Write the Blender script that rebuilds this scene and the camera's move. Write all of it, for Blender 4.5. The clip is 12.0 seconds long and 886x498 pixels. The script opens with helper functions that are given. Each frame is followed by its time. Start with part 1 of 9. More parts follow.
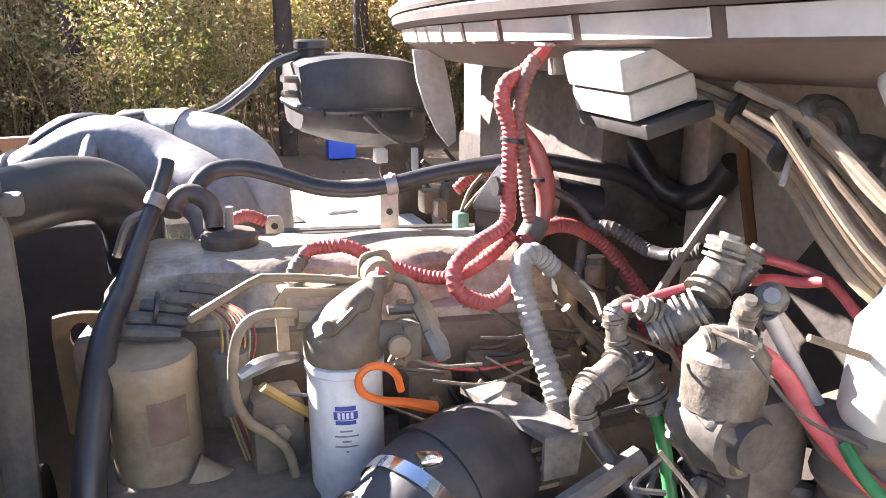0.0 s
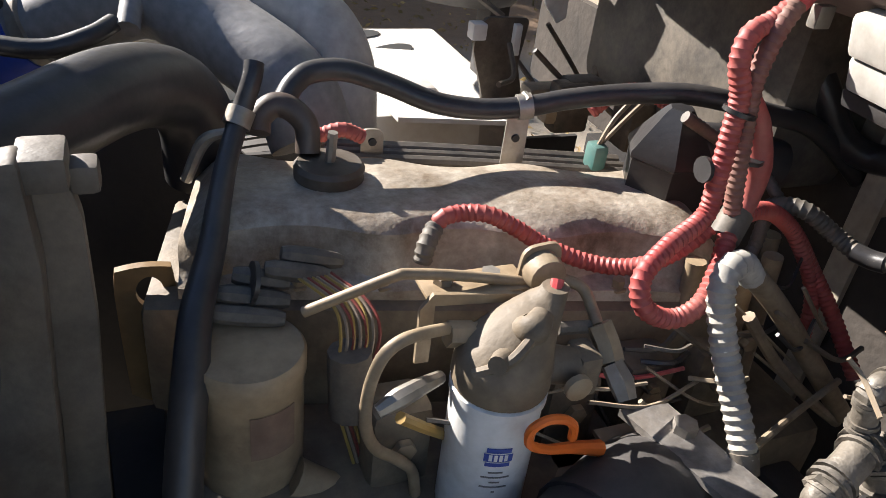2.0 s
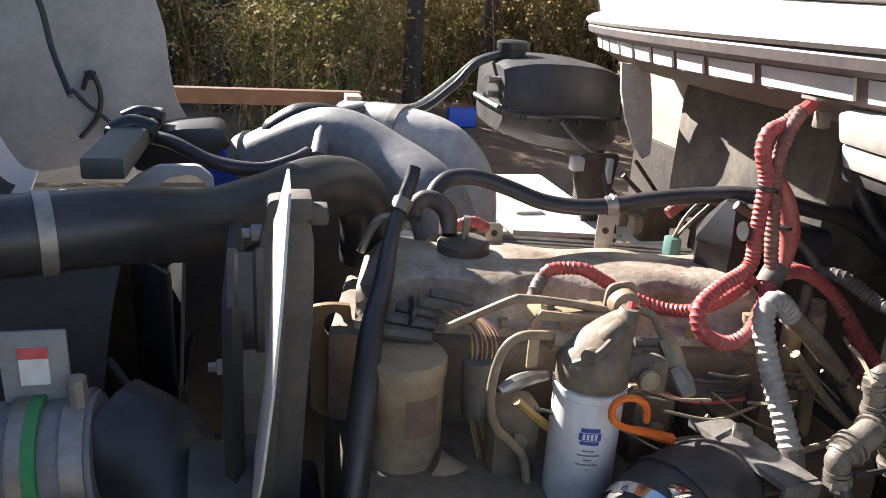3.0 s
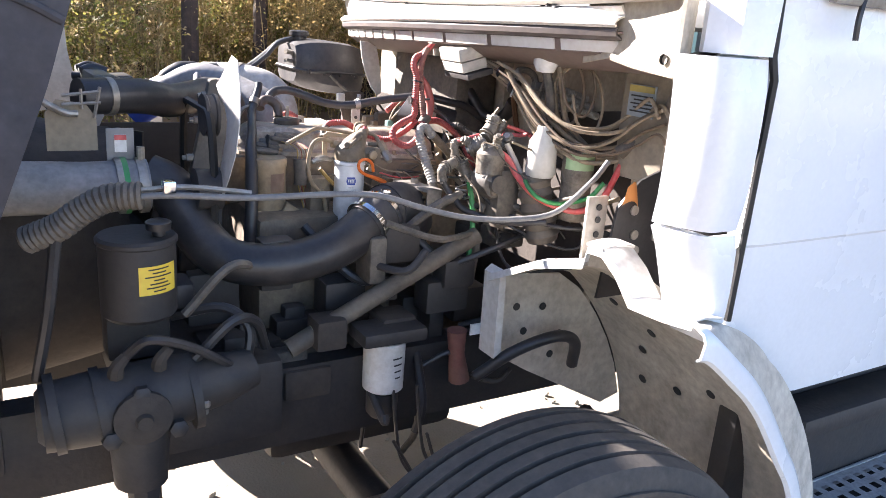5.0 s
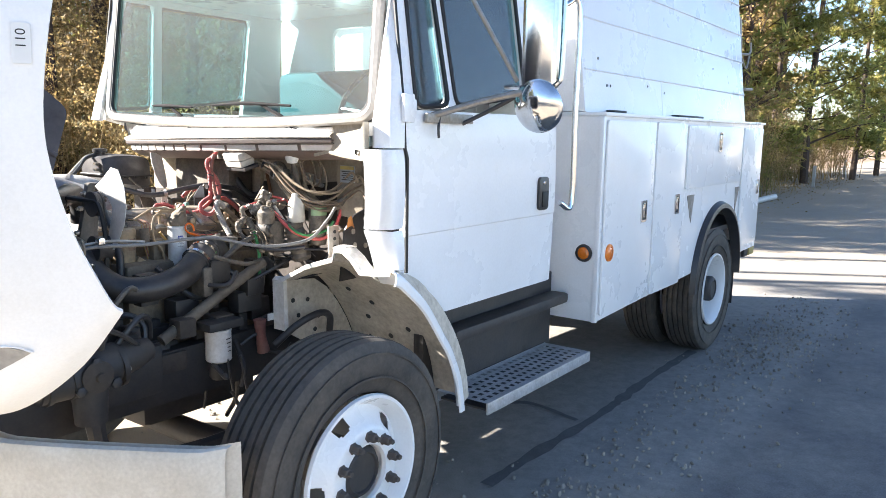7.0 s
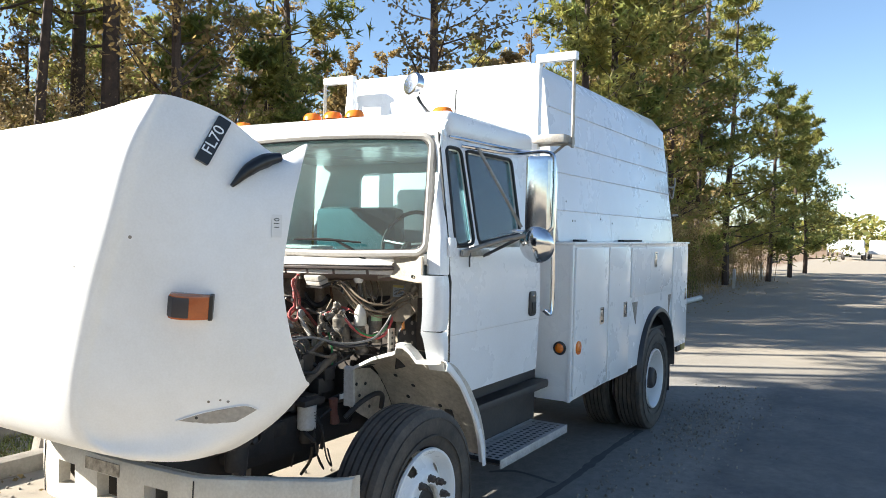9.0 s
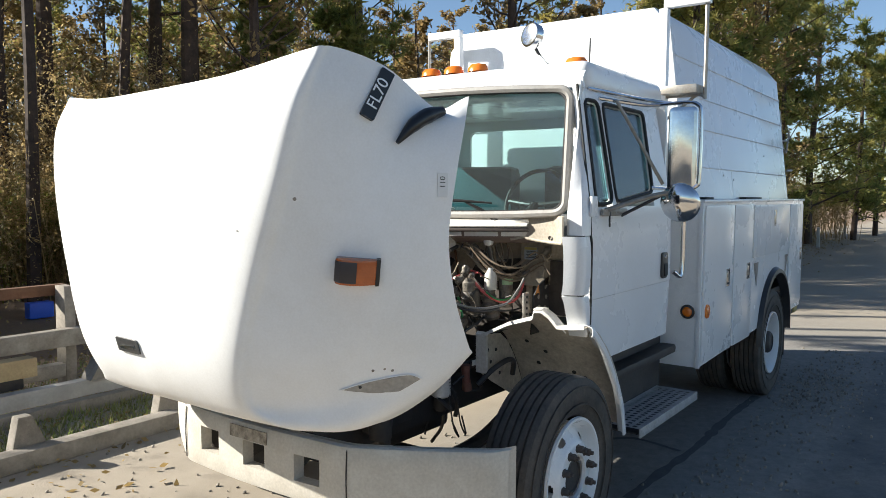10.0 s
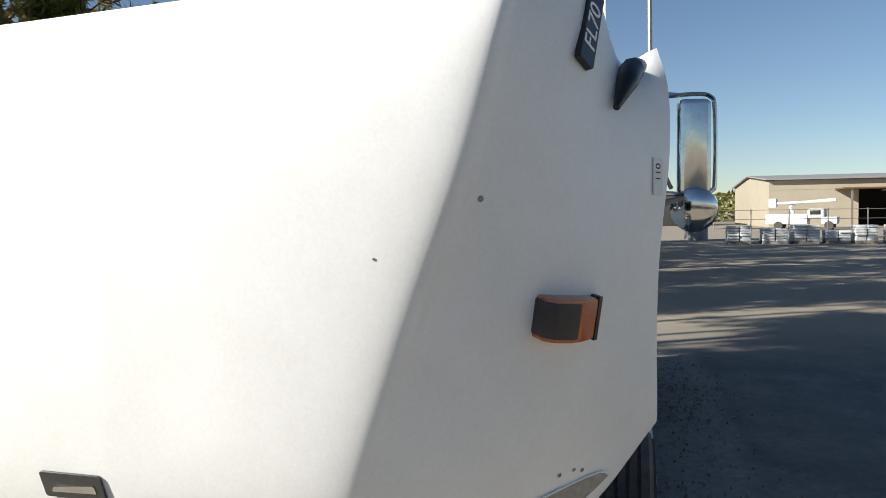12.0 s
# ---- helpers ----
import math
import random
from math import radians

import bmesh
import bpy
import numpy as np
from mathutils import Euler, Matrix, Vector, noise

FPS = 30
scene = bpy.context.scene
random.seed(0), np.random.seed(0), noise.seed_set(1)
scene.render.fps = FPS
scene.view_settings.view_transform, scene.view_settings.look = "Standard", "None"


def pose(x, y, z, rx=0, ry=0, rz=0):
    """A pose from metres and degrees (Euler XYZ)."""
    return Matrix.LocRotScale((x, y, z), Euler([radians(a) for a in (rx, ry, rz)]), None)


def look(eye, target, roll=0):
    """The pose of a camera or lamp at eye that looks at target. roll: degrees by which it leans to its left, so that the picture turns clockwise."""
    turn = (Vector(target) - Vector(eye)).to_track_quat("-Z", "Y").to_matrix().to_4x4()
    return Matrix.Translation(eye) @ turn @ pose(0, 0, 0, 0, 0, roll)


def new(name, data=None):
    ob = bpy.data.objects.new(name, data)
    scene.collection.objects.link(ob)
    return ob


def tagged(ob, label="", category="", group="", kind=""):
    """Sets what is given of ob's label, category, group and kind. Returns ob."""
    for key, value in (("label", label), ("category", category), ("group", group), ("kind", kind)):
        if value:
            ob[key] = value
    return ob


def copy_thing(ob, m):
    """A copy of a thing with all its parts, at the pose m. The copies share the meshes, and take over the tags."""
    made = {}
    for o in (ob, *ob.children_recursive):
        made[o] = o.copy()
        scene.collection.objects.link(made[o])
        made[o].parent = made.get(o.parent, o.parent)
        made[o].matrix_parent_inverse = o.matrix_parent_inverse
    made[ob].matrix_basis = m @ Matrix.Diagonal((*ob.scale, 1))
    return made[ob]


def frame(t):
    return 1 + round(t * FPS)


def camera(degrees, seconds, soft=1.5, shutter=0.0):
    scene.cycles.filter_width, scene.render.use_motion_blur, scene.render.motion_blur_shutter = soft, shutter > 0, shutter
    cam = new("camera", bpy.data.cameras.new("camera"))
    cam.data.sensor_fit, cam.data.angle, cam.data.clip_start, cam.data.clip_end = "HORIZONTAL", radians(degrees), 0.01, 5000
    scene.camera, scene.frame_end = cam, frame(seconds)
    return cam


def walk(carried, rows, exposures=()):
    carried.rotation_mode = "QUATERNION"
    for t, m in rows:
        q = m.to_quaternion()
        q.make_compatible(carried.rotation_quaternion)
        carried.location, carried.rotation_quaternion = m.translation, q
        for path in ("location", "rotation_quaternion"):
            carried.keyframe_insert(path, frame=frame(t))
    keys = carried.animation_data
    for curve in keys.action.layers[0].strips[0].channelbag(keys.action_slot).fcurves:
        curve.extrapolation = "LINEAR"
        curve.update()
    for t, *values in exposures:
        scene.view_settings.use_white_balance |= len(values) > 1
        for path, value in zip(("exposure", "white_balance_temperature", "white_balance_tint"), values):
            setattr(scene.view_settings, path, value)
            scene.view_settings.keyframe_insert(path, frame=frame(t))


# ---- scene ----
cam = camera(60.7, 12.0, soft=0.6)
EXPOSURES = [(t, stops, 6250, tint) for t, stops, tint in (
    (0, 3.2, 21), (0.5, 2.54, 19), (1, 1.92, 15), (1.5, 1.62, 13), (2, 1.68, 13), (2.5, 1.8, 12), (2.7, 1.93, 13), (4.3, 2.68, 18), (5, 2.95, 19), (5.5, 3.08, 18),
    (6.5, 2.9, 15), (7.2, 2.7, 11), (8.8, 2.05, 8), (9.5, 1.6, 7), (10.5, 1.1, 8), (12, 0.78, 8))]
PATH = [
    (0, (-0.188, -0.846, 1.684), (0.521, 0.934, 1.111), -0.2),
    (0.5, (-0.199, -0.741, 1.737), (0.485, 1.025, 1.094), 0.7),
    (1, (-0.198, -0.614, 1.779), (0.535, 1.046, 0.938), 3.9),
    (1.5, (-0.244, -0.544, 1.774), (0.476, 1.027, 0.767), 7.1),
    (2, (-0.273, -0.538, 1.773), (0.436, 1.005, 0.717), 7.2),
    (2.5, (-0.306, -0.644, 1.768), (0.214, 1.151, 1.055), 3.5),
    (2.7, (-0.322, -0.711, 1.764), (0.105, 1.121, 1.084), 3.3),
    (4.3, (-0.659, -1.533, 1.741), (0.214, 0.189, 1.22), 6.5),
    (4.4, (-0.66, -1.611, 1.734), (0.209, 0.114, 1.218), 6.3),
    (4.5, (-0.709, -1.67, 1.722), (0.22, 0.028, 1.219), 6.7),
    (5, (-0.837, -1.983, 1.714), (0.163, -0.348, 1.145), 4.4),
    (5.5, (-1.14, -2.175, 1.711), (0.056, -0.636, 1.263), 3.6),
    (6, (-1.402, -2.392, 1.75), (-0.121, -0.922, 1.302), 4.8),
    (6.5, (-1.658, -2.707, 1.739), (-0.282, -1.315, 1.328), 6.2),
    (7, (-1.968, -2.98, 1.77), (-0.371, -1.815, 1.461), 0.9),
    (7.2, (-2.15, -3.086, 1.765), (-0.496, -2.003, 1.462), 0.1),
    (8.8, (-3.285, -3.309, 1.955), (-1.537, -2.342, 1.863), 1.2),
    (9, (-3.321, -3.289, 1.943), (-1.614, -2.248, 1.897), 1.3),
    (9.5, (-3.336, -3.174, 1.927), (-1.718, -2.005, 1.8), 0.9),
    (10, (-3.387, -2.818, 1.92), (-1.77, -1.651, 1.773), 0.4),
    (10.5, (-3.37, -2.438, 1.884), (-1.727, -1.304, 1.765), 0.9),
    (11, (-3.207, -2.0, 1.89), (-1.521, -0.928, 1.798), 1.1),
    (11.5, (-3.144, -1.6, 1.863), (-1.334, -0.755, 1.767), 2.7),
    (12, (-3.021, -1.117, 1.863), (-1.083, -0.63, 1.775), -0.8),
]
walk(cam, [(t, look(eye, target, roll)) for t, eye, target, roll in PATH], EXPOSURES)

# ---- light ----
SUN_EL, SUN_AZ = 28.0, math.atan2(-0.52, 0.854)
world = bpy.data.worlds.new("sky")
scene.world = world
world.use_nodes = True
wn, wl = world.node_tree.nodes, world.node_tree.links
wn.clear()
sky = wn.new("ShaderNodeTexSky")
sky.sky_type, sky.sun_disc = "NISHITA", False
sky.sun_elevation, sky.sun_rotation = radians(SUN_EL), SUN_AZ
sky.air_density, sky.dust_density, sky.ozone_density = 0.85, 0.2, 1.6
wb = wn.new("ShaderNodeBackground")
wb.inputs["Strength"].default_value = 0.057
wo = wn.new("ShaderNodeOutputWorld")
wl.new(sky.outputs["Color"], wb.inputs["Color"])
wl.new(wb.outputs["Background"], wo.inputs["Surface"])
sun_data = bpy.data.lights.new("sun", "SUN")
sun_data.energy, sun_data.angle, sun_data.color = 5.0, radians(0.53), (1.0, 0.93, 0.82)
sun = new("sun", sun_data)
ce = math.cos(radians(SUN_EL))
SUNDIR = Vector((math.sin(SUN_AZ) * ce, math.cos(SUN_AZ) * ce, math.sin(radians(SUN_EL))))
sun.matrix_world = look(SUNDIR * 50, (0, 0, 0))


# ---- materials ----
def mat(name, base, rough=0.6, metal=0.0, second=None, amount=0.5, scale=6.0, fine=60.0, bump=0.15, rvar=0.15,
        dust=None, dust_amount=0.0, dust_scale=4.0, vary=0.0, spec=0.5, coat=0.0, island=False):
    """A surface: base colour, patches of a second colour, a film of dust, fine grain and relief."""
    m = bpy.data.materials.new(name)
    m.use_nodes = True
    n, l = m.node_tree.nodes, m.node_tree.links
    bsdf = n["Principled BSDF"]
    bsdf.inputs["Metallic"].default_value = metal
    bsdf.inputs["Specular IOR Level"].default_value = spec
    bsdf.inputs["Coat Weight"].default_value = coat
    tc = n.new("ShaderNodeTexCoord")
    big = n.new("ShaderNodeTexNoise")
    big.inputs["Scale"].default_value, big.inputs["Detail"].default_value = scale, 6.0
    big.inputs["Roughness"].default_value = 0.65
    l.new(tc.outputs["Object"], big.inputs["Vector"])
    small = n.new("ShaderNodeTexNoise")
    small.inputs["Scale"].default_value, small.inputs["Detail"].default_value = fine, 3.0
    l.new(tc.outputs["Object"], small.inputs["Vector"])
    ramp = n.new("ShaderNodeMapRange")
    ramp.inputs["From Min"].default_value, ramp.inputs["From Max"].default_value = 0.38, 0.66
    ramp.inputs["To Max"].default_value = amount
    l.new(big.outputs["Fac"], ramp.inputs["Value"])
    mix = n.new("ShaderNodeMixRGB")
    mix.inputs["Color1"].default_value = (*base, 1)
    mix.inputs["Color2"].default_value = (*(second or [c * 0.7 for c in base]), 1)
    l.new(ramp.outputs["Result"], mix.inputs["Fac"])
    col = mix.outputs["Color"]
    if dust:
        dn = n.new("ShaderNodeTexNoise")
        dn.inputs["Scale"].default_value, dn.inputs["Detail"].default_value = dust_scale, 8.0
        dn.inputs["Roughness"].default_value = 0.75
        l.new(tc.outputs["Object"], dn.inputs["Vector"])
        dr = n.new("ShaderNodeMapRange")
        dr.inputs["From Min"].default_value, dr.inputs["From Max"].default_value = 0.35, 0.7
        dr.inputs["To Max"].default_value = dust_amount
        l.new(dn.outputs["Fac"], dr.inputs["Value"])
        dm = n.new("ShaderNodeMixRGB")
        dm.inputs["Color2"].default_value = (*dust, 1)
        l.new(dr.outputs["Result"], dm.inputs["Fac"])
        l.new(col, dm.inputs["Color1"])
        col = dm.outputs["Color"]
    grain = n.new("ShaderNodeMixRGB")
    grain.blend_type = "OVERLAY"
    grain.inputs["Fac"].default_value = 0.34 if dust_amount >= 0.35 else 0.2
    l.new(col, grain.inputs["Color1"])
    l.new(small.outputs["Fac"], grain.inputs["Color2"])
    col = grain.outputs["Color"]
    if vary:
        info = n.new("ShaderNodeNewGeometry" if island else "ShaderNodeObjectInfo")
        vr = n.new("ShaderNodeMapRange")
        vr.inputs["To Min"].default_value, vr.inputs["To Max"].default_value = 1 - vary, 1 + vary
        l.new(info.outputs["Random Per Island" if island else "Random"], vr.inputs["Value"])
        hs = n.new("ShaderNodeHueSaturation")
        l.new(vr.outputs["Result"], hs.inputs["Value"])
        l.new(col, hs.inputs["Color"])
        col = hs.outputs["Color"]
    l.new(col, bsdf.inputs["Base Color"])
    rr = n.new("ShaderNodeMapRange")
    rr.inputs["To Min"].default_value = max(0.02, rough - rvar)
    rr.inputs["To Max"].default_value = min(1.0, rough + rvar)
    l.new(big.outputs["Fac"], rr.inputs["Value"])
    l.new(rr.outputs["Result"], bsdf.inputs["Roughness"])
    if bump:
        bn = n.new("ShaderNodeBump")
        bn.inputs["Strength"].default_value, bn.inputs["Distance"].default_value = bump, 0.004
        l.new(small.outputs["Fac"], bn.inputs["Height"])
        l.new(bn.outputs["Normal"], bsdf.inputs["Normal"])
    return m


def glass(name, tint, rough=0.02, dusty=0.025, sheen=0.0):
    """Tinted pane with true reflections and a thin film of dust."""
    m = bpy.data.materials.new(name)
    m.use_nodes = True
    n, l = m.node_tree.nodes, m.node_tree.links
    n.clear()
    out = n.new("ShaderNodeOutputMaterial")
    tr = n.new("ShaderNodeBsdfTransparent")
    tr.inputs["Color"].default_value = (*tint, 1)
    gl = n.new("ShaderNodeBsdfGlossy")
    gl.inputs["Roughness"].default_value = rough
    fr = n.new("ShaderNodeFresnel")
    fr.inputs["IOR"].default_value = 1.5
    mx = n.new("ShaderNodeMixShader")
    l.new(fr.outputs["Fac"], mx.inputs["Fac"])
    film = n.new("ShaderNodeBsdfDiffuse")
    film.inputs["Color"].default_value = (0.72, 0.78, 0.78, 1)
    haze = n.new("ShaderNodeTexNoise")
    haze.inputs["Scale"].default_value, haze.inputs["Detail"].default_value = 0.8, 4.0
    amount = n.new("ShaderNodeMapRange")
    amount.inputs["From Min"].default_value, amount.inputs["From Max"].default_value = 0.3, 0.75
    amount.inputs["To Min"].default_value, amount.inputs["To Max"].default_value = dusty * 0.6, dusty * 1.4
    l.new(haze.outputs["Fac"], amount.inputs["Value"])
    pane = n.new("ShaderNodeMixShader")
    l.new(amount.outputs["Result"], pane.inputs["Fac"])
    l.new(tr.outputs["BSDF"], pane.inputs[1])
    l.new(film.outputs["BSDF"], pane.inputs[2])
    l.new(pane.outputs["Shader"], mx.inputs[1])
    l.new(gl.outputs["BSDF"], mx.inputs[2])
    bloom = n.new("ShaderNodeBsdfGlossy")
    bloom.inputs["Roughness"].default_value = 0.34
    dirty = n.new("ShaderNodeMixShader")
    dirty.inputs["Fac"].default_value = sheen
    l.new(mx.outputs["Shader"], dirty.inputs[1])
    l.new(bloom.outputs["BSDF"], dirty.inputs[2])
    l.new(dirty.outputs["Shader"], out.inputs["Surface"])
    return m


DUST = (0.30, 0.24, 0.17)
M_WHITE = mat("white_paint", (0.80, 0.81, 0.82), 0.28, second=(0.74, 0.75, 0.76), amount=0.6, scale=1.5, fine=90, bump=0.02,
              rvar=0.08, dust=(0.62, 0.58, 0.5), dust_amount=0.12, dust_scale=3.0, coat=0.3)
M_HOOD = mat("hood_white_paint", (0.80, 0.80, 0.80), 0.42, second=(0.72, 0.72, 0.72), amount=0.7, scale=1.1, fine=120, bump=0.02,
             rvar=0.08, dust=(0.6, 0.57, 0.5), dust_amount=0.22, dust_scale=2.2)
# dirty cream, darkened to stand in for shade on the cowl's side panel
M_CREAMSHADE = mat("dirty_cream_shade_paint", (0.44, 0.40, 0.33), 0.6, second=(0.30, 0.25, 0.19), amount=0.5, scale=5, fine=70, bump=0.1,
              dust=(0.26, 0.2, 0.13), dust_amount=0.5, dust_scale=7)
M_FWALL = mat("firewall_cream_paint", (0.50, 0.45, 0.36), 0.6, second=(0.22, 0.175, 0.125), amount=0.6, scale=4, fine=70, bump=0.1,
              dust=DUST, dust_amount=0.6, dust_scale=6)
# cream cowl's underside coloured brown so that it reads as shaded
M_UNDERSHADE = mat("shade_brown_underside", (0.15, 0.11, 0.10), 0.6, second=(0.09, 0.065, 0.06), amount=0.7, scale=5, fine=60, bump=0.1,
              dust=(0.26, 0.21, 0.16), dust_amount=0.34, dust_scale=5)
M_GRIMEWALL = mat("grimy_panel_paint", (0.28, 0.245, 0.19), 0.65, second=(0.10, 0.08, 0.06), amount=0.8, scale=9, fine=70, bump=0.15,
                  dust=(0.3, 0.25, 0.18), dust_amount=0.34, dust_scale=8)
# near-black for grimy parts and for the firewall's added shade sheet
M_GRIMESHADE = mat("grime_and_shade", (0.05, 0.042, 0.036), 0.9, second=(0.025, 0.022, 0.02), amount=0.8, scale=7, fine=50, bump=0.5,
            dust=(0.13, 0.10, 0.075), dust_amount=0.3, dust_scale=8)
M_BUMPER = mat("bumper_paint", (0.55, 0.52, 0.46), 0.45, second=(0.42, 0.38, 0.32), amount=0.5, scale=3, fine=80, bump=0.06,
               dust=(0.34, 0.29, 0.22), dust_amount=0.3, dust_scale=6)
M_LINER = mat("fibreglass_liner", (0.62, 0.57, 0.48), 0.8, second=(0.44, 0.38, 0.30), amount=0.4, scale=4, fine=45, bump=0.35,
              dust=(0.14, 0.105, 0.07), dust_amount=0.45, dust_scale=9)
M_HOODIN = mat("hood_underside", (0.06, 0.062, 0.075), 0.9, second=(0.035, 0.035, 0.045), amount=0.8, scale=4, fine=30, bump=0.4,
               dust=(0.13, 0.11, 0.1), dust_amount=0.4, dust_scale=5)
M_BLACK = mat("black_plastic", (0.018, 0.018, 0.02), 0.36, second=(0.03, 0.03, 0.032), scale=8, fine=80, bump=0.1,
              dust=(0.16, 0.14, 0.12), dust_amount=0.14, dust_scale=11)
M_RUBBER = mat("black_rubber_hose", (0.02, 0.02, 0.023), 0.4, second=(0.035, 0.034, 0.034), scale=9, fine=90, bump=0.1,
               dust=(0.16, 0.14, 0.12), dust_amount=0.2, dust_scale=9)
M_TYRE = mat("tyre_rubber", (0.028, 0.027, 0.027), 0.75, second=(0.05, 0.047, 0.043), amount=0.7, scale=5, fine=60, bump=0.2,
             dust=(0.17, 0.14, 0.11), dust_amount=0.5, dust_scale=4)
M_FRAME = mat("greasy_black_steel", (0.022, 0.022, 0.025), 0.6, second=(0.05, 0.045, 0.04), scale=6, fine=70, bump=0.2,
              dust=(0.14, 0.11, 0.08), dust_amount=0.2, dust_scale=8)
M_ENGINE = mat("dusty_cast_engine", (0.15, 0.118, 0.08), 0.65, second=(0.05, 0.042, 0.035), amount=0.7, scale=9, fine=70, bump=0.35,
               dust=(0.30, 0.23, 0.15), dust_amount=0.5, dust_scale=14)
M_ROCKER = mat("dusty_valve_cover", (0.22, 0.17, 0.12), 0.36, second=(0.10, 0.075, 0.05), amount=0.8, scale=9, fine=110, bump=0.3,
               dust=(0.58, 0.53, 0.45), dust_amount=0.75, dust_scale=14)
M_TAN = mat("tan_paint_metal", (0.27, 0.195, 0.115), 0.55, second=(0.15, 0.11, 0.07), amount=0.7, scale=12, fine=70, bump=0.2,
            dust=(0.42, 0.34, 0.23), dust_amount=0.45, dust_scale=16)
M_STEEL = mat("dull_zinc_steel", (0.34, 0.33, 0.31), 0.45, metal=0.6, second=(0.24, 0.21, 0.17), amount=0.7, scale=18, fine=80, bump=0.15,
              dust=DUST, dust_amount=0.45, dust_scale=14)
M_GREYCAST = mat("grey_cast_alloy", (0.26, 0.25, 0.24), 0.5, metal=0.3, second=(0.08, 0.075, 0.07), amount=0.9, scale=22, fine=80, bump=0.3,
                 dust=(0.34, 0.28, 0.21), dust_amount=0.45, dust_scale=18)
M_DIRTYCAST = mat("dirty_cast_alloy", (0.17, 0.155, 0.135), 0.55, metal=0.25, second=(0.05, 0.043, 0.035), amount=0.95, scale=26, fine=90, bump=0.5,
                  dust=(0.34, 0.28, 0.2), dust_amount=0.34, dust_scale=24)
M_ALU = mat("diamond_aluminium", (0.60, 0.61, 0.63), 0.4, metal=0.5, second=(0.3, 0.3, 0.31), scale=12, fine=90, bump=0.1,
            dust=(0.3, 0.27, 0.22), dust_amount=0.35, dust_scale=8)
M_CHROME = mat("chrome", (0.72, 0.72, 0.72), 0.12, metal=1.0, second=(0.5, 0.47, 0.44), amount=0.5, scale=12, fine=60, bump=0.02, rvar=0.08)
M_RED = mat("red_loom", (0.36, 0.04, 0.04), 0.55, second=(0.33, 0.06, 0.05), scale=16, fine=90, bump=0.1,
            dust=(0.36, 0.22, 0.17), dust_amount=0.45, dust_scale=10)
M_REDHOSE = mat("red_air_hose", (0.55, 0.04, 0.05), 0.4, second=(0.45, 0.08, 0.07), scale=16, fine=90, bump=0.03,
                dust=(0.5, 0.36, 0.3), dust_amount=0.35, dust_scale=12)
M_GREEN = mat("green_air_hose", (0.02, 0.26, 0.07), 0.4, second=(0.03, 0.2, 0.06), scale=16, fine=90, bump=0.03,
              dust=DUST, dust_amount=0.2, dust_scale=12)
M_ORANGE = mat("orange_cord", (0.75, 0.16, 0.02), 0.5, second=(0.6, 0.12, 0.02), scale=30, fine=120, bump=0.1)
M_GREYLOOM = mat("dusty_grey_loom", (0.40, 0.38, 0.34), 0.7, second=(0.25, 0.23, 0.2), amount=0.8, scale=16, fine=90, bump=0.15,
                 dust=(0.42, 0.36, 0.28), dust_amount=0.5, dust_scale=12)
M_DKLOOM = mat("dark_loom", (0.04, 0.038, 0.037), 0.6, second=(0.085, 0.075, 0.062), amount=0.8, scale=16, fine=90, bump=0.15,
               dust=(0.3, 0.25, 0.19), dust_amount=0.5, dust_scale=10)
M_TANLOOM = mat("dusty_tan_cable", (0.25, 0.19, 0.125), 0.75, second=(0.15, 0.11, 0.07), amount=0.8, scale=18, fine=90, bump=0.15,
                dust=(0.42, 0.36, 0.27), dust_amount=0.5, dust_scale=12)
M_COIL = mat("dusty_brown_hose", (0.13, 0.09, 0.06), 0.6, second=(0.07, 0.05, 0.035), amount=0.8, scale=14, fine=90, bump=0.15,
             dust=(0.3, 0.23, 0.15), dust_amount=0.4, dust_scale=12)
M_PIPE = mat("dusty_intake_pipe", (0.20, 0.20, 0.21), 0.55, metal=0.15, second=(0.1, 0.1, 0.105), amount=0.7, scale=8, fine=70, bump=0.1,
             dust=(0.36, 0.34, 0.31), dust_amount=0.5, dust_scale=7)
M_FILTER = mat("white_filter_can", (0.72, 0.72, 0.71), 0.4, second=(0.6, 0.58, 0.54), scale=9, fine=90, bump=0.03,
               dust=(0.4, 0.35, 0.27), dust_amount=0.35, dust_scale=9)
M_BLUE = mat("blue_print", (0.04, 0.07, 0.30), 0.5, second=(0.05, 0.08, 0.33), bump=0.0)
M_YELLOW = mat("yellow_sticker", (0.80, 0.58, 0.06), 0.5, second=(0.7, 0.5, 0.08), scale=12, bump=0.0)
M_INK = mat("dark_print", (0.03, 0.03, 0.03), 0.6, bump=0.0)
M_AMBER = mat("amber_lens", (0.75, 0.20, 0.015), 0.2, second=(0.6, 0.13, 0.01), scale=20, fine=150, bump=0.05, coat=0.5)
# amber lens again, darkened for the side lamp that faces away from the sun
M_AMBERSHADE = mat("shaded_amber_lens", (0.42, 0.095, 0.015), 0.2, second=(0.30, 0.06, 0.01), scale=20, fine=150, bump=0.05, coat=0.5)
M_DARKLENS = mat("dark_lamp_base", (0.035, 0.03, 0.035), 0.4, bump=0.05)
M_SEAL = mat("black_seal", (0.012, 0.012, 0.012), 0.6, bump=0.05)
M_GLASSW = glass("windshield_glass", (0.38, 0.60, 0.60), dusty=0.02, sheen=0.035)
M_GLASSS = glass("side_glass", (0.58, 0.84, 0.89), dusty=0.05, sheen=0.04)
M_MIRROR = mat("mirror_glass", (0.86, 0.86, 0.86), 0.03, metal=1.0, second=(0.8, 0.8, 0.8), bump=0.0, rvar=0.01)
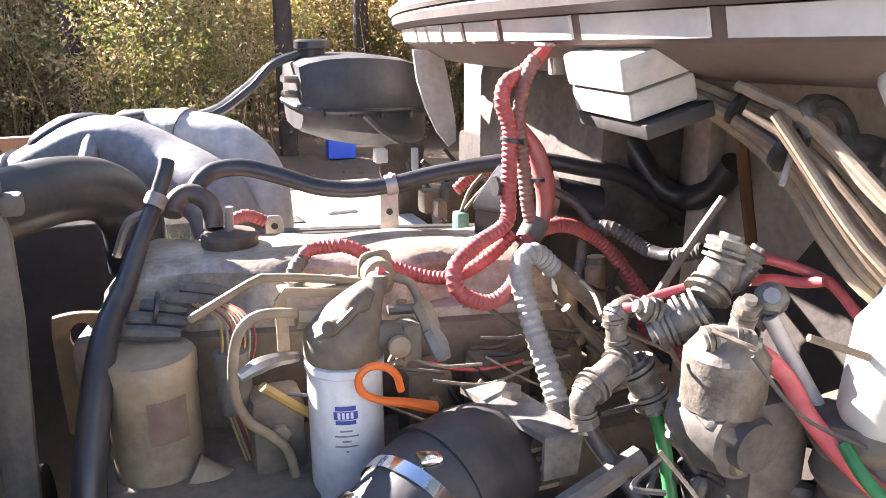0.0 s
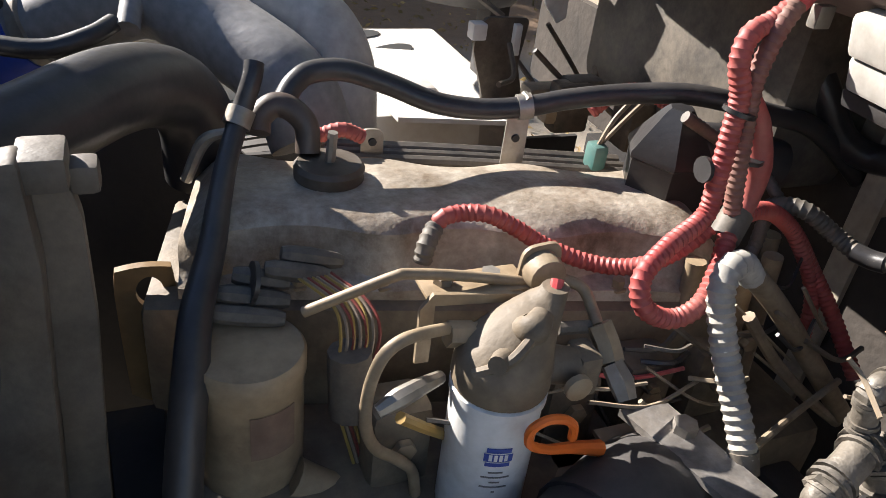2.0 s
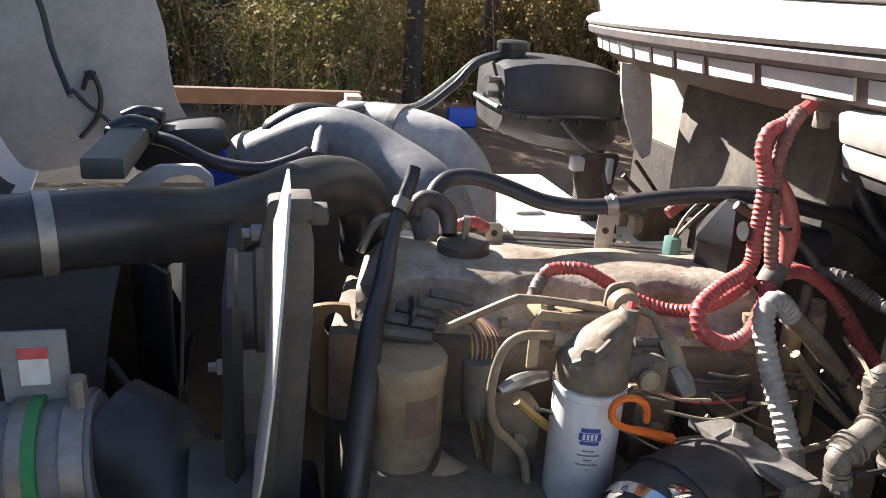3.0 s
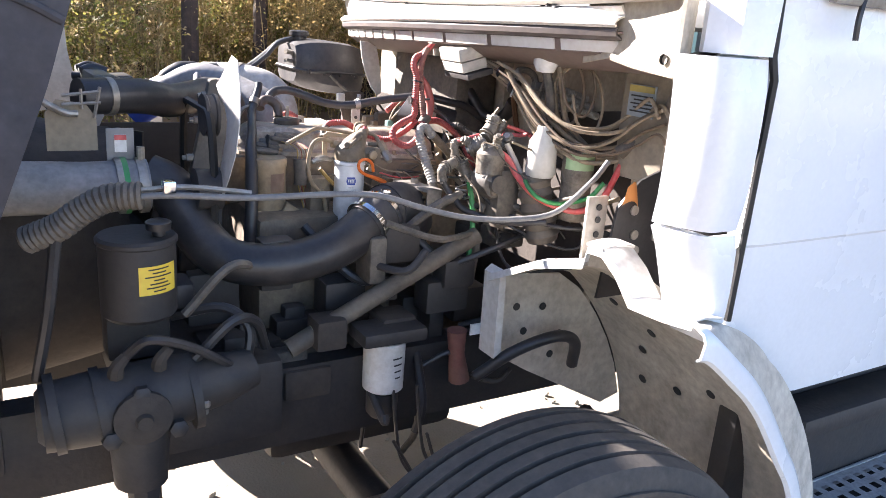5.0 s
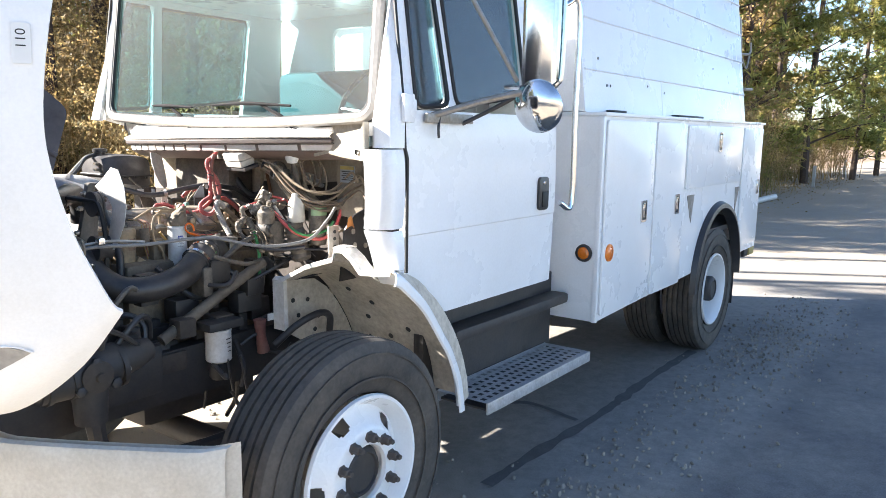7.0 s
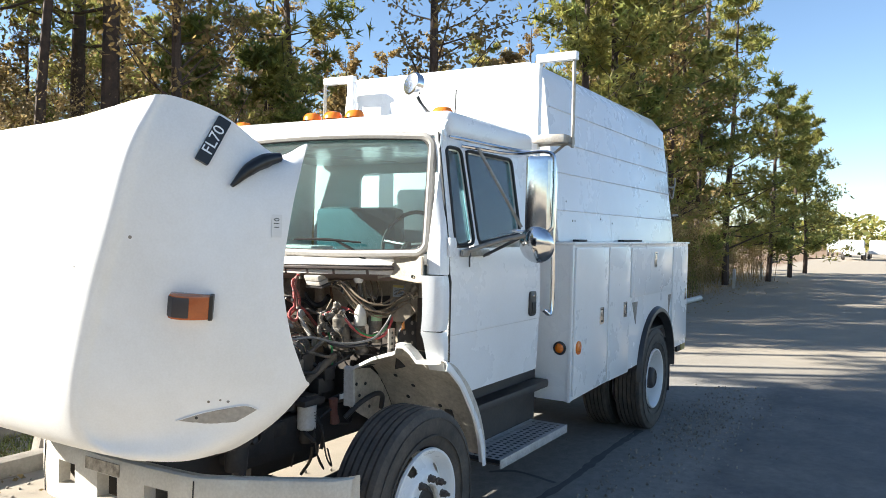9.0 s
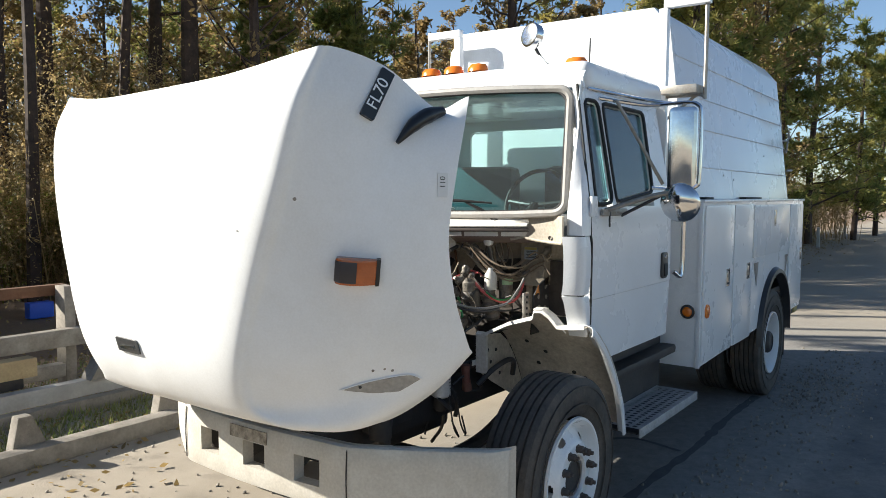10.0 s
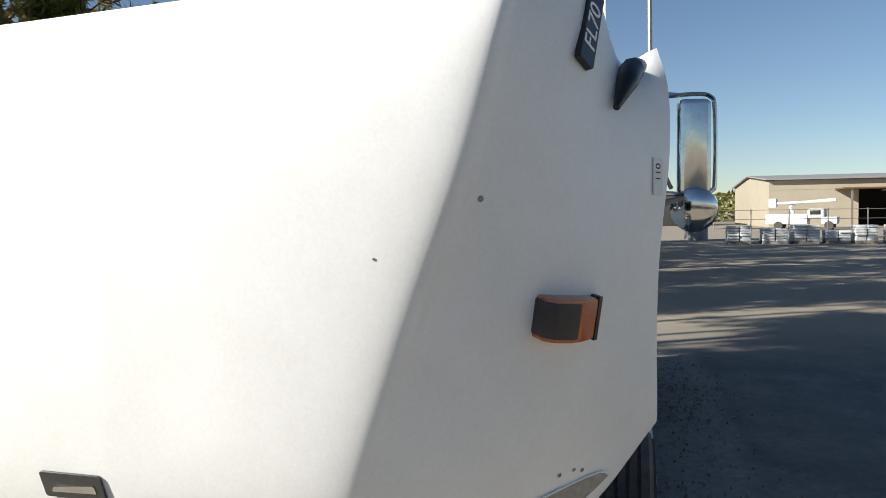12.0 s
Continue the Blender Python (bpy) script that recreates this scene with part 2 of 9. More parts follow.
M_INTER = mat("grey_cab_trim", (0.16, 0.165, 0.17), 0.7, second=(0.11, 0.115, 0.12), scale=5, fine=90, bump=0.1)
M_BLUETAPE = mat("blue_silicone_hose", (0.02, 0.06, 0.42), 0.4, second=(0.03, 0.07, 0.35), bump=0.05)
M_RUST = mat("rusty_steel", (0.16, 0.075, 0.035), 0.8, second=(0.09, 0.045, 0.025), scale=9, fine=60, bump=0.3)
M_LUG = mat("rusty_nut_steel", (0.10, 0.085, 0.075), 0.6, metal=0.4, second=(0.06, 0.05, 0.045), scale=20, fine=80, bump=0.2)


# ---- building helpers ----
def mesh_of(bm, name, material, smooth=True):
    me = bpy.data.meshes.new(name)
    bmesh.ops.recalc_face_normals(bm, faces=bm.faces)
    bm.to_mesh(me)
    bm.free()
    me.materials.append(material)
    if smooth:
        me.polygons.foreach_set("use_smooth", [True] * len(me.polygons))
        me.set_sharp_from_angle(angle=radians(38))
    return me


def part(name, bm, material, parent, label="", smooth=True):
    ob = new(name, mesh_of(bm, name, material, smooth))
    ob.parent = parent
    return tagged(ob, label)


def thing(name, bm, material, label, category, group="", kind="", smooth=True):
    return tagged(new(name, mesh_of(bm, name, material, smooth)), label, category, group, kind)


def empty(name, at, label, category, group="", kind=""):
    ob = new(name)
    ob.empty_display_size = 0.1
    ob.location = at
    return tagged(ob, label, category, group, kind)


def box(lo, hi, bevel=0.0, bm=None, m=None, seg=2):
    bm = bm or bmesh.new()
    lo, hi = Vector(lo), Vector(hi)
    c, s = (lo + hi) / 2, hi - lo
    made = bmesh.ops.create_cube(bm, size=1.0, matrix=(m or Matrix()) @ Matrix.Translation(c) @ Matrix.Diagonal((abs(s.x), abs(s.y), abs(s.z), 1)))
    if bevel:
        edges = {e for v in made["verts"] for e in v.link_edges}
        bmesh.ops.bevel(bm, geom=list(edges), offset=bevel, segments=seg, profile=0.6, affect="EDGES")
    return bm


def plate(outline, a, b, axis="y", bm=None, bevel=0.0, m=None):
    """A flat plate: the outline's two numbers fill the other axes, a and b bound it along the axis."""
    bm = bm or bmesh.new()

    def place(p, d):
        v = {"x": (d, p[0], p[1]), "y": (p[0], d, p[1]), "z": (p[0], p[1], d)}[axis]
        return (m @ Vector(v)) if m else Vector(v)
    lo = [bm.verts.new(place(p, a)) for p in outline]
    hi = [bm.verts.new(place(p, b)) for p in outline]
    f1, f2 = bm.faces.new(lo), bm.faces.new(list(reversed(hi)))
    n = len(outline)
    for i in range(n):
        bm.faces.new((lo[i], hi[i], hi[(i + 1) % n], lo[(i + 1) % n]))
    if bevel:
        bmesh.ops.recalc_face_normals(bm, faces=bm.faces)
        bmesh.ops.bevel(bm, geom=list({e for f in (f1, f2) for e in f.edges}), offset=bevel, segments=2, profile=0.6, affect="EDGES")
    return bm


def spline(points, per=8):
    """Catmull-Rom through the points."""
    p = [Vector(q) for q in points]
    if len(p) == 2:
        return p
    p = [2 * p[0] - p[1]] + p + [2 * p[-1] - p[-2]]
    out = []
    for i in range(1, len(p) - 2):
        for k in range(per):
            t = k / per
            a, b, c, d = p[i - 1], p[i], p[i + 1], p[i + 2]
            out.append(0.5 * ((2 * b) + (c - a) * t + (2 * a - 5 * b + 4 * c - d) * t * t + (3 * b - a - 3 * c + d) * t ** 3))
    out.append(p[-2])
    return out


def resample(path, step):
    d = [0.0]
    for a, b in zip(path, path[1:]):
        d.append(d[-1] + (b - a).length)
    n = max(2, int(d[-1] / step))
    out, j = [], 0
    for i in range(n + 1):
        s = d[-1] * i / n
        while j < len(d) - 2 and d[j + 1] < s:
            j += 1
        span = d[j + 1] - d[j] or 1
        out.append(path[j].lerp(path[j + 1], (s - d[j]) / span))
    return out


def sweep(path, radii, seg=10, bm=None, closed_ends=True):
    bm = bm or bmesh.new()
    rings, up = [], Vector((0, 0, 1))
    for i, p in enumerate(path):
        d = (path[min(i + 1, len(path) - 1)] - path[max(i - 1, 0)]).normalized()
        if i == 0:
            up = Vector((0, 0, 1)) if abs(d.z) < 0.9 else Vector((1, 0, 0))
        side = d.cross(up).normalized()
        up = side.cross(d).normalized()
        r = radii[i] if isinstance(radii, (list, tuple)) else radii
        rings.append([bm.verts.new(p + r * (math.cos(2 * math.pi * k / seg) * side + math.sin(2 * math.pi * k / seg) * up)) for k in range(seg)])
    for a, b in zip(rings, rings[1:]):
        for k in range(seg):
            bm.faces.new((a[k], a[(k + 1) % seg], b[(k + 1) % seg], b[k]))
    if closed_ends:
        bm.faces.new(rings[0])
        bm.faces.new(list(reversed(rings[-1])))
    return bm


def tube(points, r, seg=10, per=8, bm=None):
    path = spline(points, per)
    if isinstance(r, (list, tuple)):
        k = (len(r) - 1) / (len(path) - 1)
        r = [r[min(int(i * k), len(r) - 2)] * (1 - (i * k - min(int(i * k), len(r) - 2))) + r[min(int(i * k), len(r) - 2) + 1] * (i * k - min(int(i * k), len(r) - 2)) for i in range(len(path))]
    return sweep(path, r, seg, bm)


def ribbed(points, r, pitch=0.0065, seg=10, depth=0.16, bm=None):
    """Corrugated loom: rings along a curve."""
    path = resample(spline(points, 10), pitch / 2)
    return sweep(path, [r * (1 + (depth if i % 2 else 0)) for i in range(len(path))], seg, bm)


def lathe(profile, at=(0, 0, 0), axis="z", seg=24, bm=None, m=None):
    """Turn (radius, height) pairs about an axis."""
    bm = bm or bmesh.new()
    turn = {"z": Matrix(), "y": Matrix.Rotation(radians(90), 4, "X"), "x": Matrix.Rotation(radians(90), 4, "Y")}[axis]
    m = (m or Matrix()) @ Matrix.Translation(at) @ turn
    rings = []
    for r, h in profile:
        if r < 1e-5:
            rings.append([bm.verts.new(m @ Vector((0, 0, h)))])
        else:
            rings.append([bm.verts.new(m @ Vector((r * math.cos(2 * math.pi * k / seg), r * math.sin(2 * math.pi * k / seg), h))) for k in range(seg)])
    for a, b in zip(rings, rings[1:]):
        for k in range(seg):
            q = [a[k % len(a)], a[(k + 1) % len(a)], b[(k + 1) % len(b)], b[k % len(b)]]
            q = [v for i, v in enumerate(q) if v not in q[:i]]
            if len(q) > 2:
                bm.faces.new(q)
    return bm


def sheet(rows, bm=None, thick=0.0, flip=False):
    """A skin through rows of points, with a thickness along its normals."""
    bm = bm or bmesh.new()
    pts = np.array([[tuple(p) for p in r] for r in rows], float)
    du = np.gradient(pts, axis=1)
    dv = np.gradient(pts, axis=0)
    nrm = np.cross(du, dv)
    nrm /= np.linalg.norm(nrm, axis=2, keepdims=True) + 1e-9
    if flip:
        nrm = -nrm

    def grid(a):
        return [[bm.verts.new(p) for p in r] for r in a]
    g = grid(pts)
    R, C = len(g), len(g[0])
    for i in range(R - 1):
        for j in range(C - 1):
            bm.faces.new((g[i][j], g[i][j + 1], g[i + 1][j + 1], g[i + 1][j]))
    if thick:
        h = grid(pts - nrm * thick)
        for i in range(R - 1):
            for j in range(C - 1):
                bm.faces.new((h[i][j], h[i + 1][j], h[i + 1][j + 1], h[i][j + 1]))
        rim = [(0, j) for j in range(C)] + [(i, C - 1) for i in range(1, R)] + [(R - 1, j) for j in range(C - 2, -1, -1)] + [(i, 0) for i in range(R - 2, 0, -1)]
        for a, b in zip(rim, rim[1:] + rim[:1]):
            bm.faces.new((g[a[0]][a[1]], h[a[0]][a[1]], h[b[0]][b[1]], g[b[0]][b[1]]))
    return bm


def loop_rail(path, w, h, bm=None):
    return sweep(path, w, 8, bm)


def arc(cx, cz, r, a0, a1, n):
    return [(cx + r * math.cos(radians(a0 + (a1 - a0) * i / n)), cz + r * math.sin(radians(a0 + (a1 - a0) * i / n))) for i in range(n + 1)]


def round_rect(x0, z0, x1, z1, r, n=5):
    out = []
    for cx, cz, a in ((x1 - r, z1 - r, 0), (x0 + r, z1 - r, 90), (x0 + r, z0 + r, 180), (x1 - r, z0 + r, 270)):
        out += arc(cx, cz, r, a, a + 90, n)
    return out


def round_poly(pts, r, n=4):
    """A polygon with rounded corners."""
    out = []
    k = len(pts)
    for i in range(k):
        a, b, c = (Vector(pts[(i + d) % k]) for d in (-1, 0, 1))
        u, v = (a - b), (c - b)
        q = min(r, u.length * 0.45, v.length * 0.45)
        p0, p1 = b + u.normalized() * q, b + v.normalized() * q
        for j in range(n + 1):
            t = j / n
            out.append(tuple((1 - t) ** 2 * p0 + 2 * t * (1 - t) * b + t * t * p1))
    return out


def ring_plate(outer, inner, a, b, axis="y", bm=None):
    """A plate between two outlines with the same number of points."""
    bm = bm or bmesh.new()

    def place(p, d):
        return Vector({"x": (d, p[0], p[1]), "y": (p[0], d, p[1]), "z": (p[0], p[1], d)}[axis])
    L = [[bm.verts.new(place(p, d)) for p in o] for o in (outer, inner) for d in (a, b)]
    n = len(outer)
    for i in range(n):
        j = (i + 1) % n
        oa, ob, ia, ib = L
        bm.faces.new((oa[i], oa[j], ia[j], ia[i]))
        bm.faces.new((ob[i], ib[i], ib[j], ob[j]))
        bm.faces.new((oa[i], ob[i], ob[j], oa[j]))
        bm.faces.new((ia[i], ia[j], ib[j], ib[i]))
    return bm


def word(text, size, m, material, parent, name="lettering", depth=0.001):
    """Raised letters from the built-in font, as one mesh."""
    cu = bpy.data.curves.new(name, "FONT")
    cu.body, cu.size, cu.extrude, cu.align_x, cu.align_y = text, size, depth, "CENTER", "CENTER"
    tmp = bpy.data.objects.new("tmp", cu)
    me = bpy.data.meshes.new_from_object(tmp)
    bpy.data.objects.remove(tmp)
    bpy.data.curves.remove(cu)
    me.transform(m)
    me.materials.clear()
    me.materials.append(material)
    me.name = name
    ob = new(name, me)
    ob.parent = parent
    return ob


def frame_at(origin, xdir, normal):
    """Axes for a flat thing: x along its writing, z out of its face."""
    z = Vector(normal).normalized()
    x = Vector(xdir)
    x = (x - x.dot(z) * z).normalized()
    y = z.cross(x)
    return Matrix.Translation(origin) @ Matrix((x, y, z)).transposed().to_4x4()


# ---- ground ----
def ground_material():
    m = mat("ground_surface", (0.10, 0.10, 0.105), 0.88, second=(0.18, 0.172, 0.16), amount=1.0, scale=1.6, fine=90, bump=0.9,
            dust=(0.2, 0.175, 0.14), dust_amount=0.35, dust_scale=0.7)
    n, l = m.node_tree.nodes, m.node_tree.links
    bsdf = n["Principled BSDF"]
    old = bsdf.inputs["Base Color"].links[0].from_socket
    tc = n.new("ShaderNodeTexCoord")
    sep = n.new("ShaderNodeSeparateXYZ")
    l.new(tc.outputs["Object"], sep.inputs["Vector"])
    wob = n.new("ShaderNodeTexNoise")
    wob.inputs["Scale"].default_value, wob.inputs["Detail"].default_value = 0.5, 7.0
    l.new(tc.outputs["Object"], wob.inputs["Vector"])

    def step(a, b, src, lo, hi, wobble):
        ad = n.new("ShaderNodeMath")
        ad.operation = "MULTIPLY_ADD"
        ad.inputs[1].default_value = wobble
        l.new(wob.outputs["Fac"], ad.inputs[0])
        l.new(src, ad.inputs[2])
        r = n.new("ShaderNodeMapRange")
        r.inputs["From Min"].default_value, r.inputs["From Max"].default_value = a, b
        r.inputs["To Min"].default_value, r.inputs["To Max"].default_value = lo, hi
        l.new(ad.outputs["Value"], r.inputs["Value"])
        return r.outputs["Result"]
    # pale packed sand round the truck's nose and past its far side, and on the open yard
    nose = step(0.6, 2.2, sep.outputs["X"], 1.0, 0.0, 1.2)
    side = step(0.4, 1.4, sep.outputs["Y"], 0.0, 1.0, 1.0)
    mx = n.new("ShaderNodeMath")
    mx.operation = "MAXIMUM"
    l.new(nose, mx.inputs[0])
    l.new(side, mx.inputs[1])
    wear = step(-1.85, -1.62, sep.outputs["Y"], 0.0, 0.55, 0.35)
    dusty = n.new("ShaderNodeMixRGB")
    dusty.inputs["Color2"].default_value = (0.27, 0.255, 0.23, 1)
    l.new(wear, dusty.inputs["Fac"])
    l.new(old, dusty.inputs["Color1"])
    old = dusty.outputs["Color"]
    yard = step(-5.2, -7.5, sep.outputs["Y"], 0.0, 0.85, 2.0)
    m2 = n.new("ShaderNodeMath")
    m2.operation = "MAXIMUM"
    l.new(mx.outputs["Value"], m2.inputs[0])
    l.new(yard, m2.inputs[1])
    far = step(8.0, 11.5, sep.outputs["X"], 0.0, 0.92, 2.5)
    m3 = n.new("ShaderNodeMath")
    m3.operation = "MAXIMUM"
    l.new(m2.outputs["Value"], m3.inputs[0])
    l.new(far, m3.inputs[1])
    m2 = m3
    coarse = n.new("ShaderNodeTexNoise")
    coarse.inputs["Scale"].default_value, coarse.inputs["Detail"].default_value = 11.0, 10.0
    coarse.inputs["Roughness"].default_value = 0.8
    l.new(tc.outputs["Object"], coarse.inputs["Vector"])
    gritty = n.new("ShaderNodeMixRGB")
    gritty.blend_type = "OVERLAY"
    gritty.inputs["Fac"].default_value = 0.7
    l.new(old, gritty.inputs["Color1"])
    l.new(coarse.outputs["Fac"], gritty.inputs["Color2"])
    old = gritty.outputs["Color"]
    grit = n.new("ShaderNodeTexNoise")
    grit.inputs["Scale"].default_value, grit.inputs["Detail"].default_value = 3.0, 9.0
    grit.inputs["Roughness"].default_value = 0.7
    l.new(tc.outputs["Object"], grit.inputs["Vector"])
    sand = n.new("ShaderNodeMixRGB")
    sand.inputs["Color1"].default_value, sand.inputs["Color2"].default_value = (0.36, 0.31, 0.245, 1), (0.24, 0.2, 0.15, 1)
    l.new(grit.outputs["Fac"], sand.inputs["Fac"])
    fin = n.new("ShaderNodeMixRGB")
    l.new(m2.outputs["Value"], fin.inputs["Fac"])
    l.new(old, fin.inputs["Color1"])
    l.new(sand.outputs["Color"], fin.inputs["Color2"])
    # leaf litter under the trees
    wood_edge = step(4.6, 5.6, sep.outputs["Y"], 0.0, 0.95, 1.0)
    litter = n.new("ShaderNodeMixRGB")
    litter.inputs["Color1"].default_value, litter.inputs["Color2"].default_value = (0.30, 0.19, 0.11, 1), (0.10, 0.065, 0.04, 1)
    l.new(coarse.outputs["Fac"], litter.inputs["Fac"])
    floor_mix = n.new("ShaderNodeMixRGB")
    l.new(wood_edge, floor_mix.inputs["Fac"])
    l.new(fin.outputs["Color"], floor_mix.inputs["Color1"])
    l.new(litter.outputs["Color"], floor_mix.inputs["Color2"])
    l.new(floor_mix.outputs["Color"], bsdf.inputs["Base Color"])
    return m


bm = bmesh.new()
n0 = 90
xs = [math.copysign(abs(t) ** 2.6 * 900, t) for t in np.linspace(-1, 1, n0)]
vs = [[bm.verts.new((x + 2, y, 0.02 * noise.noise((x * 0.3, y * 0.3, 0.5)) if max(abs(x), abs(y)) > 8 else 0.0)) for x in xs] for y in xs]
for i in range(n0 - 1):
    for j in range(n0 - 1):
        bm.faces.new((vs[i][j], vs[i][j + 1], vs[i + 1][j + 1], vs[i + 1][j]))
thing("ground", bm, ground_material(), "worn grey asphalt lane with pale packed sand beside it", "ground", kind="structure")

# thin dark strips of uneven width, just above the ground
M_DARKLINE = mat("dark_ground_line", (0.085, 0.082, 0.08), 0.9, second=(0.12, 0.117, 0.113), amount=0.8, scale=9, fine=60, bump=0.5)
for pts_, w_ in (([(4.15, -1.09, 0), (3.25, -1.07, 0), (2.33, -1.09, 0), (1.65, -1.06, 0), (1.08, -1.05, 0)], 0.05), ([(2.16, -1.02, 0), (2.24, -0.65, 0), (2.1, -0.47, 0)], 0.035)):
    line_ = resample(spline(pts_, 8), 0.05)
    bm = bmesh.new()
    prev = None
    for i_, p_ in enumerate(line_):
        d_ = (line_[min(i_ + 1, len(line_) - 1)] - line_[max(i_ - 1, 0)]).normalized()
        side_ = Vector((-d_.y, d_.x, 0)) * w_ * (0.5 + 0.9 * abs(noise.noise((p_.x * 5, p_.y * 5, 0.3))))
        cur = [bm.verts.new(p_ + side_ + Vector((0, 0, 0.004))), bm.verts.new(p_ - side_ + Vector((0, 0, 0.004)))]
        if prev:
            bm.faces.new((prev[0], prev[1], cur[1], cur[0]))
        prev = cur
    thing("pavement_dark_line", bm, M_DARKLINE, "dark uneven line along the worn asphalt", "crack", kind="structure", smooth=False)

# ---- the truck ----
truck = empty("utility_truck", (0, 0, 0), "white utility service truck parked with its hood tilted open", "truck")

# wheels: axis along y, outer face towards -y
TR, RW = 0.505, 0.27


def tyre_bm(r, w):
    prof = [(0.30, -0.10), (0.33, -0.125), (0.40, -0.138), (r - 0.06, -0.138), (r - 0.025, -0.128)]
    grooves = [-0.082, -0.041, 0.0, 0.041, 0.082]
    y = -0.118
    prof.append((r - 0.008, y))
    for g in grooves:
        prof += [(r, g - 0.0065), (r - 0.013, g - 0.0045), (r - 0.013, g + 0.0045), (r, g + 0.0065)]
    prof += [(r - 0.008, 0.118), (r - 0.025, 0.128), (r - 0.06, 0.138), (0.40, 0.138), (0.33, 0.125), (0.30, 0.10)]
    prof = [(a, b * w / 0.27) for a, b in prof]
    bm = bmesh.new()
    seg = 72
    rings = [[bm.verts.new((a * math.cos(2 * math.pi * k / seg), b, a * math.sin(2 * math.pi * k / seg))) for k in range(seg)] for a, b in prof]
    for p, q in zip(rings, rings[1:] + rings[:1]):
        for k in range(seg):
            bm.faces.new((p[k], p[(k + 1) % seg], q[(k + 1) % seg], q[k]))
    for h in (0.365, 0.455):  # raised bands on the sidewall
        lathe([(h - 0.004, 0.137), (h - 0.004, 0.142), (h + 0.004, 0.142), (h + 0.004, 0.137)], axis="y", seg=72, bm=bm)
    return bm


def rim_bm(front):
    """Steel disc wheel with hand holes; y -0.13 is the outer flange."""
    bm = bmesh.new()
    seg = 120
    if front:
        prof = [(0.300, -0.118), (0.296, -0.132), (0.284, -0.132), (0.272, -0.112), (0.262, -0.088), (0.248, -0.068)]
        prof += [(0.248 - 0.0062 * k, -0.068 - 0.05 * (k / 10) ** 1.5) for k in range(1, 11)]
        inner = [(0.176, -0.132), (0.165, -0.137), (0.112, -0.137), (0.108, -0.120)]
    else:
        prof = [(0.300, -0.118), (0.296, -0.132), (0.284, -0.132), (0.272, -0.112), (0.262, -0.07), (0.255, 0.02), (0.245, 0.06), (0.225, 0.075)]
        inner = [(0.19, 0.085), (0.176, 0.09), (0.165, 0.09), (0.112, 0.09), (0.108, 0.07)]
    pr = prof + inner
    rings = [[bm.verts.new((a * math.cos(2 * math.pi * k / seg), b, a * math.sin(2 * math.pi * k / seg))) for k in range(seg)] for a, b in pr]
    for i, (p, q) in enumerate(zip(rings, rings[1:])):
        for k in range(seg):
            rm = (pr[i][0] + pr[i + 1][0]) / 2
            da = ((k + 0.5) * 360 / seg) % 72 - 36
            if front and ((rm - 0.217) / 0.025) ** 2 + (da / 10.0) ** 2 < 1:
                continue
            bm.faces.new((p[k], p[(k + 1) % seg], q[(k + 1) % seg], q[k]))
    # inside barrel so that the holes show a dark depth
    back = [(0.27, -0.06), (0.26, 0.10)]
    rb = [[bm.verts.new((a * math.cos(2 * math.pi * k / seg), b, a * math.sin(2 * math.pi * k / seg))) for k in range(seg)] for a, b in back]
    for k in range(seg):
        bm.faces.new((rb[0][k], rb[0][(k + 1) % seg], rb[1][(k + 1) % seg], rb[1][k]))
    return bm


nut_me = None


def wheel(at, front=True, turn=0.0, near=True, spin=-6.0):
    global nut_me
    m = Matrix.Translation(at) @ Matrix.Rotation(radians(turn), 4, "Z") @ Matrix.Rotation(0 if near else math.pi, 4, "Z") @ Matrix.Rotation(radians(spin), 4, "Y")
    ty = part("wheel", tyre_bm(TR if front else 0.51, RW), M_TYRE, truck, "black truck tyre with ribbed tread on a white steel rim")
    ty.matrix_basis = m
    rim = part("rim", rim_bm(front), M_WHITE, ty, "white-painted steel disc rim")
    part("hub", lathe([(0.0, 0.12), (0.105, 0.12), (0.105, -0.10), (0.09, -0.12), (0.078, -0.125), (0.074, -0.115), (0.0, -0.11)], axis="y", seg=28,
                      m=Matrix.Rotation(math.pi, 4, "X")), M_FRAME, ty, "black oily hub")
    off = 0.0 if front else 0.227
    for k in range(10):
        a = 2 * math.pi * k / 10 + 0.1
        nb = bmesh.new()
        if nut_me is None:
            lathe([(0.0, -0.050), (0.010, -0.050), (0.0105, -0.036), (0.0165, -0.034), (0.0185, -0.030), (0.0185, -0.006), (0.023, -0.004), (0.023, 0.0)], axis="z", seg=6,
                  bm=nb, m=Matrix.Rotation(radians(-90), 4, "X"))
            nut_me = mesh_of(nb, "nut", M_LUG, False)
        else:
            nb.free()
        nut = new("nut", nut_me)
        nut.parent = ty
        nut.location = (0.1429 * math.cos(a), -0.137 + off, 0.1429 * math.sin(a))
    return ty


wheel((0.02, -1.055, TR - 0.005), True, 0.0)
wheel((0.02, 1.055, TR - 0.005), True, 0.0, near=False)
wheel((4.344, -1.04, 0.505), False)
wheel((4.344, -0.70, 0.505), False)
wheel((4.344, 1.04, 0.505), False, near=False)
wheel((4.344, 0.70, 0.505), False, near=False)

# frame rails, axles
for y in (-0.29, 0.29):
    rail = plate([(-0.9, 0.65), (-0.9, 0.86), (5.5, 0.90), (5.5, 0.65)], y - 0.04, y + 0.04)
    part("frame_rail", rail, M_FRAME, truck, "greasy black steel frame rail")
ax = tube([(0.02, -1.0, 0.52), (0.02, -0.72, 0.50), (0.02, -0.45, 0.40), (0.02, 0.45, 0.40), (0.02, 0.72, 0.50), (0.02, 1.0, 0.52)], 0.06, 10)
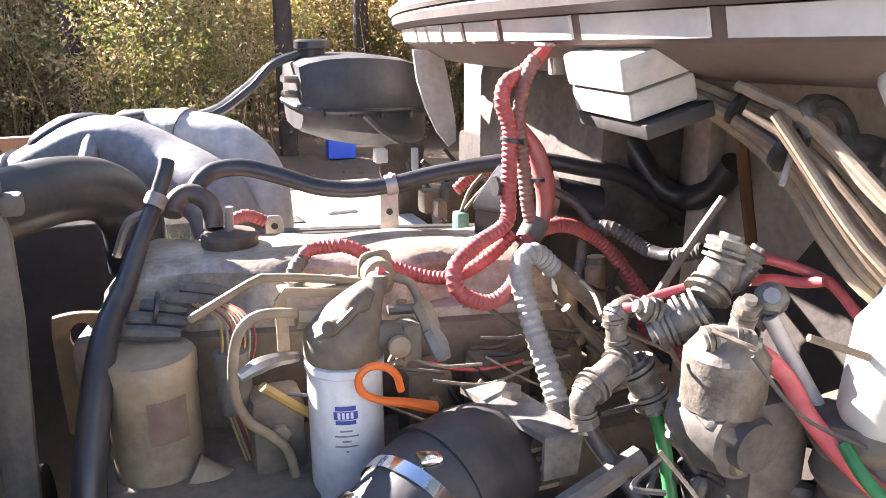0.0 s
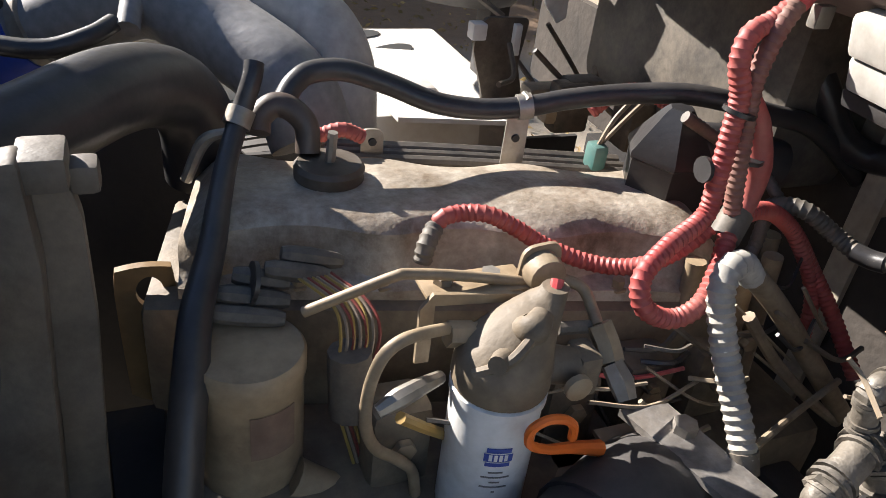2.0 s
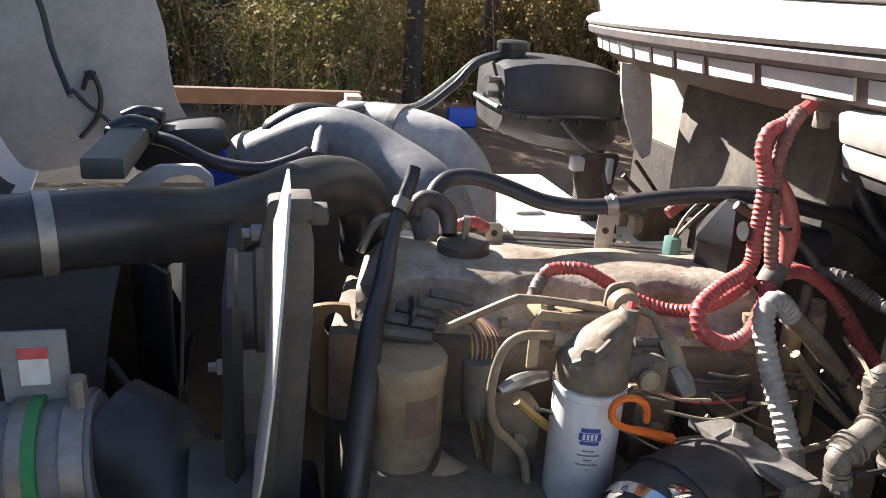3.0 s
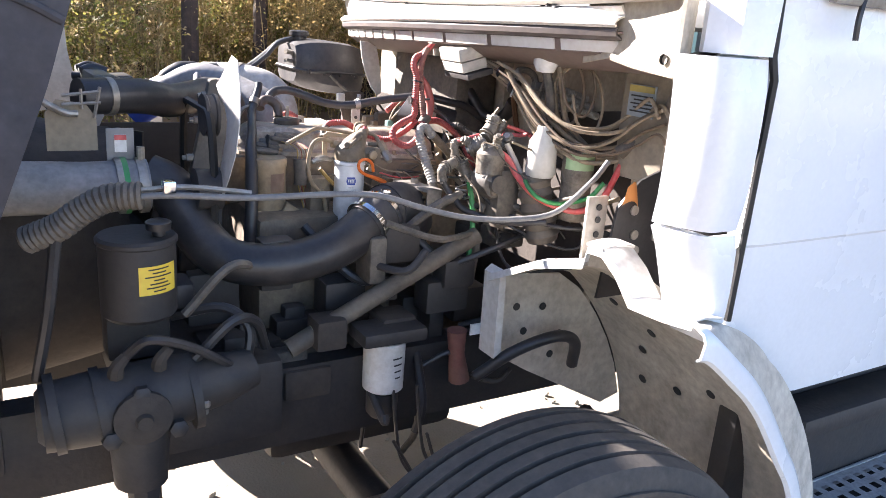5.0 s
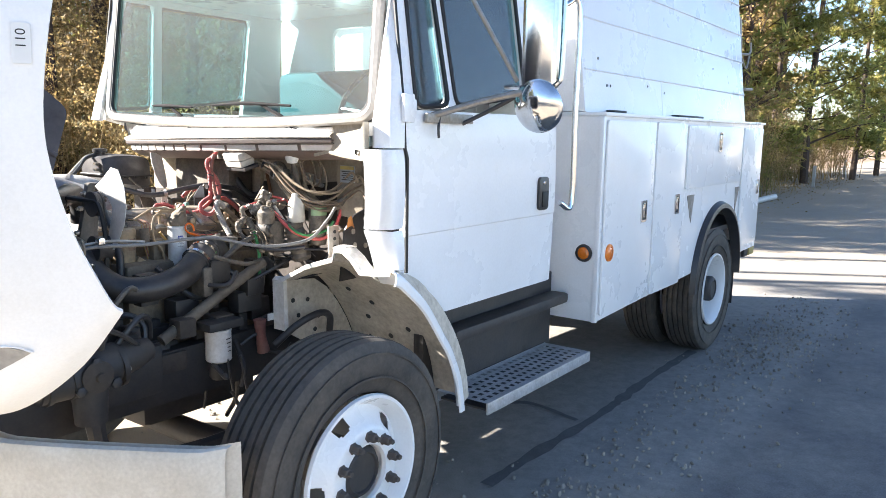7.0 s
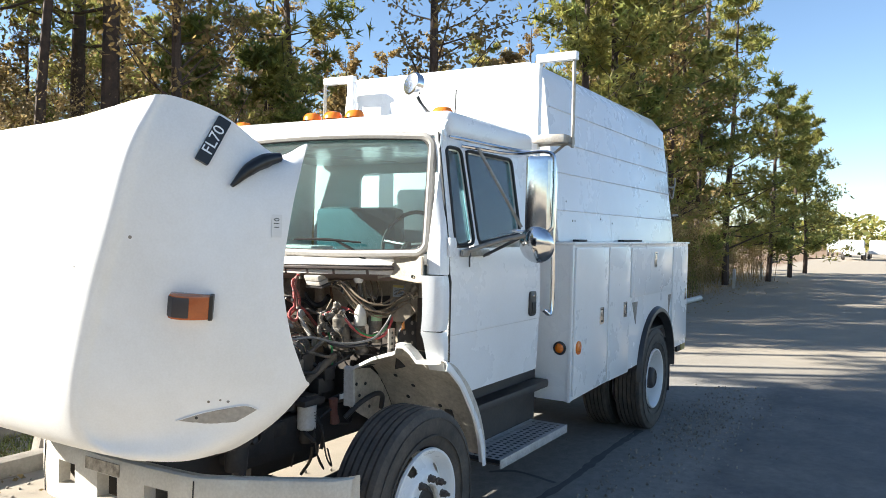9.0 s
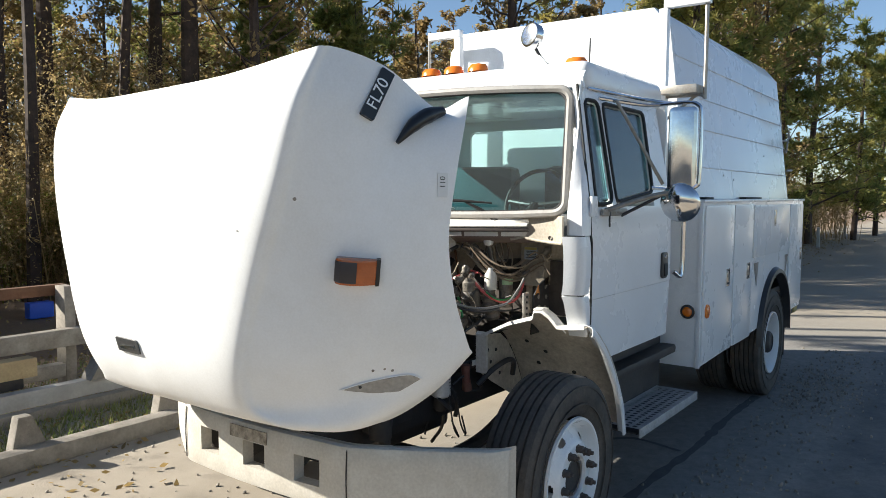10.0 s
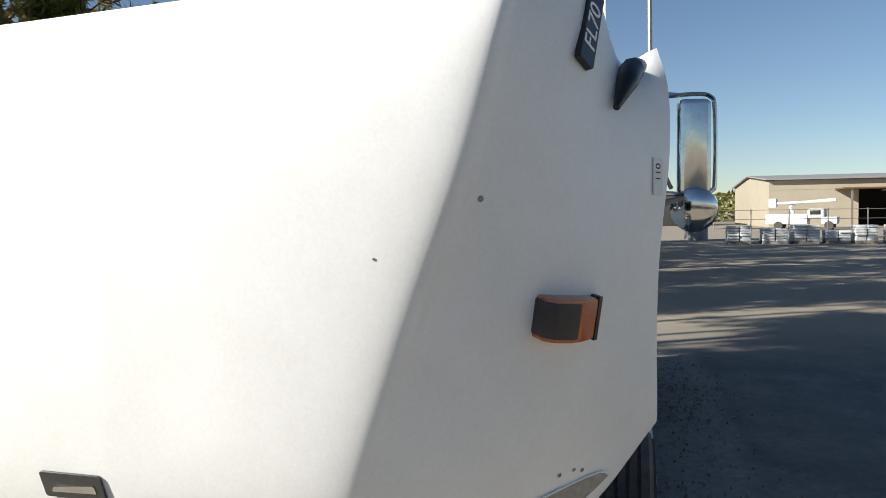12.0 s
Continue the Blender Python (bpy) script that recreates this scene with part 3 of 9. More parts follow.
part("front_axle", ax, M_FRAME, truck, "black forged front axle beam")
part("rear_axle", tube([(4.344, -1.0, 0.505), (4.344, 1.0, 0.505)], 0.09, 12), M_FRAME, truck)
for y in (-0.43, 0.43):
    part("leaf_spring", tube([(-0.62, y, 0.56), (-0.3, y, 0.47), (0.02, y, 0.45), (0.35, y, 0.47), (0.7, y, 0.58)], 0.04, 8), M_FRAME, truck, "greasy black leaf spring")
part("drive_shaft", tube([(0.9, 0, 0.75), (4.3, 0, 0.5)], 0.05, 10), M_FRAME, truck)
part("fuel_tank", lathe([(0, -0.55), (0.27, -0.55), (0.28, -0.53), (0.28, 0.53), (0.27, 0.55), (0, 0.55)], at=(1.3, 0.82, 0.62), axis="x", seg=28), M_ALU, truck)
part("belly_box", box((1.75, -0.5, 0.45), (3.2, 0.5, 0.68), 0.03), M_FRAME, truck)

# ---- front bumper ----
BC = -0.005


def bumper_bm():
    bm = bmesh.new()
    outer = []
    for y in np.linspace(-1.16, 1.16, 61):
        a = abs(y)
        if a < 0.56:
            x = -1.0 + 0.03 * (a / 0.56) ** 2
        else:
            t = (a - 0.56) / 0.60
            x = -0.97 + 0.36 * t ** 1.12 + 0.05 * max(0.0, t - 0.93) / 0.07
        outer.append((x, y + BC))
    ring = [(0.0, 0.805), (-0.022, 0.80), (-0.03, 0.785), (-0.035, 0.72), (-0.034, 0.595), (-0.03, 0.53), (-0.02, 0.50), (0.0, 0.49)]
    front = [[(x + d, y, z) for x, y in outer] for d, z in ring]
    holes = [(-0.345, 0.0, 0.13), (0.0, -0.02, 0.13), (0.345, 0.0, 0.13)]
    g = [[bm.verts.new(p) for p in r] for r in front]
    back = [[bm.verts.new((p[0] + 0.03 + abs(ring[i][0]), p[1], p[2])) for p in r] for i, r in enumerate(front)]
    cut = set()
    for hy, _, w in holes:
        for j, (x, y) in enumerate(outer[:-1]):
            ym = (y + outer[j + 1][1]) / 2 - BC
            if abs(ym - hy) < 0.072:
                cut.add(j)
    for i in range(len(g) - 1):
        for j in range(60):
            if i == 3 and j in cut:
                continue
            bm.faces.new((g[i][j], g[i][j + 1], g[i + 1][j + 1], g[i + 1][j]))
            bm.faces.new((back[i][j], back[i + 1][j], back[i + 1][j + 1], back[i][j + 1]))
    for j in range(60):
        if j in cut:
            bm.faces.new((g[3][j], g[3][j + 1], back[3][j + 1], back[3][j]))
            bm.faces.new((g[4][j], back[4][j], back[4][j + 1], g[4][j + 1]))
            if j - 1 not in cut:
                bm.faces.new((g[3][j], back[3][j], back[4][j], g[4][j]))
            if j + 1 not in cut:
                bm.faces.new((g[3][j + 1], g[4][j + 1], back[4][j + 1], back[3][j + 1]))
    return bm


bumper = part("bumper", bumper_bm(), M_BUMPER, truck, "dull cream steel front bumper with square openings")
for s in (-1, 1):
    part("bumper_seam", tube([(-0.998, s * 0.575 + BC, 0.79), (-1.003, s * 0.575 + BC, 0.66), (-0.998, s * 0.575 + BC, 0.52)], 0.003, 6), M_SEAL, bumper)
part("plate_recess", plate([(-0.10, 0.725), (0.165, 0.725), (0.165, 0.785), (-0.10, 0.785)], -1.038, -1.033, "x"), mat("stained_bumper_paint", (0.36, 0.32, 0.26), 0.6, second=(0.10, 0.08, 0.06), amount=0.9, scale=22, fine=60), bumper, "stained number plate bracket")

# ---- service body ----
BX0, BX1, BY, BZ0, BZ1 = 1.985, 5.47, -1.185, 0.69, 1.865
ARCH_X, ARCH_Z, ARCH_R = 4.27, 0.62, 0.58


def body_side(y0, y1):
    out = [(BX0, BZ0), (BX0, BZ1), (BX1, BZ1), (BX1, 0.745)]
    a = arc(ARCH_X, ARCH_Z, ARCH_R, 12, 168, 20)
    out += [(p[0], p[1]) for p in a]
    return plate(out, y0, y1)


body = part("service_body", body_side(BY, BY + 0.03), M_WHITE, truck, "white steel service body with side compartments")
part("body_front_panel", box((BX0 + 0.002, BY + 0.031, BZ0), (BX0 + 0.03, -0.5, BZ1 - 0.002)), M_WHITE, body)
part("body_front_panel", box((BX0 + 0.002, 0.5, BZ0), (BX0 + 0.03, 1.155, BZ1 - 0.002)), M_WHITE, body)
part("body_rear_panel", box((BX1 - 0.03, BY + 0.031, 0.745), (BX1 - 0.002, 1.155, BZ1 - 0.002)), M_WHITE, body)
part("body_top", box((BX0 - 0.006, BY - 0.018, BZ1), (BX1 + 0.012, -0.80, BZ1 + 0.022), 0.006), M_WHITE, body)
part("body_top", box((BX0 - 0.006, 0.80, BZ1), (BX1 + 0.012, 1.2, BZ1 + 0.022), 0.006), M_WHITE, body)
part("body_side_panel", body_side(1.155, 1.185), M_WHITE, body)
part("body_floor", box((BX0 + 0.04, -1.15, 0.98), (BX1 - 0.04, 1.15, 1.02)), M_FRAME, body)
part("inner_bulkhead", box((BX0 + 0.04, -0.66, 0.72), (3.6, -0.62, BZ1 - 0.02)), M_FRAME, body)
part("corner_trim", box((BX0 - 0.008, BY - 0.008, BZ0 - 0.004), (BX0 + 0.022, BY + 0.02, BZ1), 0.005), M_WHITE, body)

# compartment doors: outline boards standing proud of the side
DOORS = [(2.025, 2.755, 0.72, 1.845), (2.785, 3.345, 0.72, 1.845), (3.385, 4.77, 1.385, 1.835), (4.81, 5.43, 0.80, 1.835)]
for x0, x1, z0, z1 in DOORS:
    bmd = plate(round_rect(x0, z0, x1, z1, 0.02, 3), BY - 0.016, BY - 0.001, bevel=0.004)
    part("compartment_door", bmd, M_WHITE, body)
for x, z, w, h in ((2.60, 1.29, 0.085, 0.135), (3.20, 1.295, 0.085, 0.135), (5.33, 1.31, 0.07, 0.13), (4.12, 1.715, 0.075, 0.15)):
    lt = part("latch", ring_plate(round_rect(x - w / 2, z - h / 2, x + w / 2, z + h / 2, 0.008, 3), round_rect(x - w / 2 + 0.013, z - h / 2 + 0.013, x + w / 2 - 0.013, z + h / 2 - 0.013, 0.006, 3),
                                  BY - 0.024, BY - 0.0165), M_CHROME, body, "chrome paddle latch in a dark recess")
    part("recess", box((x - w / 2 + 0.012, BY - 0.0185, z - h / 2 + 0.012), (x + w / 2 - 0.012, BY - 0.0165, z + h / 2 - 0.012)), M_SEAL, lt)
    part("paddle", box((x - w / 2 + 0.022, BY - 0.026, z - h / 2 + 0.03), (x + 0.012, BY - 0.019, z + h / 2 - 0.018), 0.003), M_CHROME, lt)
for x0, x1 in ((3.46, 3.62), (4.80, 4.68)):
    part("gusset_vent", plate([(x0, 1.335), (x1, 1.335), ((x0 + x1) / 2 + (0.03 if x1 > x0 else -0.03), 1.13)], BY - 0.004, BY - 0.0005), M_GREYCAST, body)
# wheel-arch flare
fl = bmesh.new()
ra = arc(ARCH_X, ARCH_Z, ARCH_R + 0.045, -4, 184, 28)
rb = arc(ARCH_X, ARCH_Z, ARCH_R - 0.035, -4, 184, 28)
rows = [[(p[0], BY - 0.001, p[1]) for p in ra], [(p[0], BY - 0.04, p[1]) for p in arc(ARCH_X, ARCH_Z, ARCH_R + 0.025, -4, 184, 28)],
        [(p[0], BY - 0.045, p[1]) for p in arc(ARCH_X, ARCH_Z, ARCH_R - 0.01, -4, 184, 28)], [(p[0], BY + 0.03, p[1]) for p in rb]]
part("arch_flare", sheet(rows, fl), M_BLACK, body, "black rubber wheel-arch flare")
part("mud_flap", box((4.93, -1.16, 0.28), (4.945, -0.62, 0.85), 0.004), M_RUBBER, truck, "black rubber mud flap")
part("tail_bumper", box((5.48, -1.1, 0.62), (5.75, 1.1, 0.78), 0.015), M_FRAME, truck, "dark steel tailboard bumper")
part("bumper_corner", box((5.60, -1.115, 0.63), (5.765, -1.0, 0.77), 0.01), mat("weathered_yellow", (0.42, 0.33, 0.12), 0.7), truck, "weathered yellow bumper corner")
part("tail_lamp", box((5.47, -1.15, 0.86), (5.49, -1.0, 1.02), 0.006), mat("red_lens", (0.4, 0.02, 0.02), 0.3), body)
# round amber markers
for at, ax in (((1.984, -1.10, 1.087), "x"), ((2.104, BY - 0.016, 1.085), "y")):
    mk = part("marker_lamp", lathe([(0, 0.012), (0.030, 0.010), (0.038, 0.004), (0.038, 0.0), (0, 0)], at=at, axis=ax, seg=22,
                                   m=Matrix.Translation(at) @ Matrix.Rotation(math.pi, 4, "Z" if ax == "x" else "Z") @ Matrix.Translation(-Vector(at)) if ax == "x" else None), M_AMBER, body, "round amber marker lamp")
    part("lamp_rim", lathe([(0.036, 0.0), (0.036, 0.010), (0.050, 0.008), (0.052, 0.0)], at=at, axis=ax, seg=22,
                           m=Matrix.Translation(at) @ Matrix.Rotation(math.pi, 4, "Z") @ Matrix.Translation(-Vector(at)) if ax == "x" else None), M_BLACK if ax == "x" else M_AMBER, mk)

# ---- canopy on the service body ----
CX0, CX1 = 1.99, 5.30
SEC = [(-1.07, 1.888), (-0.915, 3.12), (-0.79, 3.265), (0.88, 3.265), (1.0, 3.12), (1.10, 1.888)]
canopy = part("canopy", plate(SEC, CX0, CX1, "x", bevel=0.02), M_WHITE, truck, "tall white panelled canopy over the service body")


def side_y(z, off=0.0):
    t = (z - 1.888) / (3.12 - 1.888)
    return -1.07 + t * 0.155 - off


for z in (2.13, 2.42, 2.66, 2.92):
    bmr = bmesh.new()
    sweep([Vector((CX0 + 0.02, side_y(z) + 0.001, z)), Vector((CX1 - 0.01, side_y(z) + 0.001, z))], 0.008, 6, bmr)
    part("panel_seam", bmr, M_WHITE, canopy)
for x in (3.2,):
    part("panel_joint", sweep([Vector((x, side_y(2.14) + 0.003, 2.14)), Vector((x, side_y(1.9) + 0.003, 1.9))], 0.006, 6), M_WHITE, canopy)
for x, w in ((2.25, 0.18), (3.35, 0.55)):
    part("hinge_strip", box((x, -1.13, 1.888), (x + w, -1.075, 1.905), 0.003), M_SEAL, canopy)
for x, z in ((2.35, 2.05), (2.30, 2.05), (2.2, 2.2), (2.95, 2.08), (3.25, 2.05), (4.4, 2.3)):
    part("rivet", lathe([(0, 0.004), (0.008, 0.002), (0.009, 0)], at=(x, side_y(z) - 0.001, z), axis="y", seg=8), M_SEAL, canopy)
# rear fittings
part("grab_rail", tube([(5.33, -0.97, 2.45), (5.36, -0.97, 2.45), (5.36, -0.94, 2.8), (5.33, -0.93, 2.8)], 0.012, 8, 4), M_STEEL, canopy)
part("tool_hook", tube([(5.30, -0.96, 2.50), (5.52, -1.0, 2.52), (5.54, -1.0, 2.62)], 0.010, 8, 4), M_STEEL, canopy)
part("tool_hook", tube([(5.30, -0.98, 2.50), (5.44, -1.0, 2.38), (5.52, -1.0, 2.52)], 0.008, 8, 4), M_STEEL, canopy)
part("tool_hook", tube([(5.22, -1.06, 2.18), (5.46, -1.06, 2.19)], 0.012, 8, 4), M_STEEL, canopy)

# ---- cab ----
CY = 1.085


def cab_side_y(z):
    """The doors bow out slightly and lean in at the windows."""
    if z < 1.85:
        return CY + 0.012 * (1 - ((z - 1.45) / 0.45) ** 2)
    return CY - 0.105 * (z - 1.85) / 0.65


def door_bm(s):
    bm = bmesh.new()
    xs = np.linspace(0.365, 1.625, 22)
    zs = [0.985, 1.0, 1.1, 1.2, 1.3, 1.345, 1.352, 1.36, 1.5, 1.6, 1.7, 1.8, 1.85]

    def depth(x, z):
        d = cab_side_y(z)
        if z < 1.35:
            d -= 0.006
        e = max(0, 0.03 - (x - 0.365), 0.03 - (1.625 - x))
        return s * (d - e * 0.25)
    rows = []
    for z in zs:
        x0 = 0.365 + (max(0, (1.19 - z)) * 1.25 if z < 1.19 else 0) + (0.40 if s > 0 and z < 1.8 else 0)
        rows.append([(x0 + (1.625 - x0) * (x - 0.365) / 1.26, depth(x, z), z) for x in xs])
    sheet(rows, bm, thick=0.035, flip=(s > 0))
    return bm


BARS = (((0.365, 1.85), (0.43, 1.85), (0.44, 2.44), (0.40, 2.50)), ((0.40, 2.50), (0.44, 2.44), (1.31, 2.44), (1.55, 2.50)),
        ((1.31, 1.85), (1.625, 1.85), (1.56, 2.50), (1.31, 2.44)), ((0.655, 1.85), (0.715, 1.85), (0.68, 2.44), (0.625, 2.44)))


def frame_bar(s, corners):
    """One bar of the window surround."""
    bm = bmesh.new()
    v = []
    for off in (0, 0.035):
        v.append([bm.verts.new((p[0], s * (cab_side_y(p[1]) - off), p[1])) for p in corners])
    bm.faces.new(v[0])
    bm.faces.new(list(reversed(v[1])))
    for i in range(4):
        bm.faces.new((v[0][i], v[1][i], v[1][(i + 1) % 4], v[0][(i + 1) % 4]))
    return bm


cab = part("cab", box((0.48, -1.0, 2.47), (1.665, 1.0, 2.665), 0.085, seg=5), M_WHITE, truck, "white day cab with a tinted windshield")
bm = bmesh.new()
# roof brow over the windshield
rows = []
for v in range(9):
    t = v / 8
    z = 2.50 + 0.155 * math.sin(t * math.pi / 2)
    back = 0.42 + 0.30 * (1 - math.cos(t * math.pi / 2))
    rows.append([(back - 0.06 * (1 - (u / 1.0) ** 2), u * (1.0 - 0.05 * t), z + 0.02 * (1 - u * u)) for u in np.linspace(-1, 1, 25)])
part("roof_brow", sheet(rows, bm, thick=0.02, flip=True), M_WHITE, cab)
part("back_wall", ring_plate(round_rect(-1.03, 0.95, 1.03, 2.5, 0.06), round_rect(-0.55, 1.95, 0.55, 2.4, 0.06), 1.635, 1.66, "x"), M_WHITE, cab)
part("cab_floor", box((0.80, -1.0, 0.98), (1.63, 1.0, 1.03)), M_FRAME, cab)
for s in (-1, 1):
    d = part("door", door_bm(s), M_WHITE, cab, "white cab door with a vent window")
    for corners in BARS:
        part("frame_bar", frame_bar(s, corners), M_WHITE, d)
    part("vent_glass", plate(round_poly([(0.44, 1.87), (0.652, 1.885), (0.622, 2.43), (0.455, 2.43)], 0.03), -0.003, 0.003,
                             m=Matrix.Translation((0, s * (CY - 0.02), 1.85)) @ Matrix.Rotation(s * math.atan(0.105 / 0.65), 4, "X") @ Matrix.Translation((0, 0, -1.85))), M_GLASSS, d)
    part("side_glass", plate(round_poly([(0.72, 1.885), (1.30, 1.95), (1.30, 2.43), (0.69, 2.43)], 0.03), -0.003, 0.003,
                             m=Matrix.Translation((0, s * (CY - 0.02), 1.85)) @ Matrix.Rotation(s * math.atan(0.105 / 0.65), 4, "X") @ Matrix.Translation((0, 0, -1.85))), M_GLASSS, d)
    for o in ([(0.435, 1.86), (0.658, 1.875), (0.626, 2.44), (0.45, 2.44)], [(0.712, 1.875), (1.31, 1.94), (1.31, 2.44), (0.682, 2.44)]):
        path = [Vector((p[0], s * (cab_side_y(p[1]) + 0.001), p[1])) for p in round_poly(o, 0.05)]
        part("window_seal", sweep(path + path[:2], 0.011, 6, closed_ends=False), M_SEAL, d)
    o = [(0.395, 2.515), (0.36, 1.86), (0.358, 1.70), (0.372, 1.66), (0.372, 1.20)][:5 if s < 0 else 2]
    part("door_gap", sweep([Vector((p[0], s * (cab_side_y(p[1]) - 0.003), p[1])) for p in o], 0.008, 6), M_SEAL, d)
    if s < 0:
        h = part("door_handle", plate(round_rect(1.418, 1.375, 1.518, 1.545, 0.025), -CY - 0.026, -CY - 0.010, bevel=0.004), M_BLACK, d, "black recessed door handle")
        part("handle_lever", box((1.448, -CY - 0.031, 1.39), (1.508, -CY - 0.024, 1.47), 0.006), M_SEAL, h)
        part("lock_barrel", lathe([(0, 0.006), (0.010, 0.005), (0.012, 0)], at=(1.468, -CY - 0.026, 1.515), axis="y", seg=12), M_CHROME, h)
        for z in (1.855,):
            part("hinge", box((0.335, -CY - 0.022, z - 0.055), (0.40, -CY - 0.004, z + 0.055), 0.005), M_WHITE, d)
            part("hinge_pin", box((0.40, -CY - 0.017, z - 0.035), (0.418, -CY - 0.004, z + 0.035), 0.004), M_WHITE, d)
    # cowl quarter panels ahead of the door, in two pieces with a seam
    for z0, z1, xa, xb in ((1.383, 1.695, 0.232, 0.222), (1.15, 1.375, 0.335, 0.232)):
        rows = []
        for t in np.linspace(0, 1, 7):
            z = z0 + (z1 - z0) * t
            bulge = 0.012 * math.sin(math.pi * t) ** 0.5
            pts = []
            for k in np.linspace(0, 1, 13):
                xs_ = xa + (xb - xa) * t ** 0.6
                x = xs_ + (0.352 - xs_) * k
                inset = 0.10 * max(0, 1 - k / 0.5) ** 2
                pts.append((x, s * (CY + 0.002 + bulge - inset), z))
            rows.append(pts)
        if s < 0:
            part("cowl_quarter_panel", sheet(rows, thick=0.02, flip=s > 0), M_WHITE, cab)
    # windshield pillar skin
    rows = []
    for t in np.linspace(0, 1, 9):
        z = (1.70 if s < 0 else 1.80) + t * (0.83 if s < 0 else 0.73)
        xf = 0.275 + 0.15 * max(0, (z - 1.8)) / 0.7
        yo = cab_side_y(z)
        yi = 0.985 - 0.012 * t
        rows.append([(xf + 0.012, s * yi, z), (xf, s * (yi + 0.02), z), (xf + 0.012, s * (yo - 0.02), z), (xf + 0.04, s * yo, z), (max(xf + 0.05, 0.352 + 0.04 * t), s * (yo + 0.001), z)])
    part("pillar", sheet(rows, thick=0.03, flip=s > 0), M_WHITE, cab)

# windshield with its grey seal and white border


def shield(u, v, off=0.0):
    y = u * (0.965 - 0.02 * v)
    b = 1 - u * u
    return Vector((0.335 + 0.085 * v - (0.008 + 0.067 * v) * b - off, y, 1.812 + 0.688 * v + b * (-0.03 + 0.06 * v)))


def shield_outline(m, r=0.09, n=6):
    """Outline in (u, v), inset by m, with round corners."""
    out = []
    for cu, cv, a in ((1 - m - r * 0.8, 1 - m - r, 0), (-1 + m + r * 0.8, 1 - m - r, 90), (-1 + m + r * 0.8, m + r, 180), (1 - m - r * 0.8, m + r, 270)):
        out += [(cu + r * 0.8 * math.cos(radians(a + 90 * k / n)), cv + r * math.sin(radians(a + 90 * k / n))) for k in range(n + 1)]
    full = []
    for a, b in zip(out, out[1:] + out[:1]):
        k = max(1, int(max(abs(a[0] - b[0]), abs(a[1] - b[1])) / 0.1))
        full += [(a[0] + (b[0] - a[0]) * i / k, a[1] + (b[1] - a[1]) * i / k) for i in range(k)]
    return full


rows = [[shield(u, v) for u in np.linspace(-0.995, 0.995, 25)] for v in np.linspace(0.005, 0.995, 10)]
ws = part("windshield", sheet(rows), M_GLASSW, cab, "large green-tinted windshield")
ws.visible_shadow = False
path = [shield(u, v, 0.008) for u, v in shield_outline(0.012)]
part("windshield_seal", sweep(path + path[:2], 0.024, 8, closed_ends=False), mat("grey_rubber_seal", (0.30, 0.29, 0.275), 0.6, dust=DUST, dust_amount=0.3), ws, "grey rubber windshield gasket")
path = [shield(u, v, 0.012) for u, v in shield_outline(0.034)]
part("glass_edge", sweep(path + path[:2], 0.010, 6, closed_ends=False), M_SEAL, ws)

# dash, wheel and seats behind the glass
part("dashboard", box((0.42, -0.98, 1.74), (0.72, 0.98, 1.80), 0.02), M_INTER, cab, "dark grey dashboard")
sw = [Vector((0.86 + 0.08 * math.sin(a), -0.48 + 0.215 * math.cos(a), 1.87 + 0.20 * math.sin(a))) for a in np.linspace(0, 2 * math.pi, 33)]
st = part("steering_wheel", sweep(sw, 0.014, 8, closed_ends=False), M_BLACK, cab, "black steering wheel")
part("spoke", tube([(0.86, -0.68, 1.87), (0.84, -0.48, 1.85), (0.86, -0.28, 1.87)], 0.014, 8), M_BLACK, st)
part("column", tube([(0.84, -0.48, 1.85), (0.66, -0.48, 1.7)], 0.03, 8), M_BLACK, st)
for y, w in ((-0.48, 0.25), (0.42, 0.40)):
    se = part("seat", box((0.98, y - w, 1.28), (1.45, y + w, 1.46), 0.05), M_INTER, cab, "grey cloth cab seat")
    part("backrest", box((1.40, y - w, 1.46), (1.55, y + w, 2.12), 0.06), M_INTER, se)
part("papers", box((0.45, 0.02, 1.80), (0.68, 0.38, 1.83), 0.01), M_FILTER, cab, "white papers on the dashboard")

# marker lamps on the roof, spotlight on the canopy
for y, x in ((-0.85, 0.635), (-0.20, 0.60), (-0.02, 0.595), (0.16, 0.60), (0.85, 0.635)):
    z = 2.672 if abs(y) < 0.5 else 2.653
    lamp = part("roof_marker", sheet([[(x + a * math.cos(p), y + 0.07 * math.sin(p) * b, z + h) for p in np.linspace(0, 2 * math.pi, 17)]
                                      for a, b, h in ((0.06, 1.0, 0.0), (0.055, 0.95, 0.025), (0.04, 0.75, 0.045), (0.015, 0.3, 0.052), (0.001, 0.01, 0.053))]), M_AMBER, cab, "amber roof marker lamp")
part("aerial", tube([(0.70, -0.90, 2.66), (0.71, -0.90, 2.82)], 0.005, 6), M_BLACK, cab, "short black aerial")
# fairing boards and spotlight ahead of the canopy
part("deflector", plate(round_poly([(-0.10, 2.68), (-0.45, 2.68), (-0.30, 2.86), (-0.05, 2.88)], 0.03), 1.20, 1.215, "x"), M_WHITE, cab, "small white roof deflector board")
part("deflector", plate(round_poly([(-0.55, 2.67), (-0.98, 2.67), (-0.80, 2.76), (-0.62, 2.83)], 0.03), 1.10, 1.115, "x"), M_WHITE, cab)
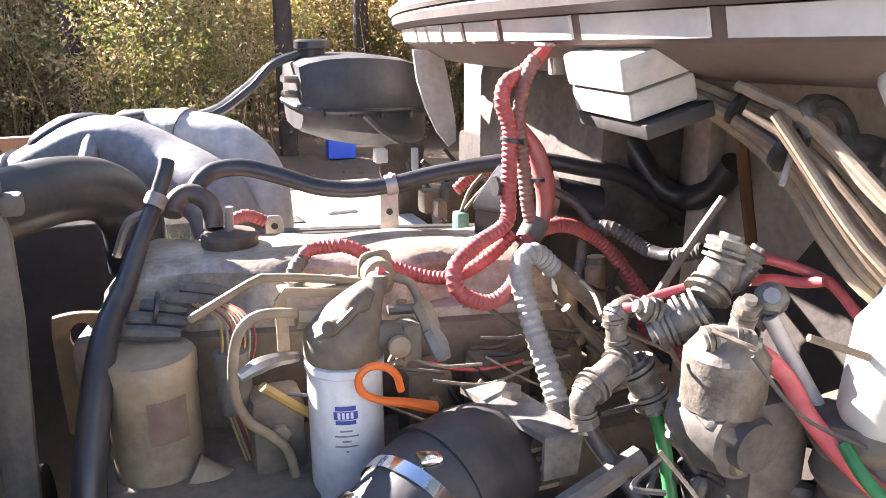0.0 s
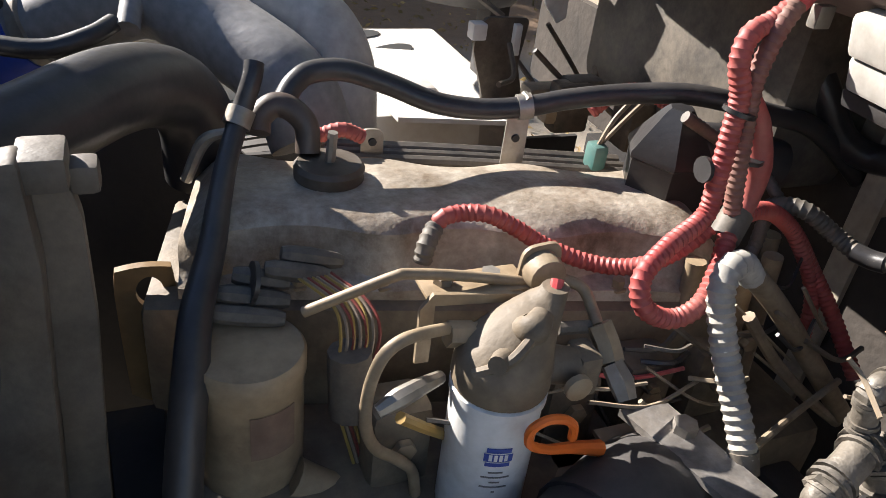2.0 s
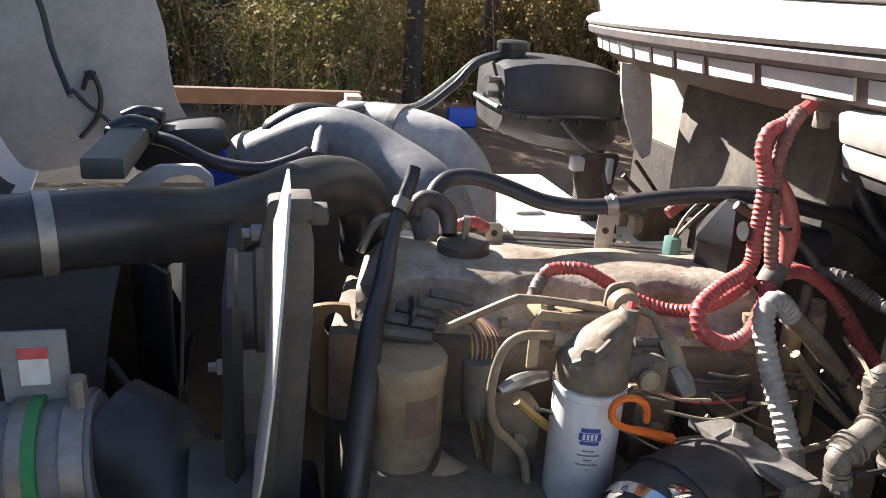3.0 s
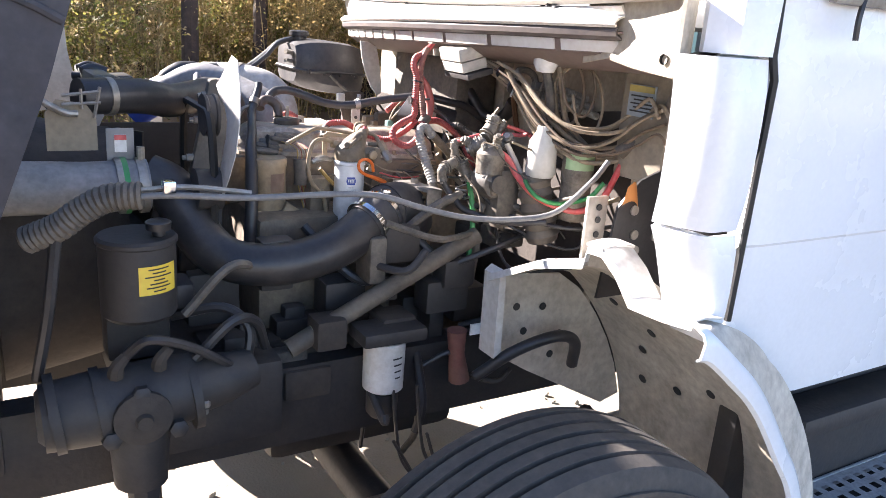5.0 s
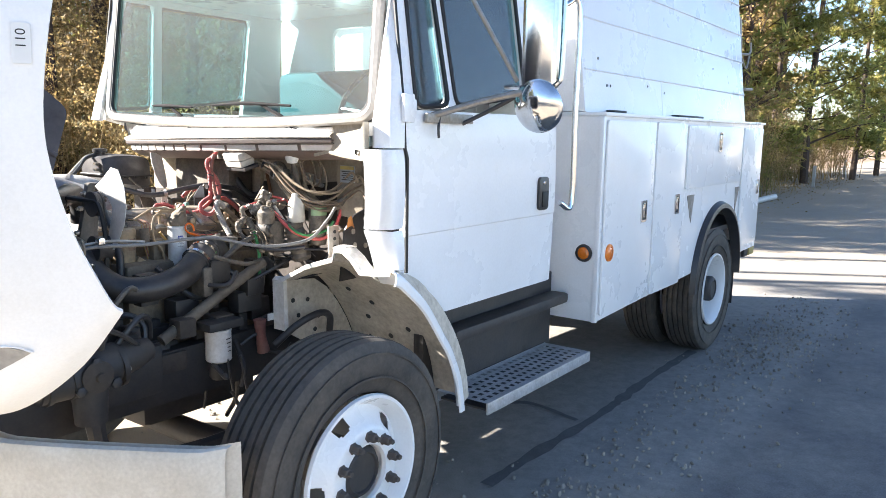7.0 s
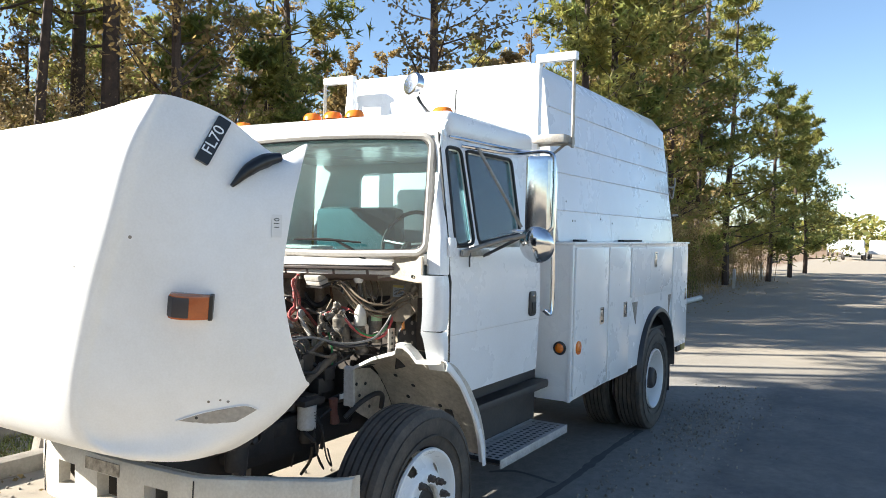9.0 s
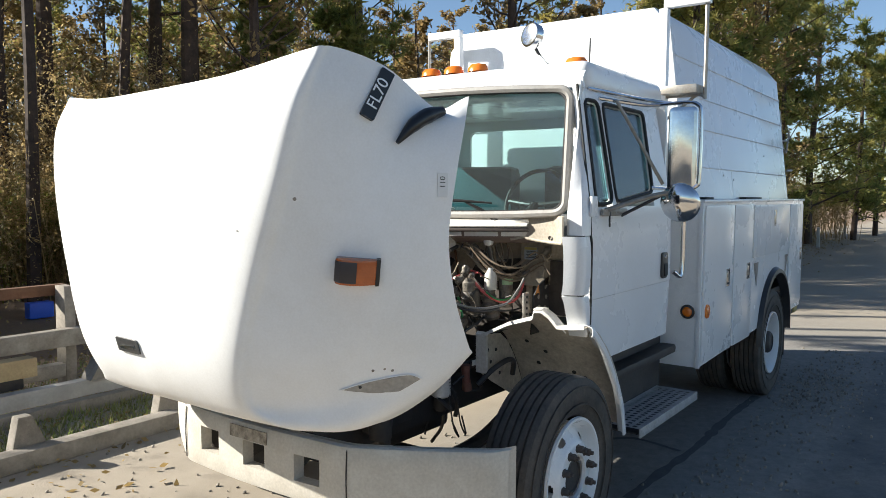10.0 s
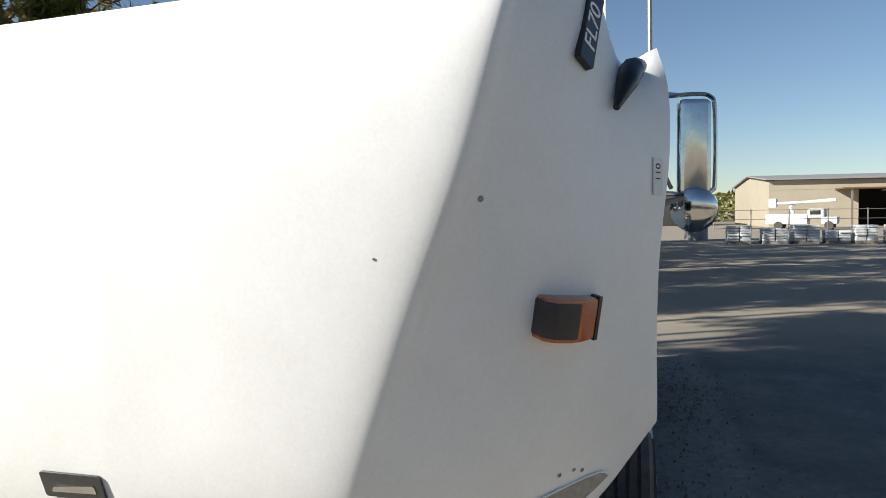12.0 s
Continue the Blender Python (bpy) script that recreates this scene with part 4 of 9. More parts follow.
sp = part("spotlight", lathe([(0, -0.06), (0.05, -0.055), (0.085, -0.02), (0.09, 0.03), (0.085, 0.04), (0.07, 0.045), (0.0, 0.03)], at=(0, 0, 0), axis="z", seg=22,
                             m=Matrix.Translation((1.345, -0.17, 3.02)) @ look((0, 0, 0), (-1, 0.35, 0.15)) @ Matrix.Rotation(math.pi, 4, "X")), M_CHROME, cab, "chrome round spotlight on a bracket")
part("bracket", tube([(1.38, -0.17, 2.94), (1.40, -0.20, 2.88), (1.40, -0.26, 2.82), (1.40, -0.34, 2.79)], 0.012, 8), M_BLACK, sp)

# ladder-like frames at the cab's back corners
for s, y0, y1 in ((-1, -0.93, -1.22), (1, 0.80, 1.10)):
    fr = part("rack_frame", box((1.80, min(y0, y1) - 0.025, 3.20), (1.86, max(y0, y1) + 0.0, 3.26), 0.008), M_WHITE, truck, "white square-tube rack frame behind the cab")
    part("upright", box((1.80, y0 - 0.03, 1.9), (1.86, y0 + 0.03, 3.20), 0.006), M_WHITE, fr)
    part("outer_bar", tube([(1.83, y1, 3.23), (1.83, y1, 2.62), (1.83, y1 + s * -0.03, 2.60), (1.83, y0, 2.60)], 0.014, 8, 3), M_STEEL, fr)
    if s < 0:
        part("tread_pad", box((1.72, y1 + 0.02, 2.60), (1.94, y0 - 0.02, 2.66), 0.01), M_STEEL, fr)
        part("brace", tube([(1.83, y0, 2.42), (1.83, y1 + 0.05, 2.60)], 0.010, 8), M_STEEL, fr)
part("grab_handle", tube([(1.66, -1.10, 1.40), (1.74, -1.13, 1.40), (1.74, -1.13, 1.9), (1.74, -1.13, 2.42), (1.66, -1.09, 2.42)], 0.016, 10, 4), M_CHROME, truck, "chrome grab handle behind the door")

# mirror
mr = part("mirror", plate(round_rect(-0.078, -0.235, 0.078, 0.235, 0.03), -0.035, 0.035, "x", bevel=0.02,
                          m=Matrix.Translation((0.86, -1.405, 2.175)) @ Matrix.Rotation(radians(14), 4, "Z")), M_CHROME, truck, "tall chrome west-coast mirror with a round spot mirror")
part("mirror_glass", plate(round_rect(-0.066, -0.22, 0.066, 0.22, 0.025), 0.036, 0.038, "x", m=Matrix.Translation((0.86, -1.405, 2.175)) @ Matrix.Rotation(radians(14), 4, "Z")), M_MIRROR, mr)
part("spot_mirror", lathe([(0, -0.05), (0.055, -0.045), (0.098, -0.02), (0.112, 0.0), (0.112, 0.012), (0, 0.016)], seg=26,
                          m=Matrix.Translation((0.84, -1.405, 1.875)) @ Matrix.Rotation(radians(76), 4, "Y") @ Matrix.Rotation(radians(0), 4, "X")), M_CHROME, mr)
part("loop_bar", tube([(0.85, -1.24, 1.96), (0.85, -1.40, 1.95), (0.85, -1.485, 1.965), (0.855, -1.502, 2.03), (0.86, -1.502, 2.35), (0.86, -1.48, 2.42), (0.86, -1.40, 2.435), (0.84, -1.2, 2.43), (0.62, -1.0, 2.46)], 0.011, 8, 5), M_CHROME, mr)
part("lower_arm", tube([(0.85, -1.40, 1.945), (0.72, -1.24, 1.90), (0.52, -1.10, 1.83)], 0.014, 8, 4), M_STEEL, mr)
part("lower_arm", tube([(0.85, -1.30, 1.92), (0.80, -1.2, 1.86), (0.72, -1.11, 1.80)], 0.009, 8, 4), M_BLACK, mr)
part("stay", tube([(0.85, -1.30, 1.98), (0.68, -1.08, 2.45)], 0.010, 8), M_STEEL, mr)
part("arm_foot", box((0.47, -1.115, 1.80), (0.80, -1.096, 1.84), 0.006), M_STEEL, mr)
part("cable", tube([(0.56, -1.11, 1.83), (0.545, -1.115, 1.78), (0.548, -1.115, 1.74)], 0.006, 6), M_BLACK, mr)
part("upper_arm", tube([(0.86, -1.36, 2.43), (0.86, -1.2, 2.46), (0.48, -1.0, 2.50)], 0.010, 8, 4), M_CHROME, mr)

# steps and skirt under the door
part("side_skirt", box((0.70, -0.93, 0.50), (1.93, -0.87, 0.97), 0.01), M_FRAME, truck, "dark dusty skirt panel under the door")
part("skirt_shelf", box((0.80, -1.05, 0.80), (1.92, -0.93, 0.86), 0.02), M_FRAME, truck)
step_top = bmesh.new()
SX0, SX1, SY0, SY1, SZ = 0.80, 1.86, -1.215, -0.945, 0.553
nx, ny = 42, 11
vg = [[step_top.verts.new((SX0 + (SX1 - SX0) * i / nx + (0.06 * (1 - j / ny) * 0), SY0 + (SY1 - SY0) * j / ny, SZ)) for i in range(nx + 1)] for j in range(ny + 1)]
for j in range(ny):
    for i in range(nx):
        if 0 < j < ny - 1 and 0 < i < nx - 1 and (i + j) % 2 == 0 and j % 2 == 1:
            continue
        step_top.faces.new((vg[j][i], vg[j][i + 1], vg[j + 1][i + 1], vg[j + 1][i]))
step = part("cab_step", step_top, M_ALU, truck, "perforated aluminium cab step", smooth=False)
part("step_edge", box((SX0, SY0 - 0.012, SZ - 0.055), (SX1, SY0 - 0.001, SZ + 0.002), 0.003), M_ALU, step)
part("step_edge", box((SX0, SY1, SZ - 0.055), (SX1, SY1 + 0.01, SZ + 0.002), 0.003), M_ALU, step)
part("step_under", box((SX0 + 0.01, SY0 + 0.01, SZ - 0.04), (SX1 - 0.01, SY1 - 0.01, SZ - 0.03)), M_FRAME, step)
part("step_bracket", box((1.0, -0.93, 0.45), (1.06, -0.5, 0.60), 0.01), M_FRAME, step)
part("step_bracket", box((1.6, -0.93, 0.45), (1.66, -0.5, 0.60), 0.01), M_FRAME, step)

# ---- rear half of the front fender ----
FC = (0.02, 0.50)
F_OUT = [(0.19, 1.225), (0.225, 1.213), (0.30, 1.155), (0.36, 1.105), (0.42, 1.04), (0.50, 0.935), (0.555, 0.865), (0.60, 0.785), (0.64, 0.69), (0.668, 0.557)]
F_IN = [(0.25, 1.20), (0.315, 1.185), (0.39, 1.155), (0.48, 1.105), (0.555, 1.04), (0.63, 0.95), (0.69, 0.86), (0.735, 0.77), (0.77, 0.67), (0.79, 0.57)]
FRONT_Z = [(0.46, 1.09), (0.55, 1.135), (0.65, 1.185), (0.75, 1.217), (0.81, 1.235), (0.82, 1.275), (0.865, 1.278), (0.91, 1.25), (0.96, 1.20), (1.05, 1.205), (1.12, 1.215)]


def fender_row(y):
    fz = np.interp(y, [a for a, _ in FRONT_Z], [b for _, b in FRONT_Z])
    pr = spline([(a, b, 0) for a, b in F_IN], 3)
    out = []
    for i, p in enumerate(pr):
        t = max(0.0, 1 - i / 9)
        cap = min(p.y, 1.10 + (y - 0.46) * 0.6) if y < 0.65 else p.y
        z = cap * (1 - t) + fz * t
        out.append((p.x, y, z))
    return out


M_FTOP = mat("chalky_fender_paint", (0.66, 0.65, 0.62), 0.5, second=(0.5, 0.47, 0.42), amount=0.6, scale=6, dust=(0.4, 0.34, 0.26), dust_amount=0.35)
for s in (-1, 1):
    ys = [a for a, _ in FRONT_Z]
    rows = [[(x, s * y, z) for x, y, z in fender_row(y)] for y in ys]
    lip_in = [(p.x + 0.012, s * 1.155, p.y + 0.006) for p in spline([(a, b, 0) for a, b in F_OUT], 3)]
    rows.append(lip_in)
    fd = part("fender", sheet(rows, thick=0.006, flip=s > 0), M_LINER, truck, "dirty cream fender half left over the wheel")
    pr = [(p.x, p.y) for p in spline([(a, b, 0) for a, b in F_OUT], 4)]
    lip_ = []
    for y, k in ((1.135, 1.022), (1.16, 1.018), (1.182, 1.008), (1.19, 0.992), (1.19, 0.955), (1.184, 0.95)):
        lip_.append([(FC[0] + (x - FC[0]) * k, s * y, FC[1] + (z - FC[1]) * k) for x, z in pr])
    part("fender_lip", sheet(lip_, thick=0.004, flip=s > 0), M_WHITE, fd, "white painted outer fender lip")
    # raised front edge flange, and the cap skin that catches the sun
    edge = [[(x + dx, s * y, z + dz) for x, y, z in [(0.250, a, b) for a, b in FRONT_Z]] for dx, dz in ((-0.012, -0.006), (-0.010, 0.010), (0.02, 0.012), (0.07, 0.004))]
    part("fender_edge", sheet(edge, thick=0.004, flip=s < 0), M_FTOP, fd, "chalky white fender edge")
    tab = [[(0.235 + 0.09 * u, s * (0.815 + 0.05 * v), 1.285 + 0.006 * math.sin(3 * u)) for u in np.linspace(0, 1, 5)] for v in np.linspace(0, 1, 4)]
    part("fender_tab", sheet(tab, thick=0.006), M_FTOP, fd)
    cone = [[(0.285 + 0.03 * t + 0.05 * k, s * (0.865 + 0.11 * t - 0.02 * k), 1.28 - 0.11 * t - 0.02 * k) for t in np.linspace(0, 1, 6)] for k in np.linspace(0, 1, 4)]
    part("fender_gusset", sheet(cone, thick=0.005), M_FTOP, fd)
    wall = [(0.258, 0.89), (0.252, 1.09), (0.30, 1.095), (0.39, 1.09), (0.48, 1.08), (0.555, 1.03), (0.63, 0.945), (0.69, 0.855), (0.735, 0.765), (0.77, 0.66), (0.70, 0.64), (0.55, 0.72), (0.40, 0.80), (0.30, 0.86)]
    part("liner_wall", plate(wall, s * 0.45, s * 0.458), M_LINER, fd, "fibreglass wheel-well wall with bolt holes")
    part("front_flange", plate([(0.243, 0.885), (0.239, 1.11), (0.258, 1.125), (0.265, 0.90)], s * 0.44, s * 0.51), M_FTOP, fd)

# ---- the tilted hood ----
HC = 0.0  # its middle line
HOOD = [
    # bottom lip to top edge; each from the middle to the near edge
    [(-1.15, 0.0, 0.965), (-1.15, -0.28, 0.96), (-1.13, -0.50, 0.955), (-1.11, -0.62, 0.955), (-1.03, -0.82, 0.985), (-0.95, -1.01, 1.12), (-0.90, -1.165, 1.295)],
    [(-1.40, 0.0, 1.01), (-1.395, -0.33, 1.005), (-1.37, -0.58, 1.0), (-1.345, -0.68, 1.0), (-1.24, -0.84, 1.015), (-1.06, -1.02, 1.14), (-0.925, -1.168, 1.315)],
    [(-1.52, 0.0, 1.09), (-1.51, -0.28, 1.09), (-1.49, -0.49, 1.09), (-1.435, -0.56, 1.09), (-1.305, -0.79, 1.12), (-1.14, -1.01, 1.23), (-0.965, -1.168, 1.39)],
    [(-1.60, 0.0, 1.29), (-1.592, -0.32, 1.29), (-1.565, -0.535, 1.29), (-1.51, -0.595, 1.295), (-1.39, -0.81, 1.33), (-1.215, -1.03, 1.42), (-1.025, -1.165, 1.53)],
    [(-1.628, 0.0, 1.62), (-1.62, -0.36, 1.62), (-1.585, -0.64, 1.62), (-1.525, -0.70, 1.625), (-1.43, -0.86, 1.65), (-1.285, -1.035, 1.69), (-1.075, -1.17, 1.75)],
    [(-1.628, 0.0, 1.95), (-1.618, -0.42, 1.95), (-1.582, -0.755, 1.955), (-1.52, -0.815, 1.96), (-1.415, -0.935, 1.98), (-1.26, -1.06, 2.00), (-1.06, -1.195, 2.00)],
    [(-1.588, 0.0, 2.19), (-1.58, -0.45, 2.20), (-1.555, -0.82, 2.23), (-1.495, -0.88, 2.24), (-1.34, -1.0, 2.21), (-1.155, -1.095, 2.16), (-1.01, -1.195, 2.17)],
    [(-1.52, 0.0, 2.33), (-1.512, -0.46, 2.355), (-1.475, -0.85, 2.415), (-1.42, -0.91, 2.43), (-1.26, -1.02, 2.37), (-1.03, -1.08, 2.235), (-0.945, -1.175, 2.285)],
]


def hood_rows(n_u=9, n_v=7):
    half = [spline(r, n_u) for r in HOOD]
    cols = [spline(c, n_v) for c in zip(*half)]
    rows = [list(r) for r in zip(*cols)]
    out = []
    for r in rows:
        near = [Vector((p.x, p.y, p.z)) for p in r]
        # the open hood has sagged a little on its far side
        far = [Vector((p.x + 0.07 * k, -p.y + 2 * HC, p.z - 0.05 * k)) for p in r[1:] for k in (min(1.0, -p.y / 0.9) * max(0.0, (p.z - 1.1) / 1.3),)]
        out.append(list(reversed(near)) + far)
    return out


HR = hood_rows()


hood = part("hood", sheet(HR, thick=0.012), M_HOOD, truck, "white fibreglass hood tilted forward, with worn gloss")


def inward(rows, d):
    pts = np.array([[tuple(p) for p in r] for r in rows])
    nrm = np.cross(np.gradient(pts, axis=1), np.gradient(pts, axis=0))
    nrm /= np.linalg.norm(nrm, axis=2, keepdims=True)
    c = len(rows[0]) // 2
    if nrm[len(rows) // 2, c, 0] < 0:
        nrm = -nrm
    return [[Vector(a + d * b) for a, b in zip(p, q)] for p, q in zip(pts, nrm)]


part("hood_lining", sheet([r[3:-3] for r in inward(HR, 0.02)][4:-3], thick=0.008), M_HOODIN, hood, "dark grey felted hood underside")


def nearest_on_hood(p):
    """The hood's own point nearest to p, and its outward normal."""
    p = Vector(p)
    best = min(((HR[i][j] - p).length, i, j) for i in range(1, len(HR) - 1) for j in range(1, len(HR[0]) - 1))
    _, i, j = best
    n = (HR[i][j + 1] - HR[i][j - 1]).cross(HR[i + 1][j] - HR[i - 1][j]).normalized()
    if n.dot(Vector((-1, -0.6 if p.y < 0 else 0.6, 0))) < 0:
        n = -n
    return p + n * ((HR[i][j] - p).dot(n) + 0.012), n


M_BADGE = mat("black_badge", (0.012, 0.012, 0.013), 0.35, bump=0)
q, nb = nearest_on_hood((-1.303, -1.008, 2.268))
fb_ = frame_at(q + nb * 0.006, (0.076, -0.031, 0.152), nb)
badge = part("badge", plate(round_rect(-0.098, -0.027, 0.098, 0.027, 0.005), -0.012, 0.004, "z", m=fb_), M_BADGE, hood, "black badge with raised white model letters")
word("FL70", 0.062, fb_ @ Matrix.Translation((0.0, 0, 0.0045)), M_WHITE, badge)
q, nb = nearest_on_hood((-1.365, -0.98, 1.638))
fl_ = frame_at(q - nb * 0.012, (0.10, -0.118, -0.012), nb)
wedge = [(-0.078, -0.02), (-0.080, 0.045), (-0.062, 0.066), (-0.02, 0.070), (0.02, 0.060), (0.070, 0.036), (0.074, -0.02)]
lamp = part("side_lamp", plate(wedge, -0.047, 0.047, "y", m=fl_, bevel=0.008), M_AMBERSHADE, hood, "amber wedge-shaped side turn lamp with a dark front half")
part("lamp_mask", plate([(-0.0815, 0.0), (-0.083, 0.046), (-0.064, 0.0695), (-0.02, 0.0735), (-0.004, 0.070), (-0.004, 0.02), (-0.04, 0.0)], -0.038, 0.040, "y", m=fl_, bevel=0.004), M_DARKLENS, lamp)
part("lamp_base", plate([(0.066, -0.02), (0.066, 0.040), (0.080, 0.034), (0.084, -0.02)], -0.050, 0.050, "y", m=fl_, bevel=0.003), M_BADGE, lamp)
# black scoop below the badge
pts = [Vector((-1.267, -1.083, 2.10)), Vector((-1.20, -1.10, 2.165)), Vector((-1.13, -1.115, 2.205)), Vector((-1.057, -1.132, 2.22))]
pts = [nearest_on_hood(p)[0] + nearest_on_hood(p)[1] * 0.018 for p in pts]
part("air_scoop", tube(pts, [0.008, 0.026, 0.030, 0.018], 10, 8), M_BADGE, hood, "black curved plastic scoop")
# lamp recess near the nose
def hood_patch(outline, lift):
    """A thin piece that follows the hood: outline in world places, filled round its middle."""
    bm = bmesh.new()
    pts = resample([Vector(p) for p in outline] + [Vector(outline[0])], 0.012)[:-1]
    mid = sum(pts, Vector()) / len(pts)
    rings = []
    for k in (1.0, 0.97, 0.75, 0.5, 0.25):
        ring = []
        for p in pts:
            q, n = nearest_on_hood(mid.lerp(p, k))
            ring.append(bm.verts.new(q + n * (0.0 if k == 1.0 else lift)))
        rings.append(ring)
    q, n = nearest_on_hood(mid)
    c = bm.verts.new(q + n * lift)
    for r, s in zip(rings, rings[1:]):
        for i in range(len(r)):
            bm.faces.new((r[i], r[(i + 1) % len(r)], s[(i + 1) % len(r)], s[i]))
    for i in range(len(r)):
        bm.faces.new((s[i], s[(i + 1) % len(r)], c))
    bmesh.ops.recalc_face_normals(bm, faces=bm.faces)
    return bm


vl, vr = Vector((-1.262, -0.795, 1.192)), Vector((-1.075, -1.045, 1.205))
ax, upw = vr - vl, Vector((0, 0, 1))
rec_out = [vl, vl + ax * 0.36 + upw * 0.030, vl + ax * 0.80 + upw * 0.034, vr, vl + ax * 0.72 - upw * 0.042, vl + ax * 0.40 - upw * 0.036]
# grey patch on the unbroken hood; its tone paints the recess's shade
rec = part("nose_recess", hood_patch(rec_out, 0.004), mat("recess_shade_grey", (0.34, 0.33, 0.31), 0.5, second=(0.22, 0.21, 0.2), scale=12, dust=DUST, dust_amount=0.4), hood, "dull grey lamp panel toned to look recessed")
lip_ = [nearest_on_hood(p)[0] + nearest_on_hood(p)[1] * 0.005 for p in (vl, vl + ax * 0.36 + upw * 0.031, vl + ax * 0.80 + upw * 0.035, vr)]
part("recess_ridge", tube(lip_, 0.0022, 6), M_HOOD, rec)
q, nb = nearest_on_hood(vl + ax * 0.24 + upw * 0.006)
part("screw", lathe([(0.006, 0), (0.006, 0.003), (0, 0.004)], seg=10, m=frame_at(q + nb * 0.004, (0, 0, 1), nb)), M_INK, rec)
q, nb = nearest_on_hood((-1.60, 0.095, 1.275))
fe = frame_at(q + nb * 0.003, (0, -1, 0), nb)
emb = part("nose_emblem", plate(round_poly([(-0.085, 0.03), (0.075, 0.03), (0.085, -0.03), (-0.075, -0.03)], 0.008), -0.002, 0.006, "z", m=fe, bevel=0.002), mat("dark_emblem", (0.10, 0.10, 0.10), 0.3, metal=0.6), hood, "dark metal nose emblem with a bright bar")
part("emblem_bar", plate(round_poly([(-0.05, -0.004), (0.06, 0.006), (0.065, -0.012), (-0.055, -0.016)], 0.005), 0.006, 0.008, "z", m=fe), M_CHROME, emb)
# chips, a worn sticker and stains
for p, r in (((-1.548, -0.845, 1.889), 0.007), ((-1.60, -0.62, 1.78), 0.003), ((-1.20, -0.90, 1.27), 0.006), ((-1.17, -0.93, 1.275), 0.005), ((-1.15, -0.95, 1.265), 0.006)):
    q, nb = nearest_on_hood(p)
    part("paint_chip", lathe([(r, 0), (r * 0.9, 0.0012), (0, 0.0014)], seg=9, m=frame_at(q + nb * 0.0005, (0, 0, 1), nb)), M_GREYCAST, hood)
q, nb = nearest_on_hood((-1.11, -1.165, 1.95))
fs = frame_at(q + nb * 0.003, (0.02, 0, 1.0), nb)
st_ = part("worn_sticker", plate(round_rect(-0.045, -0.02, 0.045, 0.02, 0.004), -0.001, 0.001, "z", m=fs), mat("worn_sticker", (0.72, 0.72, 0.71), 0.6, second=(0.62, 0.62, 0.6), scale=30), hood, "worn grey number sticker")
word("110", 0.030, fs @ Matrix.Translation((0.01, 0, 0.0012)), M_INK, st_, depth=0.0003)
# hood latch loops inside
part("hood_cable", tube([(-0.85, 0.95, 1.75), (-0.80, 0.93, 1.68), (-0.78, 0.92, 1.58), (-0.74, 0.85, 1.50)], 0.006, 6), M_RUBBER, hood)

# ---- cowl, firewall and what hangs there ----


def lip(y):
    return Vector((0.235 + 0.13 * (y / 0.8) ** 2, y, 1.705 - 0.025 * y))


ys = np.linspace(-0.72, 0.90, 41)
M_COWL = mat("chalky_cowl_paint", (0.66, 0.64, 0.60), 0.55, second=(0.48, 0.44, 0.38), amount=0.5, scale=6, fine=70, bump=0.08, dust=DUST, dust_amount=0.35)
back = [Vector((max(0.325, lip(y).x - 0.01), y, 1.768 + 0.012 * (y / 0.8) ** 2)) for y in ys]
top = [back, [lip(y).lerp(b, 0.6) + Vector((0, 0, 0.016)) for y, b in zip(ys, back)]]
top += [[lip(y) + Vector(d) for y in ys] for d in ((0.004, 0, 0.036), (-0.012, 0, 0.032), (-0.022, 0, 0.024), (-0.024, 0, 0.016), (-0.018, 0, 0.010))]
cowl = part("cowl", sheet(top, thick=0.006), M_COWL, cab, "cream cowl panel below the windshield with a worn lip")
# dark band below the lip's edge, with the shade put into its colour
part("lip_bead", sheet([[lip(y) + Vector(d) for y in ys] for d in ((-0.012, 0, 0.012), (-0.017, 0, 0.004), (-0.014, 0, -0.008), (0.004, 0, -0.016))], thick=0.004), mat("lip_shade_dark", (0.06, 0.05, 0.055), 0.6, second=(0.1, 0.085, 0.08), scale=12, dust=DUST, dust_amount=0.25), cowl, "dark dusty band painted as shade under the lip")
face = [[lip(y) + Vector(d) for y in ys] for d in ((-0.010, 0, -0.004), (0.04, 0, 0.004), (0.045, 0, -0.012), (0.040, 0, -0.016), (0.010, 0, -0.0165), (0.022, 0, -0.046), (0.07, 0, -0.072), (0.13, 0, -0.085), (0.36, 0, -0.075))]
part("cowl_underside", sheet(face, thick=0.005), M_UNDERSHADE, cowl, "dusty cowl underside, browned to read as shaded")
M_PALE = mat("pale_paint_and_sunlight", (0.66, 0.64, 0.60), 0.55, second=(0.5, 0.42, 0.36), scale=8)
# pale strips painted where the sun strikes the ledge under the lip
edges = [-0.72, -0.55, -0.323, -0.129, 0.047, 0.176, 0.28, 0.38, 0.48, 0.58, 0.68, 0.78, 0.88]
for a, b in zip(edges, edges[1:]):
    yy = np.linspace(a + 0.010, b - 0.010, 6)
    part("cowl_slot", sheet([[lip(y) + Vector((0.006, 0, -0.0175)) for y in yy], [lip(y) + Vector((0.012, 0, -0.042)) for y in yy]], thick=0.004), M_PALE, cowl)
fw = part("firewall", plate([(-0.98, 1.20), (-0.44, 1.20), (-0.44, 0.80), (0.44, 0.80), (0.44, 1.20), (0.98, 1.20), (0.98, 1.66), (-0.98, 1.66)], 0.60, 0.62, "x"), M_FWALL, cab, "dirty cream firewall")
